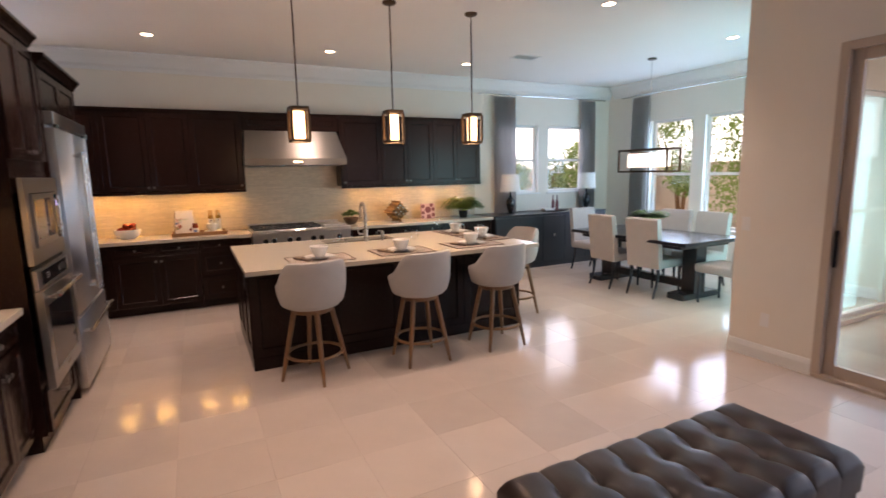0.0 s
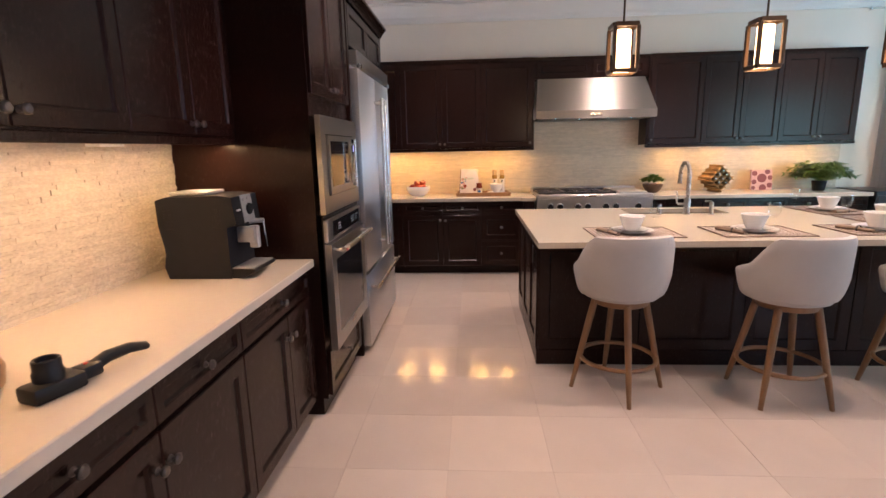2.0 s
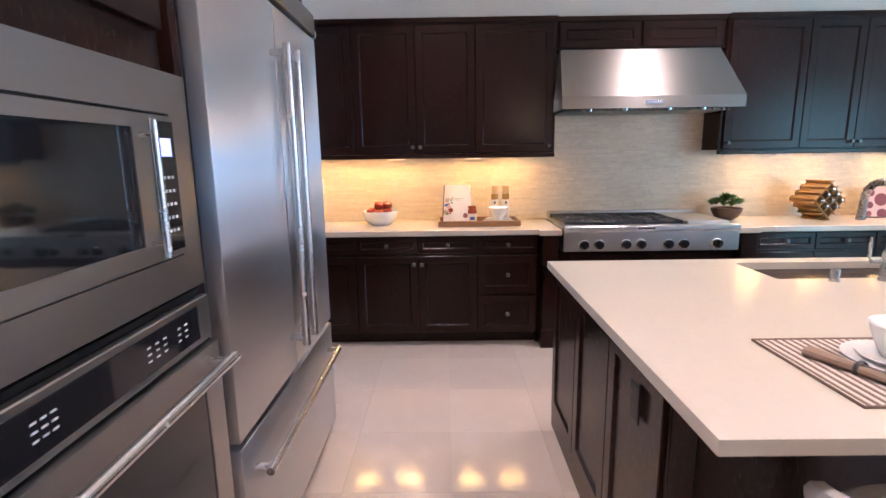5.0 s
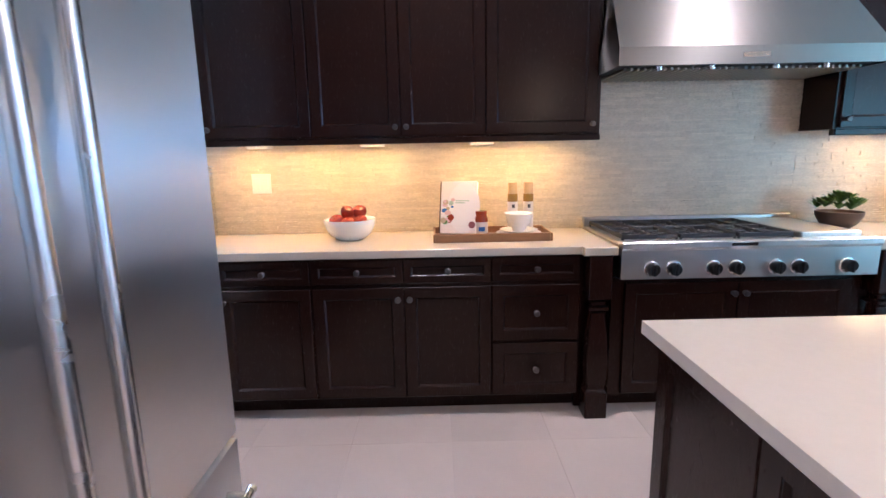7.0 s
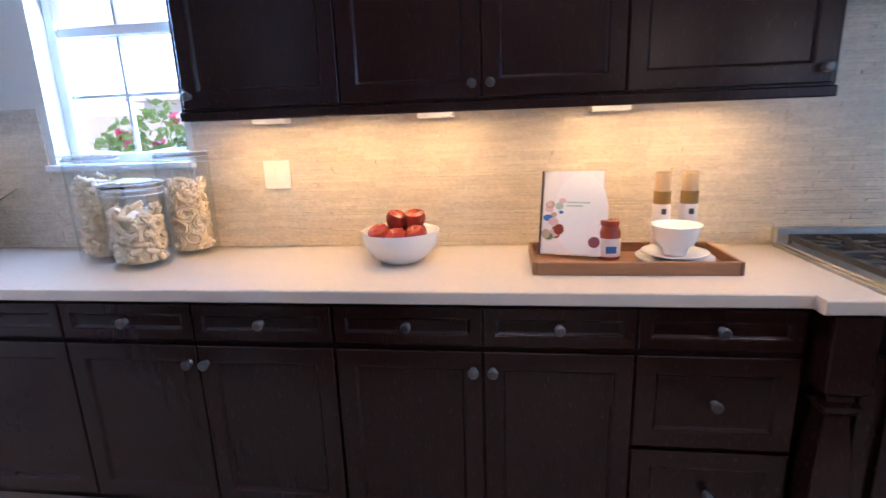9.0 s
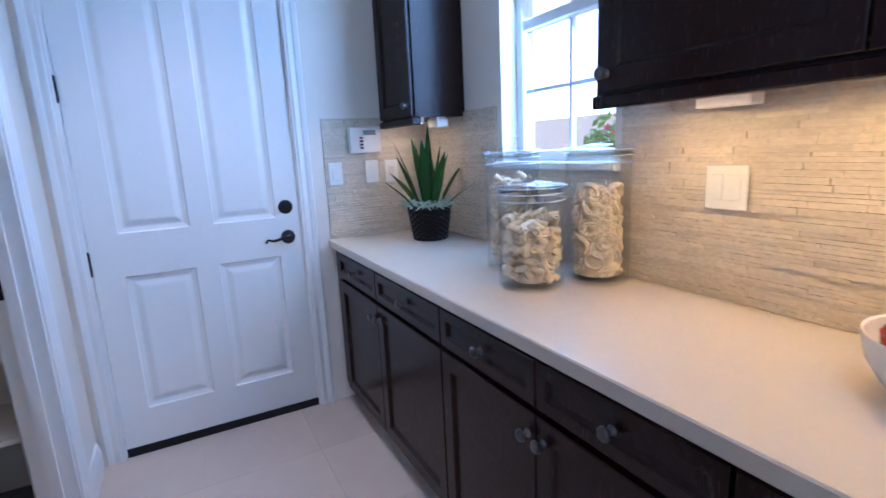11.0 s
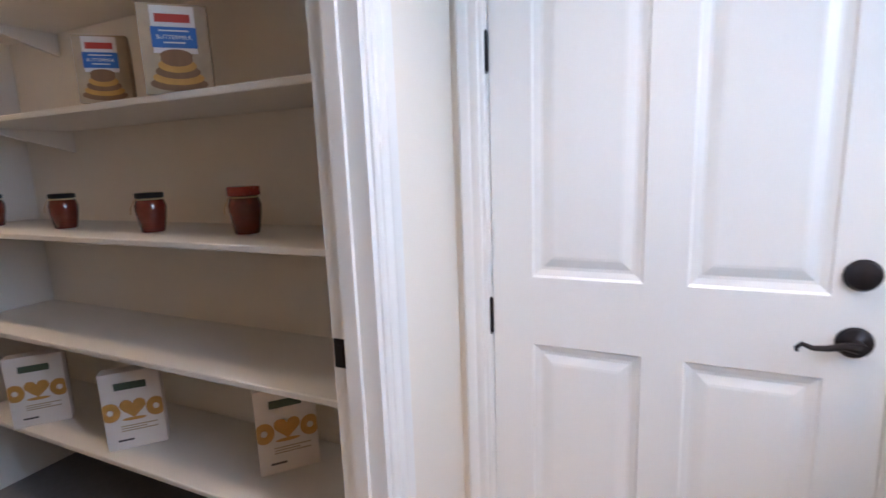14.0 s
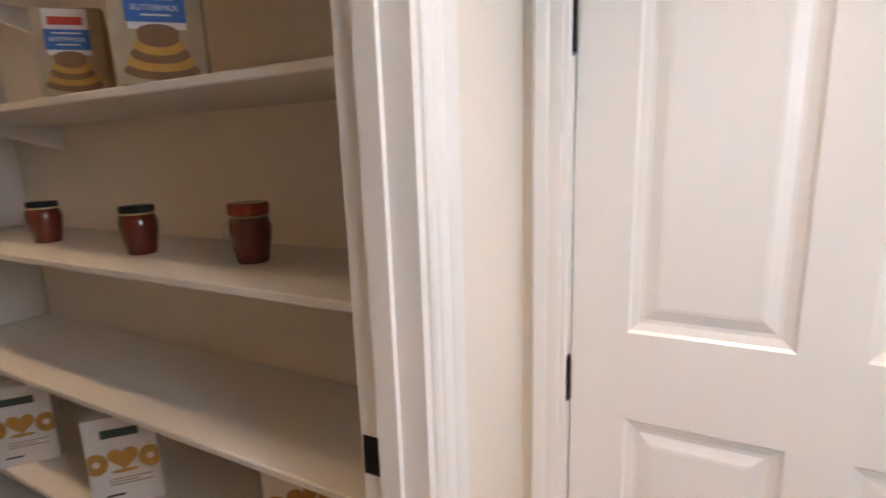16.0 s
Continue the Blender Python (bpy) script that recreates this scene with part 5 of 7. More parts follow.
solo("side_plate", lathe(bmesh.new(), [(0, 0), (0.07, 0), (0.11, 0.012), (0.125, 0.016), (0.125, 0.019), (0.108, 0.016), (0.07, 0.006), (0, 0.006)], 40), M_WHITEC, "white plate in a stack on the tray", "plate", (0.47, 7.42, TZ), g)
solo("side_plate", lathe(bmesh.new(), [(0, 0), (0.06, 0), (0.095, 0.012), (0.107, 0.016), (0.107, 0.019), (0.093, 0.016), (0.06, 0.006), (0, 0.006)], 40), M_WHITEC, "white plate in a stack on the tray", "plate", (0.47, 7.42, TZ + 0.0165), g)
solo("cup_bowl", lathe(bmesh.new(), [(0, 0), (0.035, 0), (0.038, 0.01), (0.04, 0.02), (0.065, 0.05), (0.078, 0.098), (0.082, 0.1), (0.08, 0.103), (0.074, 0.098), (0.06, 0.052), (0.035, 0.024), (0, 0.02)], 36), M_WHITEC, "white footed bowl on stacked plates", "bowl", (0.47, 7.42, TZ + 0.0245), g)


def plate_on_wall(name, m, w, h, label, kind, marks):
    t = thing(name, m, label, kind)
    part("plate", box(-w / 2, w / 2, -0.006, 0, -h / 2, h / 2, 0.002), M_TRIM, t)
    for x, z, a, b, mm in marks:
        part("rocker" if mm is M_TRIM else "mark", box(x - a / 2, x + a / 2, -0.009, -0.006, z - b / 2, z + b / 2, 0.001), mm, t)
    return t


plate_on_wall("wall_outlet", pose(-1.05, 7.704, 1.227), 0.115, 0.118, "white double rocker switch plate on the splashback", "switch plate", [(-0.024, 0, 0.034, 0.068, M_TRIM), (0.024, 0, 0.034, 0.068, M_TRIM)])
NWX = pose(-2.803, 0, 0, 0, 0, 90)
plate_on_wall("light_switch", pose(-2.803, 7.165, 1.255, 0, 0, 90), 0.072, 0.118, "white rocker light switch plate", "light switch", [(0, 0, 0.034, 0.068, M_TRIM)])
plate_on_wall("wall_outlet", pose(-2.803, 7.365, 1.257, 0, 0, 90), 0.072, 0.118, "white wall outlet plate", "wall outlet", [(0, 0.02, 0.03, 0.028, M_TRIM), (0, -0.02, 0.03, 0.028, M_TRIM), (-0.005, 0.022, 0.002, 0.009, M_INK), (0.005, 0.022, 0.002, 0.009, M_INK), (-0.005, -0.018, 0.002, 0.009, M_INK), (0.005, -0.018, 0.002, 0.009, M_INK)])
plate_on_wall("cable_plate", pose(-2.803, 7.478, 1.253, 0, 0, 90), 0.076, 0.118, "beige blank wall plate", "wall plate", [(0, 0, 0.03, 0.05, M_PAPER)])
t = thing("alarm_keypad", (-2.803, 7.334, 1.422, 0, 0, 90), "white alarm keypad with grey display", "keypad")
part("case", box(-0.087, 0.087, -0.022, 0, -0.068, 0.068, 0.006), M_TRIM, t)
part("display", box(-0.01, 0.06, -0.024, -0.022, 0.025, 0.05), mat("lcd_grey", (0.16, 0.18, 0.19), 0.2), t, "grey display")
for i in range(4):
    part("key", box(-0.03, -0.012, -0.025, -0.022, -0.045 + i * 0.017, -0.035 + i * 0.017, 0.001), M_REDP if i == 3 else M_GREYP, t)
plate_on_wall("wall_outlet", pose(4.27, 7.704, 1.18), 0.072, 0.118, "white wall outlet plate on the splashback", "wall outlet", [(0, 0.02, 0.03, 0.028, M_TRIM), (0, -0.02, 0.03, 0.028, M_TRIM)])
plate_on_wall("light_switch", pose(4.52, 2.93, 1.155, 0, 0, -90), 0.072, 0.118, "white rocker light switch on the wall", "light switch", [(0, 0, 0.034, 0.068, M_TRIM)])
plate_on_wall("wall_outlet", pose(4.52, 2.715, 0.351, 0, 0, -90), 0.072, 0.118, "white wall outlet low on the wall", "wall outlet", [(0, 0.02, 0.03, 0.028, M_TRIM), (0, -0.02, 0.03, 0.028, M_TRIM)])


def pasta_jar(x, y, r, h, fill, kind, seed):
    rnd = random.Random(seed)
    t = thing("pasta_jar", (x, y, CT), "lidded clear glass jar filled with dry pasta", "storage jar", "glass jars on the counter")
    prof = [(0, 0), (r * 0.94, 0), (r, 0.008), (r, h - 0.03), (r * 0.99, h - 0.02), (r, h - 0.012), (r * 1.02, h), (r * 0.985, h), (r * 0.965, h - 0.02), (r * 0.965, 0.015), (0, 0.012)]
    j = part("glass_body", lathe(bmesh.new(), prof, 48), M_GLASS, t, "clear glass cylinder")
    lid = [(r * 0.94, h - 0.018), (r * 0.95, h + 0.001), (r * 1.06, h + 0.002), (r * 1.07, h + 0.010), (r * 1.0, h + 0.016), (r * 0.35, h + 0.022), (0.018, h + 0.026), (0.014, h + 0.036), (0.026, h + 0.05), (0.028, h + 0.06), (0.02, h + 0.067), (0, h + 0.068)]
    inner = [(0, h + 0.010), (r * 0.9, h + 0.006), (r * 0.92, h - 0.018)]
    part("lid", lathe(bmesh.new(), inner + lid, 40), M_GLASS, t, "clear glass lid with knob")
    # pale rings put the light lines of lid and neck into colour
    for hz, kr in ((h + 0.006, 1.07), (h - 0.012, 1.01), (h - 0.034, 1.005)):
        ring = tube(bmesh.new(), [(r * kr * math.cos(g * 0.1745), r * kr * math.sin(g * 0.1745), hz) for g in range(36)], 0.0016, 5, closed=True)
        part("rim_glint", ring, M_RIMGLINT, t, "pale ring painted as light along the glass edge")
    bm = bmesh.new()
    n = {"tube": 190, "nest": 62, "twist": 210}[kind]
    R = r * 0.955
    for i in range(n):
        q = R * math.sqrt(rnd.uniform(0.25, 1)) * 0.86
        a = rnd.uniform(0, 6.283)
        z = 0.03 + (fill - 0.045) * (i / n) + rnd.uniform(-0.005, 0.012)
        c = Vector((q * math.cos(a), q * math.sin(a), z))
        if kind == "nest":
            rr = rnd.uniform(0.030, 0.037)
            c.xy = c.xy.normalized() * (R - rr - rnd.uniform(0.001, 0.012))
            turn = Euler((1.57 + rnd.uniform(-0.5, 0.5), rnd.uniform(-0.5, 0.5), a + 1.57)).to_matrix()
            for k in range(7):
                kr, kz, ph = rr * rnd.uniform(0.55, 1.0), rnd.uniform(-0.010, 0.010), rnd.uniform(0, 6.28)
                pts = []
                for p in range(14):
                    v = c + turn @ Vector((kr * math.cos(p * 0.4488), kr * 0.85 * math.sin(p * 0.4488), kz + 0.004 * math.sin(p * 1.8 + ph)))
                    d = v.xy.length
                    if d > R - 0.006:
                        v.xy *= (R - 0.006) / d
                    v.z = min(max(v.z, 0.025), fill + 0.03)
                    pts.append(v)
                tube(bm, pts, 0.0056, 5, closed=True)
        else:
            d = Vector((rnd.gauss(0, 1), rnd.gauss(0, 1), rnd.gauss(0, 0.6))).normalized()
            L = 0.020 if kind == "tube" else 0.018
            p0, p1 = c - d * L, c + d * L
            for p in (p0, p1):
                k = p.xy.length
                if k > R - 0.013:
                    p.xy *= (R - 0.013) / k
                p.z = min(max(p.z, 0.027), fill + 0.012)
            if kind == "tube":
                # ribbed hollow tube: outer wall, inner wall and the two end rims
                ax = (p1 - p0).normalized()
                u = ax.cross(Vector((0.3, 0.2, 1))).normalized()
                w = ax.cross(u)
                rings = []
                for pt, rad in ((p0 + ax * 0.006, 0.0075), (p0, 0.0075), (p0, 0.0112), (p1, 0.0112), (p1, 0.0075), (p1 - ax * 0.006, 0.0075)):
                    rings.append([bm.verts.new(pt + rad * (math.cos(g * 0.5712) * u + math.sin(g * 0.5712) * w)) for g in range(11)])
                for ra, rb in zip(rings, rings[1:]):
                    for g in range(11):
                        bm.faces.new((ra[g], ra[(g + 1) % 11], rb[(g + 1) % 11], rb[g]))
                bm.faces.new(rings[0])
                bm.faces.new(rings[-1])
                continue
            mid = (p0 + p1) / 2 + Vector((rnd.uniform(-1, 1), rnd.uniform(-1, 1), rnd.uniform(-1, 1))) * 0.006
            k = mid.xy.length
            if k > R - 0.011:
                mid.xy *= (R - 0.011) / k
            tube(bm, [p0, mid, p1], [0.0095, 0.007, 0.010], 7)
    tagged(part("pasta", bm, M_PASTA, t, "pale dry pasta shapes"), kind="stuff")
    core = lathe(bmesh.new(), [(0, 0.02), (R * 0.6, 0.02), (R * 0.6, fill - 0.05), (0, fill - 0.02)], 20)
    part("pasta_core", core, M_PASTA, t)


pasta_jar(-1.485, 7.395, 0.104, 0.312, 0.235, "tube", 1)
pasta_jar(-1.41, 7.605, 0.103, 0.415, 0.31, "nest", 2)
pasta_jar(-1.725, 7.50, 0.097, 0.415, 0.345, "twist", 3)


def blade_leaf(bm, base, d, L, w, bend, twist):
    """A long pointed leaf with a channel, of eight cross rows."""
    d = d.normalized()
    side = d.cross(Vector((0, 0, 1)))
    side = side.normalized() if side.length > 0.05 else Vector((math.cos(twist), math.sin(twist), 0))
    rows = []
    for i in range(9):
        v = i / 8
        p = base + d * L * v + Vector((d.x, d.y, -0.3)) * bend * L * v * v
        ww = w * (0.55 + 1.3 * v) * (1 - v ** 3) if v < 0.6 else w * 1.33 * (1 - v ** 3)
        n = side.cross(d).normalized()
        rows.append([bm.verts.new(p - side * ww + n * ww * 0.25), bm.verts.new(p), bm.verts.new(p + side * ww + n * ww * 0.25)])
    for a, b in zip(rows, rows[1:]):
        for k in range(2):
            bm.faces.new((a[k], a[k + 1], b[k + 1], b[k]))


t = thing("snake_plant", (-2.465, 7.53, CT), "green snake plant in a black wicker basket", "potted plant")
bm = bmesh.new()
for z in range(13):
    r = 0.079 + 0.024 * z / 12
    pts = [((r + 0.004 * (1 if (a + z) % 2 else -1)) * math.cos(a * math.pi / 16), (r + 0.004 * (1 if (a + z) % 2 else -1)) * math.sin(a * math.pi / 16), 0.008 + z * 0.0128) for a in range(32)]
    tube(bm, pts, 0.007, 5, closed=True)
lathe(bm, [(0, 0.002), (0.077, 0.002), (0.097, 0.15), (0, 0.145)], 24)
part("basket", bm, M_WICKER, t, "black woven wicker basket")
rnd = random.Random(9)
for i in range(17):
    a = i * 2.4 + rnd.uniform(-0.3, 0.3)
    out = 0.04 + 0.95 * (i / 16) ** 1.3
    bm = bmesh.new()
    blade_leaf(bm, Vector((0.045 * math.cos(a) * (0.3 + i / 16), 0.045 * math.sin(a) * (0.3 + i / 16), 0.13)), Vector((math.cos(a) * out, math.sin(a) * out * 0.85, 1)), (0.46 - 0.010 * i) * rnd.uniform(0.75, 1.05), rnd.uniform(0.018, 0.027), 0.3 * rnd.random(), a + rnd.uniform(-0.6, 0.6))
    part("leaf", bm, M_SNAKE, t)
bm = bmesh.new()
for i in range(150):
    a, r = rnd.uniform(0, 6.28), rnd.uniform(0.04, 0.118)
    p = Vector((r * math.cos(a), r * math.sin(a), 0.165 + rnd.uniform(0, 0.025)))
    tube(bm, [p, p + Vector((rnd.gauss(0, 0.02), rnd.gauss(0, 0.02), 0.014)), p + Vector((rnd.gauss(0, 0.03), rnd.gauss(0, 0.03), -0.006))], 0.0026, 4)
tagged(part("moss", bm, M_PALEGR, t, "pale green moss"), kind="stuff")

# right part of the counter
t = thing("succulent_bowl", (2.345, 7.49, CT), "brown bowl planted with small green succulents", "potted plant")
part("bowl", lathe(bmesh.new(), [(0, 0), (0.05, 0), (0.09, 0.03), (0.115, 0.075), (0.118, 0.10), (0.112, 0.10), (0.1, 0.085), (0, 0.085)], 32), M_STONE, t)
rnd = random.Random(3)
for i in range(24):
    a, r = rnd.uniform(0, 6.28), 0.115 * math.sqrt(rnd.random())
    bm = bmesh.new()
    c = Vector((r * math.cos(a), r * math.sin(a), 0.115 + (0.12 - r) * 0.65))
    for k in range(14):
        b = k * 2.4
        s = 0.07 * (1 - k / 22)
        blade_leaf(bm, c, Vector((math.cos(b), math.sin(b), 0.5 + k * 0.16)), s, 0.012, 0.0, b)
    part("rosette", bm, M_GREEN, t)

t = thing("wine_rack", (3.06, 7.47, CT, 0, 0, 12), "pale wood lattice rack holding dark wine bottles", "wine rack")
M_RACK = mat("honey_wood", (0.34, 0.19, 0.07), 0.45, var=0.25, scale=14, bump=0.05)
RC, RD = 0.158, math.sqrt(0.5)
for sgn in (-1, 1):
    for off in (-0.096, -0.032, 0.032, 0.096):
        bm = box(-0.004, 0.004, -0.11 + sgn * 0.001, 0.11 + sgn * 0.001, -0.125, 0.125, 0.002)
        part("slat", bm, M_RACK, t, at=pose(off * RD, 0.0, RC - sgn * off * RD, 0, sgn * 45, 0))
M_BOTTLE = mat("dark_bottle_glass", (0.012, 0.008, 0.006), 0.08, var=0.2)
for i, k in ((-1, -1), (0, -1), (-1, 0), (0, 0), (1, 0), (0, 1), (1, 1), (1, -1)):
    x, z = (i + k) * 0.064 * RD, RC + (i - k) * 0.064 * RD
    bm = lathe(bmesh.new(), [(0, 0.012), (0.02, 0.0), (0.0255, 0.004), (0.0255, 0.15), (0.022, 0.17), (0.012, 0.195), (0.011, 0.28), (0, 0.28)], 18)
    bmesh.ops.rotate(bm, verts=bm.verts, matrix=Matrix.Rotation(radians(90), 3, "X"))
    bt = thing("wine_bottle", pose(3.06, 7.47, CT, 0, 0, 12) @ pose(x, 0.15, z), "dark wine bottle lying in the rack", "bottle", "bottles in the wine rack")
    part("body", bm, M_BOTTLE, bt)
    part("foil", lathe(bmesh.new(), [(0.0122, -0.04), (0.0126, 0), (0.012, 0.004), (0, 0.005)], 14), M_CHROME, bt, "silver foil cap", at=(0, -0.278, 0, 90, 0, 0))

t = thing("patterned_canister_box", (3.62, 7.52, CT, -8, 0, -6), "pink box printed with plum circles", "box")
part("box", box(-0.115, 0.115, -0.02, 0.02, 0.003, 0.245, 0.003), M_PINKP, t)
for k, (cx, cz, r) in enumerate(((0.0, 0.145, 0.052), (-0.085, 0.10, 0.028), (0.09, 0.15, 0.028), (0.01, 0.03, 0.04), (-0.08, 0.2, 0.03), (0.06, 0.22, 0.03), (0.085, 0.06, 0.03), (-0.09, 0.03, 0.022))):
    bm = bmesh.new()
    vs = [bm.verts.new((max(-0.114, min(0.114, cx + r * math.cos(i * 0.314))), -0.0206, max(0.005, min(0.243, cz + r * math.sin(i * 0.314))))) for i in range(20)]
    bm.faces.new(vs)
    part("printed_circle", bm, M_PLUM, t)


def leafy(name, m, label, pot, n, R, H, seed, droop=0.5, ll=0.05):
    t = thing(name, m, label, "potted plant")
    part("pot", lathe(bmesh.new(), [(0, 0), (pot * 0.8, 0), (pot, 0.10), (pot * 1.02, 0.115), (pot * 0.92, 0.115), (0, 0.10)], 24), M_BLACK, t, "dark plant pot")
    rnd = random.Random(seed)
    for i in range(n):
        a = i * 2.4 + rnd.uniform(-0.3, 0.3)
        reach, h = R * rnd.uniform(0.35, 1.0), H * rnd.uniform(0.55, 1.0)
        pts = []
        for k in range(7):
            v = k / 6
            pts.append(Vector((reach * v * math.cos(a), reach * v * math.sin(a), 0.10 + h * math.sin(min(1.0, v * 1.25) * 1.57) - droop * h * max(0, v - 0.55) * 1.6)))
        bm = tube(bmesh.new(), pts, 0.0015, 4)
        for k in range(1, 7):
            for s in (-1, 1):
                for _ in range(2):
                    d = Vector((math.cos(a + s * 1.0 + rnd.uniform(-0.4, 0.4)), math.sin(a + s * 1.0 + rnd.uniform(-0.4, 0.4)), rnd.uniform(-0.4, 0.4)))
                    blade_leaf(bm, pts[k] + Vector((rnd.gauss(0, 0.006), rnd.gauss(0, 0.006), 0)), d, ll * rnd.uniform(0.7, 1.15), 0.011, 0.25, a)
        part("frond", bm, M_GREEN, t)
    return t


leafy("fern_plant", pose(4.20, 7.40, CT), "bushy green fern in a dark pot on the counter", 0.075, 72, 0.34, 0.27, 5, droop=0.9, ll=0.075)

# ---------------------------------------------------------------- side counter
t = thing("coffee_machine", pose(-0.92, 3.50, CT, 0, 0, 90) @ Matrix.Diagonal((0.85, 0.82, 0.92, 1)), "dark grey and silver bean-to-cup coffee machine", "coffee machine")
bm = bmesh.new()
prism(bm, [(0.0, 0.0), (0.36, 0.0), (0.38, 0.06), (0.365, 0.13), (0.375, 0.2), (0.39, 0.27), (0.39, 0.395), (0.33, 0.41), (0.04, 0.415), (-0.04, 0.405), (-0.055, 0.27), (0.0, 0.255)], 0.0, 0.30)
bmesh.ops.bevel(bm, geom=[e for e in bm.edges if e.is_manifold and e.calc_face_angle() > 0.6], offset=0.007, segments=2, affect="EDGES")
part("housing", bm, M_GREYP, t)
part("bean_lid", box(0.05, 0.25, 0.12, 0.34, 0.4145, 0.432, 0.008, 2), M_SILV, t, "silver bean hopper lid")
bm = prism(bmesh.new(), [(-0.062, 0.272), (-0.051, 0.268), (-0.034, 0.408), (-0.043, 0.408)], 0.10, 0.225)
part("control_panel", bm, M_SILV, t, "silver control panel")
part("dial", lathe(bmesh.new(), [(0, 0), (0.03, 0), (0.03, 0.012), (0.027, 0.016), (0, 0.017)], 28), M_BLACK, t, "black rotary dial", at=(0.168, -0.052, 0.335, 97, 0, 0))
for x, z in ((0.125, 0.385), (0.175, 0.388), (0.12, 0.29)):
    part("button", lathe(bmesh.new(), [(0, 0), (0.009, 0), (0.009, 0.004), (0, 0.005)], 14), M_SILV, t, at=(x, -0.047 - (0.39 - z) * 0.12, z, 97, 0, 0))
bm = box(0.11, 0.165, -0.10, 0.01, 0.165, 0.245, 0.008, 2)
bx(bm, 0.125, 0.16, -0.115, -0.06, 0.135, 0.25, 0.006)
part("coffee_spout", bm, M_SILV, t, "silver coffee spout")
bm = tube(bmesh.new(), [(0.225, -0.02, 0.262), (0.245, -0.06, 0.262), (0.255, -0.10, 0.262)], [0.016, 0.013, 0.012], 12)
part("steam_knob", bm, M_SILV, t)
part("steam_wand", tube(bmesh.new(), [(0.255, -0.095, 0.255), (0.257, -0.098, 0.2), (0.262, -0.105, 0.12)], [0.006, 0.005, 0.004], 10), M_CHROME, t, "polished steam wand")
bm = prism(bmesh.new(), [(0.01, 0.0), (-0.06, 0.0), (-0.13, 0.03), (-0.13, 0.045), (0.01, 0.05)], 0.012, 0.288)
part("drip_tray", bm, M_BLACK, t, "black drip tray")
part("drip_grille", box(0.02, 0.28, -0.125, 0.0, 0.047, 0.053, 0.002), M_SILV, t, "silver drip grille")
part("maker_mark", box(0.03, 0.065, -0.058, -0.05, 0.335, 0.343), M_PRINT, t)
for k in range(6):
    part("vent_slot", box(-0.002, 0.002, 0.30, 0.35, 0.245 + k * 0.018, 0.253 + k * 0.018), M_BLACK, t)
    part("vent_slot", box(-0.002, 0.002, 0.03, 0.08, 0.25 + k * 0.018, 0.258 + k * 0.018), M_BLACK, t)

t = thing("handheld_camera", pose(-0.835, 2.42, CT, 0, 0, 74) @ Matrix.Scale(0.92, 4), "small black camera on a hand grip lying down", "camera")
part("body", box(-0.075, 0.06, -0.045, 0.035, 0.0, 0.045, 0.01, 2), M_BLACK, t)
bm = lathe(bmesh.new(), [(0, 0), (0.036, 0), (0.037, 0.02), (0.033, 0.03), (0.033, 0.055), (0.03, 0.058), (0.026, 0.056), (0.024, 0.045), (0, 0.04)], 26)
part("lens", bm, M_GREYP, t, "black lens pointing up", at=(-0.01, 0.0, 0.044))
bm = box(0.05, 0.12, -0.025, 0.025, 0.005, 0.045, 0.01, 2)
part("grip_head", bm, M_GREYP, t)
bm = tube(bmesh.new(), [(0.10, 0.0, 0.028), (0.15, 0.004, 0.04), (0.22, 0.006, 0.038), (0.275, 0.006, 0.024), (0.285, 0.006, 0.018)], [0.018, 0.019, 0.017, 0.014, 0.008], 12)
part("grip_handle", bm, M_BLACK, t, "black grip handle")
part("record_button", lathe(bmesh.new(), [(0, 0), (0.006, 0), (0.006, 0.004), (0, 0.004)], 12), M_REDP, t, at=(0.085, 0.0, 0.044))
t = thing("serving_board", (-1.13, 2.34, CT), "round dark wood serving board with metal handle", "serving board")
part("board", lathe(bmesh.new(), [(0, 0), (0.165, 0), (0.175, 0.012), (0.18, 0.05), (0.176, 0.062), (0.165, 0.066), (0, 0.066)], 48), M_TRAYW, t)
part("handle", tube(bmesh.new(), [(0.172, -0.04, 0.035), (0.2, -0.035, 0.035), (0.205, 0, 0.035), (0.2, 0.035, 0.035), (0.172, 0.04, 0.035)], 0.006, 8), M_CHROME, t, "metal handle", at=(0, 0, 0, 0, 0, -35))
solo("white_canister", lathe(bmesh.new(), [(0, 0), (0.045, 0), (0.048, 0.004), (0.05, 0.14), (0.048, 0.145), (0.044, 0.145), (0.042, 0.02), (0, 0.015)], 30), M_WHITEC, "plain white ceramic canister on the round board", "canister", (-1.19, 2.38, CT + 0.0665))

# ---------------------------------------------------------------- dining
t = thing("sideboard", (4.612, 7.08, 0), "dark slate sideboard with square pulls", "sideboard")
SBW = 2.38
part("body", box(0, SBW, 0.0, 0.60, 0.08, 0.90), M_SIDEB, t)
part("top", box(-0.012, SBW + 0.012, -0.015, 0.61, 0.90, 0.925, 0.003), M_SIDEB, t)
part("plinth", box(0.02, SBW - 0.02, 0.012, 0.58, 0.0, 0.08), M_SIDEB, t)
for i in range(5):
    w = (SBW - 0.02) / 5
    d = part("door", box(0.012 + i * w, 0.008 + (i + 1) * w, -0.018, -0.001, 0.10, 0.88, 0.003), M_SIDEB, t)
    xx = 0.01 + (i + 0.5) * w
    part("square_pull", box(xx - 0.025, xx + 0.025, -0.035, -0.018, 0.52, 0.57, 0.004), M_CHROME, d, "square polished pull")
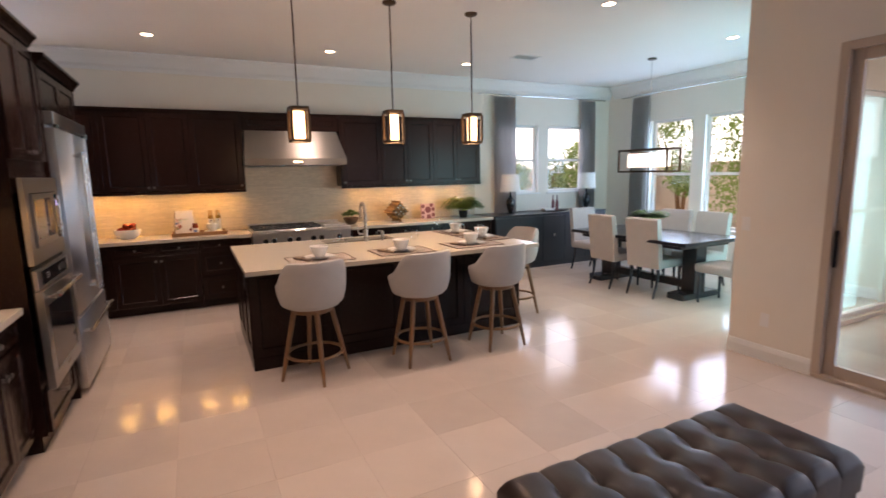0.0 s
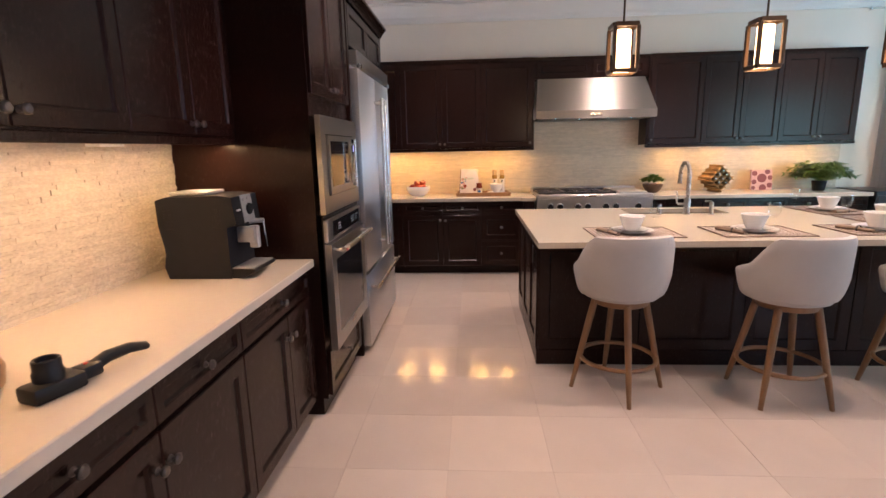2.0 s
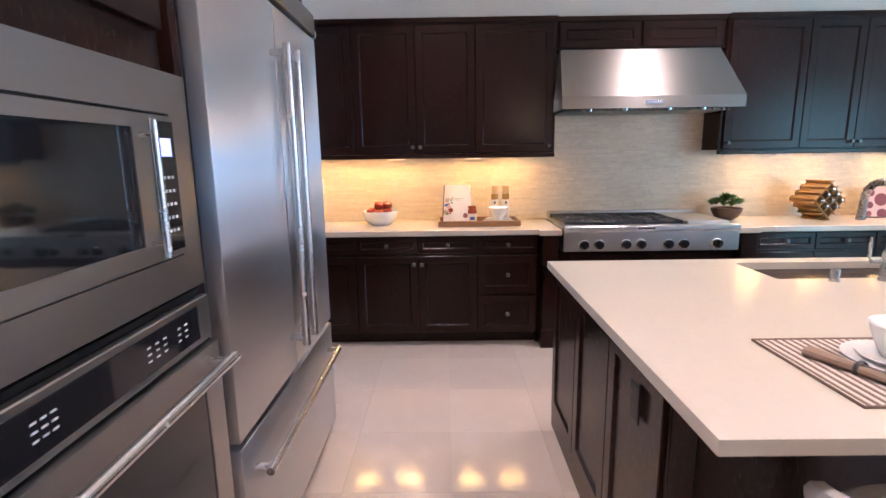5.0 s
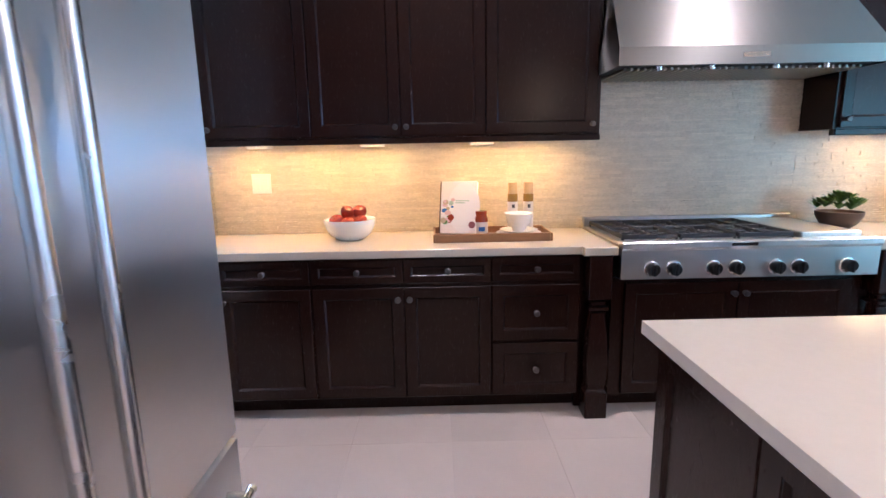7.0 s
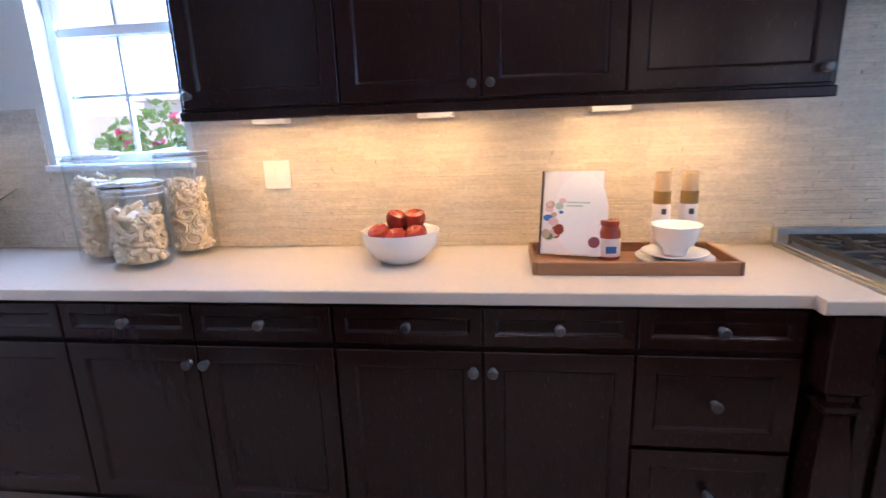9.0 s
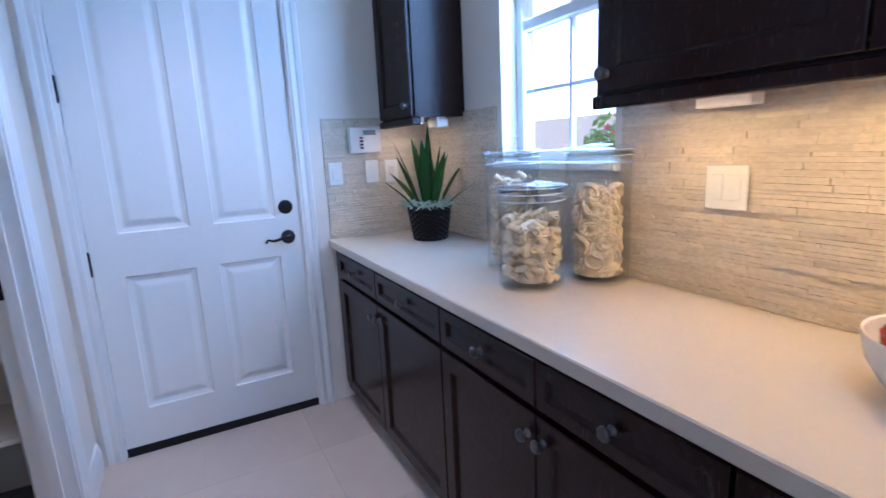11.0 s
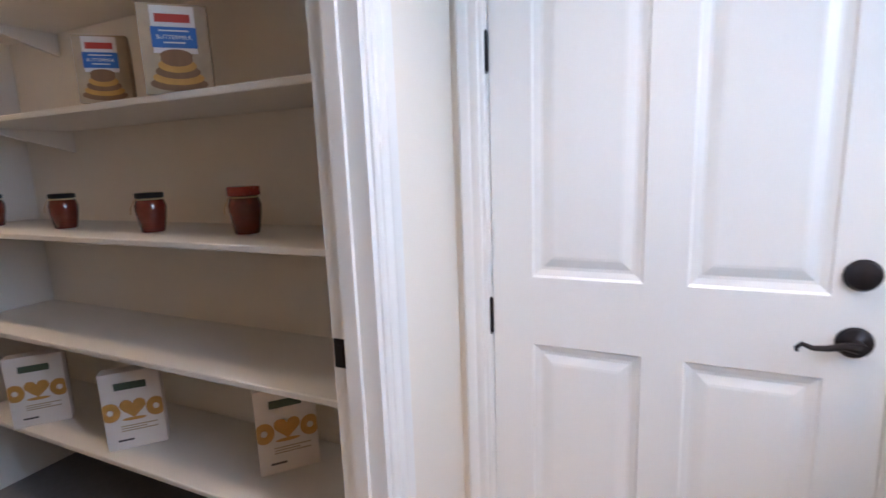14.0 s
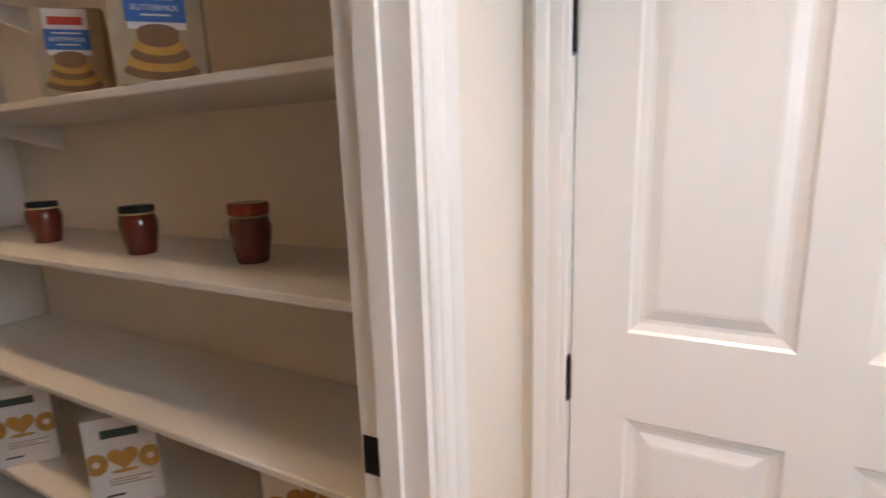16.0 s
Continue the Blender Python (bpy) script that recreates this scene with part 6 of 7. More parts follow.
for x in (5.14, 6.84):
    t = thing("table_lamp", (x, 7.42, 0.9255), "table lamp with white drum shade and glass base", "table lamp", "lamps on the sideboard")
    part("base", lathe(bmesh.new(), [(0, 0), (0.07, 0), (0.07, 0.015), (0.04, 0.02), (0.05, 0.06), (0.075, 0.14), (0.07, 0.22), (0.03, 0.28), (0.015, 0.3), (0.012, 0.40), (0, 0.40)], 28), M_BLACKGLASS, t, "dark glossy lamp base")
    part("shade", lathe(bmesh.new(), [(0.163, 0.38), (0.168, 0.38), (0.148, 0.665), (0.143, 0.665)], 36), M_SHADEL, t, "white fabric drum shade")
    part("spider", box(-0.147, 0.147, -0.003, 0.003, 0.638, 0.644), M_BLACK, t)
solo("sideboard_tray", lathe(bmesh.new(), [(0, 0), (0.16, 0), (0.19, 0.02), (0.185, 0.022), (0.155, 0.006), (0, 0.006)], 36, sx=1.5), M_BLACK, "dark oval tray on the sideboard", "tray", (6.06, 7.38, 0.9255))
for dx, hh in ((-0.03, 0.27), (0.06, 0.27)):
    solo("slim_bottle", lathe(bmesh.new(), [(0, 0), (0.026, 0), (0.028, 0.004), (0.028, hh * 0.55), (0.02, hh * 0.66), (0.011, hh * 0.74), (0.010, hh - 0.02), (0.013, hh - 0.018), (0.013, hh), (0, hh)], 20), M_PLUM, "slim dark plum bottle standing on the oval tray", "bottle", (6.06 + dx, 7.38, 0.932), "bottles on the sideboard")
solo("white_books", box(-0.1, 0.1, -0.07, 0.07, 0, 0.05, 0.004), M_PAPER, "white book stack lying on the tray", "books", (5.90, 7.37, 0.9325))

t = thing("dining_table", (5.91, 5.13, 0), "black-stained wooden trestle dining table", "dining table")
part("tabletop", box(-0.55, 0.55, -0.98, 0.98, 0.715, 0.76, 0.005), M_TABLE, t)
part("apron", box(-0.45, 0.45, -0.85, 0.85, 0.66, 0.714, 0.004), M_TABLE, t)
for s in (-1, 1):
    bm = box(-0.10, 0.10, s * 0.70 - 0.10, s * 0.70 + 0.10, 0.08, 0.659, 0.006)
    bx(bm, -0.33, 0.33, s * 0.70 - 0.12, s * 0.70 + 0.12, 0.0, 0.08, 0.006)
    part("pedestal", bm, M_TABLE, t)
part("stretcher", box(-0.05, 0.05, -0.6, 0.6, 0.1, 0.2, 0.004), M_TABLE, t)


def dining_chair(m, label="cream upholstered parsons dining chair with dark legs"):
    t = thing("dining_chair", m, label, "chair", "chairs round the dining table")
    part("seat", box(-0.24, 0.24, -0.24, 0.26, 0.38, 0.49, 0.03, 3), M_FABRIC, t)
    bm = bmesh.new()
    prism(bm, [(-0.20, 0.38), (-0.27, 0.38), (-0.29, 0.6), (-0.34, 1.0), (-0.325, 1.02), (-0.28, 1.02), (-0.265, 1.0), (-0.21, 0.6)], -0.24, 0.24)
    bmesh.ops.bevel(bm, geom=[e for e in bm.edges if e.is_manifold and e.calc_face_angle() > 0.5], offset=0.02, segments=3, affect="EDGES")
    part("backrest", bm, M_FABRIC, t)
    for sx in (-1, 1):
        part("leg", tube(bmesh.new(), [(sx * 0.2, 0.21, 0.0), (sx * 0.2, 0.21, 0.385)], [0.014, 0.022], 8), M_TABLE, t)
        part("leg", tube(bmesh.new(), [(sx * 0.2, -0.31, 0.0), (sx * 0.2, -0.24, 0.2), (sx * 0.2, -0.22, 0.385)], [0.014, 0.018, 0.022], 8), M_TABLE, t)
    return t


c0 = dining_chair(pose(5.66, 4.80, 0, 0, 0, -86))
for m in (pose(5.64, 5.46, 0, 0, 0, -93), pose(6.48, 4.80, 0, 0, 0, 90), pose(6.52, 5.42, 0, 0, 0, 92), pose(5.92, 4.00, 0), pose(6.06, 6.36, 0, 0, 0, 180)):
    copy_thing(c0, m)
leafy("table_plant", pose(5.95, 5.17, 0.7602), "green leafy plant in a dark bowl on the table", 0.11, 30, 0.25, 0.24, 8, 0.3, 0.07)

t = thing("linear_chandelier", (6.20, 5.47, 0), "dark rectangular frame chandelier with glowing crystal core", "chandelier")
part("canopy", lathe(bmesh.new(), [(0, CEIL), (0.06, CEIL), (0.06, CEIL - 0.02), (0, CEIL - 0.02)], 24), M_PENDF, t)
part("rod", tube(bmesh.new(), [(0, 0, 1.92), (0, 0, CEIL - 0.015)], 0.007, 8), M_CHROME, t)
bm = bmesh.new()
for z in (1.60, 1.91):
    for sx in (-1, 1):
        bx(bm, sx * 0.13 - 0.012, sx * 0.13 + 0.012, -0.43, 0.43, z - 0.012, z + 0.012)
    for sy in (-1, 1):
        bx(bm, -0.118, 0.118, sy * 0.43 - 0.012, sy * 0.43 + 0.012, z - 0.012, z + 0.012)
for sx in (-1, 1):
    for sy in (-1, 1):
        bx(bm, sx * 0.13 - 0.012, sx * 0.13 + 0.012, sy * 0.43 - 0.012, sy * 0.43 + 0.012, 1.6, 1.91)
bx(bm, -0.12, 0.12, -0.012, 0.012, 1.90, 1.92)
part("frame", bm, M_PENDF, t)
part("crystal_core", box(-0.07, 0.07, -0.33, 0.33, 1.66, 1.86, 0.02, 2), glow("lit_crystal", (1.0, 0.86, 0.72), 2.6), t, "glowing crystal core")

def curtain(x0, x1, face, along, seed, z0=0.02, z1=2.90):
    rnd = random.Random(seed)
    bm = bmesh.new()
    n = 72
    cols = []
    for i in range(n + 1):
        u = x0 + (x1 - x0) * i / n
        w = 0.045 * math.sin(i * 2 * math.pi / 9 + rnd.uniform(-0.2, 0.2))
        col = []
        for z, k in ((z1, 0.6), (2.2, 0.85), (1.4, 1.0), (0.7, 1.05), (z0, 1.1)):
            d = face - 0.085 + w * k
            col.append(bm.verts.new((u, d, z) if along == "x" else (d, u, z)))
        cols.append(col)
    for a, b in zip(cols, cols[1:]):
        for k in range(4):
            bm.faces.new((a[k], a[k + 1], b[k + 1], b[k]))
    bmesh.ops.solidify(bm, geom=bm.faces[:], thickness=0.002)
    return solo("curtain", bm, M_CURT, "grey sheer curtain panel hanging in folds", "curtain", group="dining curtains")


curtain(4.97, 5.39, 7.72, "x", 1, 0.93)
curtain(6.88, 7.21, 7.72, "x", 2)
curtain(6.70, 7.05, 7.65, "y", 3)
curtain(4.45, 4.85, 7.65, "y", 4)
for nm, pts in (("x", [(4.66, 7.62, 2.93), (7.42, 7.62, 2.93)]), ("y", [(7.55, 4.2, 2.93), (7.55, 7.28, 2.93)])):
    t = thing("curtain_rod", (0, 0, 0), "slim brushed metal curtain rod", "curtain rod", "dining curtains")
    part("rod", tube(bmesh.new(), pts, 0.011, 10), M_CHROME, t)
    for p in pts:
        part("finial", lathe(bmesh.new(), [(0, -0.018), (0.014, -0.012), (0.02, 0), (0.014, 0.012), (0, 0.018)], 12, at=p), M_CHROME, t)
        q = Vector(p) + (Vector((0.06 if p is pts[0] else -0.06, 0.1, 0)) if nm == "x" else Vector((0.1, 0.06 if p is pts[0] else -0.06, 0)))
        r_ = Vector((q.x, p[1], p[2])) if nm == "x" else Vector((p[0], q.y, p[2]))
        part("bracket", tube(bmesh.new(), [r_, q], 0.007, 8), M_CHROME, t)

t = thing("ceiling_vent", (4.46, 6.07, CEIL), "white slotted ceiling air vent", "air vent")
bm = bmesh.new()
for a in ((-0.19, 0.19, -0.11, -0.09), (-0.19, 0.19, 0.09, 0.11), (-0.19, -0.17, -0.09, 0.09), (0.17, 0.19, -0.09, 0.09)):
    bx(bm, *a, -0.008, 0.0)
part("frame", bm, M_TRIM, t)
part("backing", box(-0.17, 0.17, -0.09, 0.09, -0.002, 0.0), M_INK, t)
for i in range(7):
    part("slat", box(-0.17, 0.17, -0.006, 0.006, -0.001, 0.001), M_TRIM, t, at=(0, -0.075 + i * 0.025, -0.006, 35, 0, 0))

# ---------------------------------------------------------------- ottoman
t = thing("ottoman_bench", (1.945, 1.495, 0), "button-tufted dark brown leather ottoman bench", "ottoman")
OW, OD, OZ = 1.42, 0.58, 0.475
nx, ny = 224, 72
bm = bmesh.new()
grid = []
cx, cy = OW / 8, OD / 3
for j in range(ny + 1):
    row = []
    for i in range(nx + 1):
        x, y = -OW / 2 + OW * i / nx, -OD / 2 + OD * j / ny
        fx = (x + OW / 2) / cx
        fy = (y + OD / 2) / cy
        d = 1e9
        for b in range(1, 3):
            for a in range(1, 8):
                d = min(d, math.hypot((fx - a) * cx, (fy - b) * cy))
        sx = abs(((fx + 0.5) % 1) - 0.5) * cx
        z = OZ - 0.026 * math.exp(-(d / 0.042) ** 1.5) - 0.014 * math.exp(-(d / 0.014) ** 2) - 0.007 * math.exp(-(sx / 0.0065) ** 2) - 0.008 * math.exp(-(sx / 0.035) ** 2)
        e = min(x + OW / 2, OW / 2 - x, y + OD / 2, OD / 2 - y)
        z -= 0.05 * max(0, 1 - e / 0.05) ** 2
        row.append(bm.verts.new((x, y, z)))
    grid.append(row)
for j in range(ny):
    for i in range(nx):
        bm.faces.new((grid[j][i], grid[j][i + 1], grid[j + 1][i + 1], grid[j + 1][i]))
rim = [grid[0][i] for i in range(nx)] + [grid[j][nx] for j in range(ny)] + [grid[ny][i] for i in range(nx, 0, -1)] + [grid[j][0] for j in range(ny, 0, -1)]
low = [bm.verts.new((v.co.x * 0.995, v.co.y * 0.99, 0.30)) for v in rim]
for i in range(len(rim)):
    k = (i + 1) % len(rim)
    bm.faces.new((rim[i], rim[k], low[k], low[i]))
bm.faces.new(low)
part("cushion", bm, M_LEATHER, t)
part("base", box(-OW / 2 + 0.01, OW / 2 - 0.01, -OD / 2 + 0.01, OD / 2 - 0.01, 0.13, 0.299, 0.01), M_LEATHER, t)
for a in range(1, 8):
    for b in range(1, 3):
        part("button", lathe(bmesh.new(), [(0, 0.006), (0.008, 0.004), (0.011, 0), (0, -0.002)], 12, at=(-OW / 2 + a * cx, -OD / 2 + b * cy, OZ - 0.053)), M_LEATHER, t)
for sx in (-1, 1):
    for sy in (-1, 1):
        part("leg", tube(bmesh.new(), [(sx * (OW / 2 - 0.07), sy * (OD / 2 - 0.07), 0), (sx * (OW / 2 - 0.07), sy * (OD / 2 - 0.07), 0.131)], [0.02, 0.03], 10), M_TABLE, t)

# ---------------------------------------------------------------- pantry goods
def cereal_box(x, y, z, rz):
    t = thing("cereal_box", (x, y, z, 0, 0, rz), "white cereal box with golden heart and ring pictures", "cereal box", "cereal boxes in the pantry")
    part("carton", box(-0.095, 0.095, -0.03, 0.03, 0, 0.29, 0.001), M_PAPER, t)
    bm = bmesh.new()
    vs = []
    for i in range(28):
        a = i * 2 * math.pi / 28
        vs.append(bm.verts.new((0.0026 * 16 * math.sin(a) ** 3, -0.0308, 0.155 + 0.0026 * (13 * math.cos(a) - 5 * math.cos(2 * a) - 2 * math.cos(3 * a) - math.cos(4 * a)))))
    bm.faces.new(vs)
    part("heart_picture", bm, M_GOLD, t)
    for cx in (-0.072, 0.072):
        bm = bmesh.new()
        o_, i_ = [], []
        for k in range(20):
            a = k * math.pi / 10
            o_.append(bm.verts.new((max(-0.0945, min(0.0945, cx + 0.032 * math.cos(a))), -0.0308, 0.145 + 0.036 * math.sin(a))))
            i_.append(bm.verts.new((max(-0.0945, min(0.0945, cx + 0.010 * math.cos(a))), -0.0308, 0.145 + 0.011 * math.sin(a))))
        for k in range(20):
            bm.faces.new((o_[k], o_[(k + 1) % 20], i_[(k + 1) % 20], i_[k]))
        part("ring_picture", bm, M_GOLD, t)
    part("maker_mark", box(-0.05, 0.05, -0.0308, -0.03, 0.225, 0.252, 0.0), mat_green_ink, t)
    part("shadow_picture", disc(bmesh.new(), 0.035, 0.0, 0.112, -0.0306, 18, 1.1, 0.18), M_GOLD, t)
    part("printed_text", bars(bmesh.new(), -0.045, 0.07, 0.085, 0.004, -0.03, 3, 0.009), M_TANP, t)
    part("small_print", bars(bmesh.new(), -0.06, -0.01, 0.03, 0.007, -0.03, 1), M_INK, t)


mat_green_ink = mat("dark_green_ink", (0.05, 0.075, 0.05), 0.6)
cereal_box(-2.517, 4.222, 0.4005, 140)
cereal_box(-2.555, 4.759, 0.4005, 137)
cereal_box(-2.651, 5.387, 0.4005, 138)


def mix_pouch(x, y, z, rz, s):
    t = thing("pancake_mix_bag", (x, y, z, 0, 0, rz), "pancake mix bag with blue label and pancake picture", "food bag", "pancake mix bags in the pantry")
    bm = bmesh.new()
    prism(bm, [(-0.035, 0.0), (0.035, 0.0), (0.03, 0.2), (0.012, 0.262), (-0.03, 0.262)], -0.095, 0.095)
    bmesh.ops.bevel(bm, geom=[e for e in bm.edges if e.is_manifold and e.calc_face_angle() > 0.5], offset=0.008, segments=2, affect="EDGES")
    bmesh.ops.scale(bm, verts=bm.verts, vec=(s, s, s))
    part("bag", bm, M_TANP, t)
    sl = lambda v: s * v
    f = -0.0362 * s
    part("white_panel", box(sl(-0.06), sl(0.06), f - 0.0006, f + 0.004, sl(0.12), sl(0.255)), M_PAPER, t)
    part("blue_panel", box(sl(-0.062), sl(0.062), f - 0.0014, f - 0.0006, sl(0.135), sl(0.195)), M_BLUEP, t)
    part("maker_mark", box(sl(-0.048), sl(0.048), f - 0.0014, f - 0.0006, sl(0.208), sl(0.232)), M_REDP, t)
    cu = bpy.data.curves.new("flavour_word", "FONT")
    cu.body, cu.size, cu.align_x, cu.align_y, cu.extrude = "BUTTERMILK", sl(0.017), "CENTER", "CENTER", 0.0002
    cu.materials.append(M_PAPER)
    o = new("flavour_word", cu)
    o.parent = t
    o.matrix_basis = pose(0, f - 0.0018, sl(0.165), 90, 0, 0)
    part("printed_text", bars(bmesh.new(), sl(-0.03), sl(0.03), sl(0.148), sl(0.004), f - 0.0014, 1), M_PAPER, t)
    part("printed_text", bars(bmesh.new(), sl(-0.04), sl(0.04), sl(0.182), sl(0.004), f - 0.0014, 1), M_PAPER, t)
    for k in range(5):
        part("pancake_picture", disc(bmesh.new(), sl(0.082), 0, sl(0.03 + k * 0.018), f - 0.0008 - k * 0.0003, 22, 0.98 - k * 0.11, 0.26), (M_OAK, M_GOLD)[k % 2], t)
    part("topping_picture", disc(bmesh.new(), sl(0.045), 0, sl(0.112), f - 0.0026, 16, 1.0, 0.42), M_OAK, t)


mix_pouch(-2.485, 4.985, 1.5905, 132, 0.72)
mix_pouch(-2.505, 5.275, 1.5905, 134, 0.88)


def preserve_jar(x, y, z, open_top, s=1.0):
    t = thing("preserve_jar", (x, y, z), "dark red preserve jar tied with raffia", "jar", "preserve jars in the pantry")
    P = [(0, 0), (0.034, 0), (0.037, 0.006), (0.046, 0.06), (0.048, 0.085), (0.042, 0.105), (0.036, 0.112)]
    part("jar_body", lathe(bmesh.new(), [(r * s, h * s) for r, h in P], 26), M_JAM, t)
    if open_top:
        part("lid", lathe(bmesh.new(), [(0.037 * s, 0.112 * s), (0.046 * s, 0.114 * s), (0.047 * s, 0.134 * s), (0.044 * s, 0.14 * s), (0, 0.14 * s)], 26), M_APPLE, t, "orange red lid")
    else:
        part("lid", lathe(bmesh.new(), [(0.036 * s, 0.112 * s), (0.043 * s, 0.113 * s), (0.043 * s, 0.126 * s), (0.04 * s, 0.129 * s), (0, 0.129 * s)], 26), M_BLACK, t, "black lid")
    bm = tube(bmesh.new(), [(0.041 * s * math.cos(a * 0.3142), 0.041 * s * math.sin(a * 0.3142), 0.109 * s) for a in range(20)], 0.0025, 5, closed=True)
    tube(bm, [(0.03 * s, -0.03 * s, 0.109 * s), (0.045 * s, -0.035 * s, 0.08 * s), (0.047 * s, -0.034 * s, 0.06 * s)], 0.002, 5)
    part("raffia_tie", bm, M_ROPE, t, "pale raffia tie")


preserve_jar(-2.585, 3.958, 1.1905, False)
preserve_jar(-2.60, 4.44, 1.1905, False)
preserve_jar(-2.59, 4.95, 1.1905, False)
preserve_jar(-2.62, 5.34, 1.1905, True, 1.02)
for x in (-1.605, -1.758, -1.94):
    t = thing("syrup_bottle", (x, 1.43, 0.7505), "dark syrup bottle with a pale label", "bottle", "syrup bottles in the pantry")
    part("bottle", lathe(bmesh.new(), [(0, 0), (0.062, 0), (0.066, 0.01), (0.066, 0.11), (0.04, 0.17), (0.022, 0.19), (0.02, 0.215), (0, 0.215)], 20, sy=0.6), M_BOTTLE, t)
    part("cap", lathe(bmesh.new(), [(0.022, 0.2), (0.024, 0.201), (0.024, 0.24), (0, 0.242)], 16), M_TRIM, t, "white cap")
    part("label_patch", box(-0.045, 0.045, 0.039, 0.0425, 0.02, 0.10, 0.001), M_PALEGR, t, "pale label")
for x in (-1.565, -1.737, -2.0):
    t = thing("spread_jar", (x, 1.43, 1.5805), "squat amber jar with dark lid", "jar", "squat jars in the pantry")
    part("jar_body", box(-0.07, 0.07, -0.05, 0.05, 0, 0.11, 0.015, 2), M_TANP, t)
    part("lid", box(-0.072, 0.072, -0.052, 0.052, 0.11, 0.145, 0.01, 2), M_BLACK, t, "dark lid")
for y, z, n in ((2.05, 1.5805, 2), (2.55, 0.7505, 1)):
    for k in range(n):
        t = thing("dark_tin", (-2.56, y + k * 0.22, z), "dark food tin with a pale label band", "tin", "dark tins in the pantry")
        part("can", lathe(bmesh.new(), [(0, 0), (0.075, 0), (0.077, 0.004), (0.077, 0.2), (0.075, 0.204), (0, 0.204)], 24), M_GREYP, t)
        part("label_band", lathe(bmesh.new(), [(0.0775, 0.02), (0.078, 0.021), (0.078, 0.07), (0.0775, 0.071)], 24), M_TANP, t)

# ---------------------------------------------------------------- splashback strips
def strips(name, along, a0, a1, z0, z1, face, sgn, skip=(), seed=1, pick=None):
    """Stacked split-stone strips on a wall face, in courses of uneven lengths and depths."""
    rnd = random.Random(seed)
    top = tagged(new(name), "cream split-travertine mosaic splashback", "splashback", "", "structure")

    def B(vs, fs, u0, u1, d, za, zb):
        k = len(vs)
        f0, f1 = face, face + sgn * d
        for f in (f0, f1):
            for u, z in ((u0, za), (u1, za), (u1, zb), (u0, zb)):
                vs.append((u, f, z) if along == "x" else (f, u, z))
        fs.extend([(k + 4, k + 5, k + 6, k + 7), (k, k + 1, k + 5, k + 4), (k + 1, k + 2, k + 6, k + 5), (k + 2, k + 3, k + 7, k + 6), (k + 3, k, k + 4, k + 7)])
    part("bed", box(*((a0, a1, min(face, face + sgn * 0.003), max(face, face + sgn * 0.003)) if along == "x" else (min(face, face + sgn * 0.003), max(face, face + sgn * 0.003), a0, a1)), z0, z1), M_STRIPBED, top, smooth=False)
    vs, fs, singles = [], [], 0
    z = z0
    while z < z1 - 0.004:
        h = min(rnd.choice((0.010, 0.012, 0.013, 0.017, 0.021)), z1 - z)
        u = a0 - rnd.uniform(0, 0.1)
        while u < a1:
            L = rnd.uniform(0.05, 0.2)
            p, q = max(u, a0), min(u + L, a1)
            u += L
            if q - p < 0.006 or any(p < s[1] and q > s[0] and z < s[3] and z + h > s[2] for s in skip):
                continue
            d = rnd.choice((0.0055, 0.0065, 0.0075, 0.0085, 0.0105))
            if pick and pick[0] < p and q < pick[1] and singles < 290:
                v2, f2 = [], []
                B(v2, f2, p + 0.0003, q - 0.0003, d, z + 0.0004, z + h - 0.0004)
                me = bpy.data.meshes.new("stone_strip")
                me.from_pydata(v2, [], f2)
                me.materials.append(M_STRIP)
                o = new("stone_strip", me)
                o.parent = top
                singles += 1
            else:
                B(vs, fs, p + 0.0003, q - 0.0003, d, z + 0.0004, z + h - 0.0004)
        z += h
    me = bpy.data.meshes.new("strip_field")
    me.from_pydata(vs, [], fs)
    me.materials.append(M_STRIP)
    o = tagged(new("strip_field", me), kind="stuff")
    o.parent = top


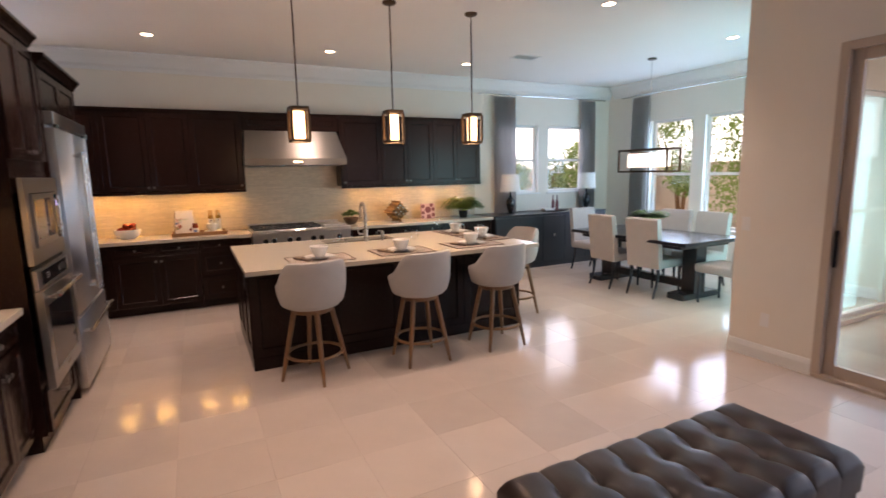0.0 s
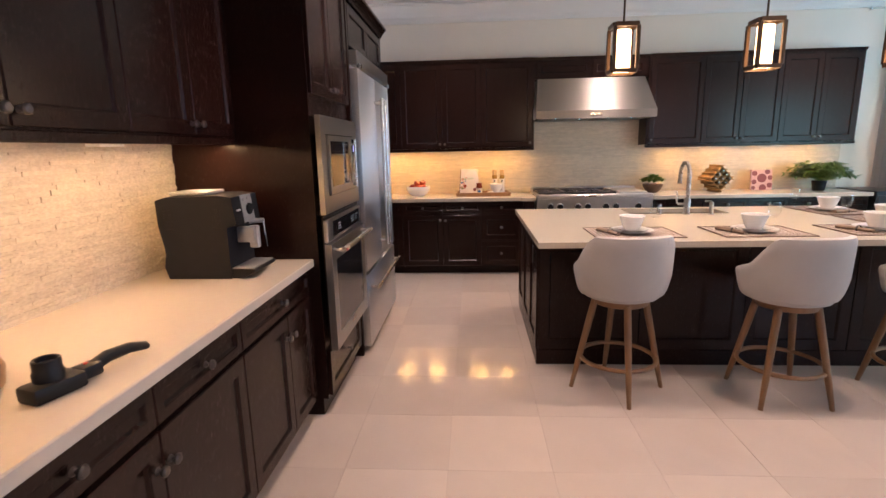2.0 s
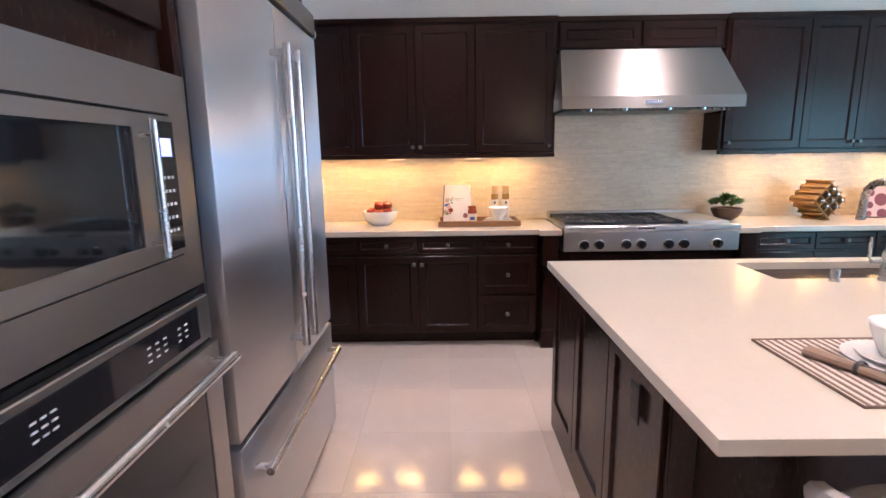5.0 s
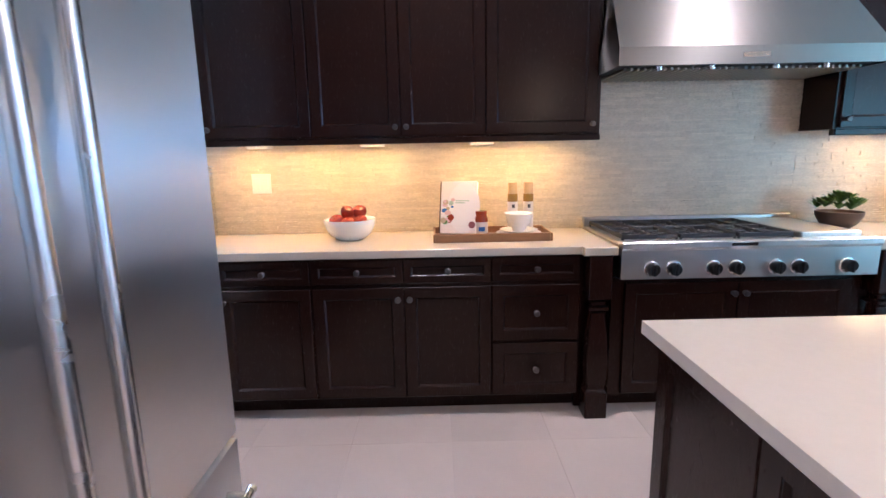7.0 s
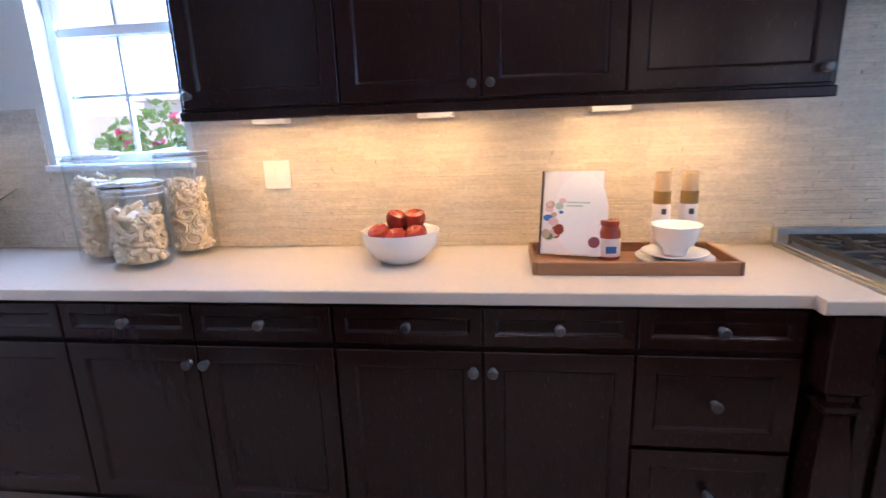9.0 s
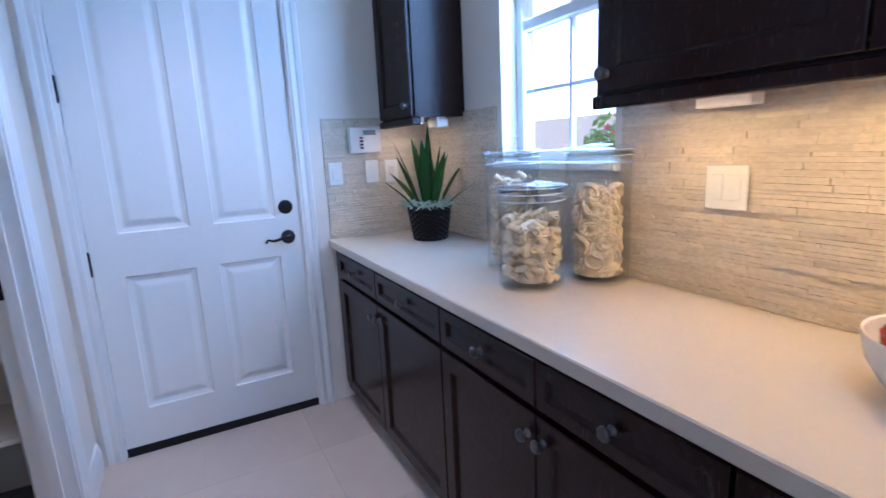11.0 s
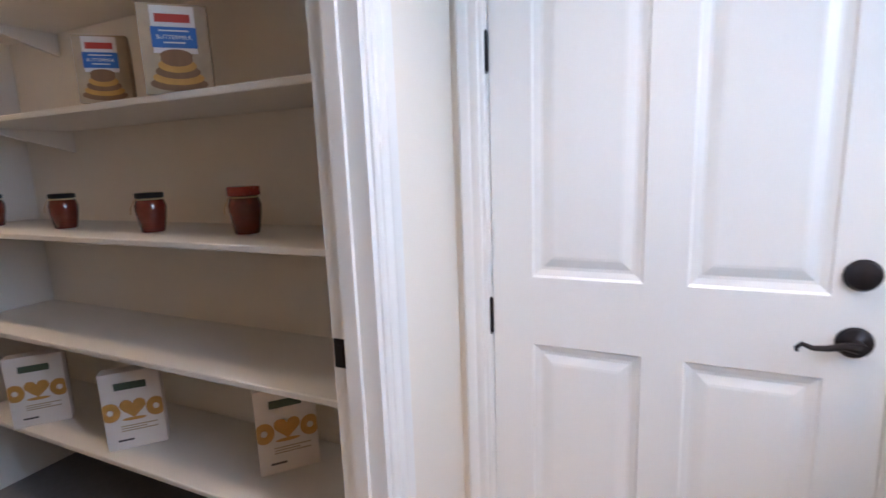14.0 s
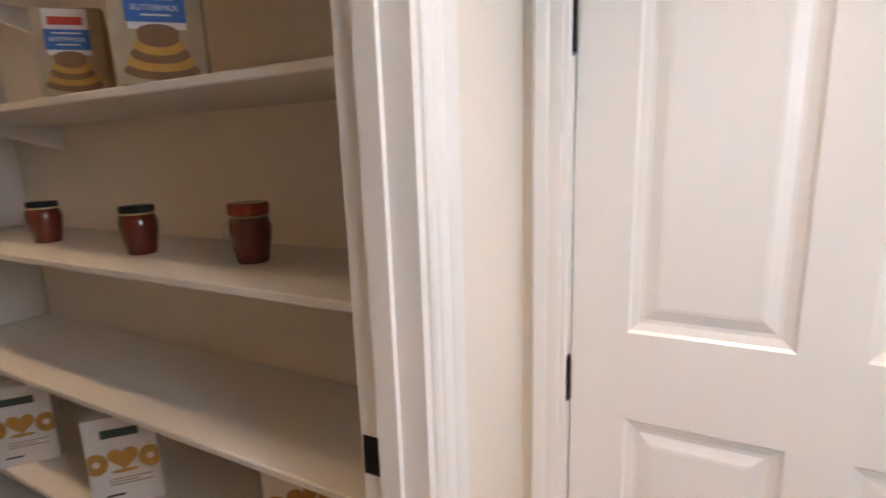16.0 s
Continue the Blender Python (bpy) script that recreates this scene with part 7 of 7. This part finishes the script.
strips("splashback_range_wall", "x", -1.414, 0.918, 0.916, 1.479, 7.718, -1, [], 3, (-1.0, -0.35))
strips("splashback_behind_range", "x", 0.918, 2.212, 0.916, 1.80, 7.718, -1, [], 11, (0.9, 2.3))
strips("splashback_right", "x", 2.212, 4.60, 0.916, 1.479, 7.718, -1, [], 12, (2.2, 3.2))
strips("splashback_under_window", "x", -2.126, -1.414, 0.916, 1.26, 7.718, -1, [], 13, (-3, 0))
strips("splashback_corner", "x", -2.803, -2.126, 0.916, 1.535, 7.718, -1, [], 14, (-3, 0))
strips("splashback_side", "y", 1.975, 3.908, 0.916, 1.556, -1.388, 1, [], 5, (2.6, 3.6))
strips("splashback_nook", "y", 7.115, 7.70, 0.916, 1.535, -2.818, 1, [], 7, (7, 8))

# ---------------------------------------------------------------- floor tiles
TS, GAP = 0.49, 0.0005
fl = tagged(new("floor"), "polished cream limestone tile floor", "floor", "", "structure")
part("grout_bed", box(-2.94, 7.83, -4.15, 7.9, -0.12, -0.0028), M_GROUT, fl, smooth=False)


def tile_mesh(w, d):
    bm = box(GAP, w - GAP, GAP, d - GAP, -0.01, 0.0, 0.0006)
    bmesh.ops.delete(bm, geom=[f for f in bm.faces if f.normal.z < -0.5], context="FACES")
    return mesh_of("tile", bm, M_TILE, False)


whole = tile_mesh(TS, TS)
vs, fs, count = [], [], 0
for i in range(-6, 16):
    for j in range(-17, 8):
        x, y = 0.06 + i * TS, 3.92 + j * TS
        if x > 7.6 or y > 7.7 or y < -4.1 or x + TS < -2.9:
            continue
        if x + TS < -1.5 and y + TS < 5.9:
            continue
        if count < 300 and -2.9 < x < 4.6 and 0.5 < y < 7.2:
            o = new("tile", whole)
            o.parent = fl
            o.matrix_basis = pose(x, y, 0)
            count += 1
        else:
            k = len(vs)
            vs.extend([(x + GAP, y + GAP, 0), (x + TS - GAP, y + GAP, 0), (x + TS - GAP, y + TS - GAP, 0), (x + GAP, y + TS - GAP, 0)])
            fs.append((k, k + 1, k + 2, k + 3))
me = bpy.data.meshes.new("tile_field")
me.from_pydata(vs, [], fs)
me.materials.append(M_TILE)
o = tagged(new("tile_field", me), kind="stuff")
o.parent = fl
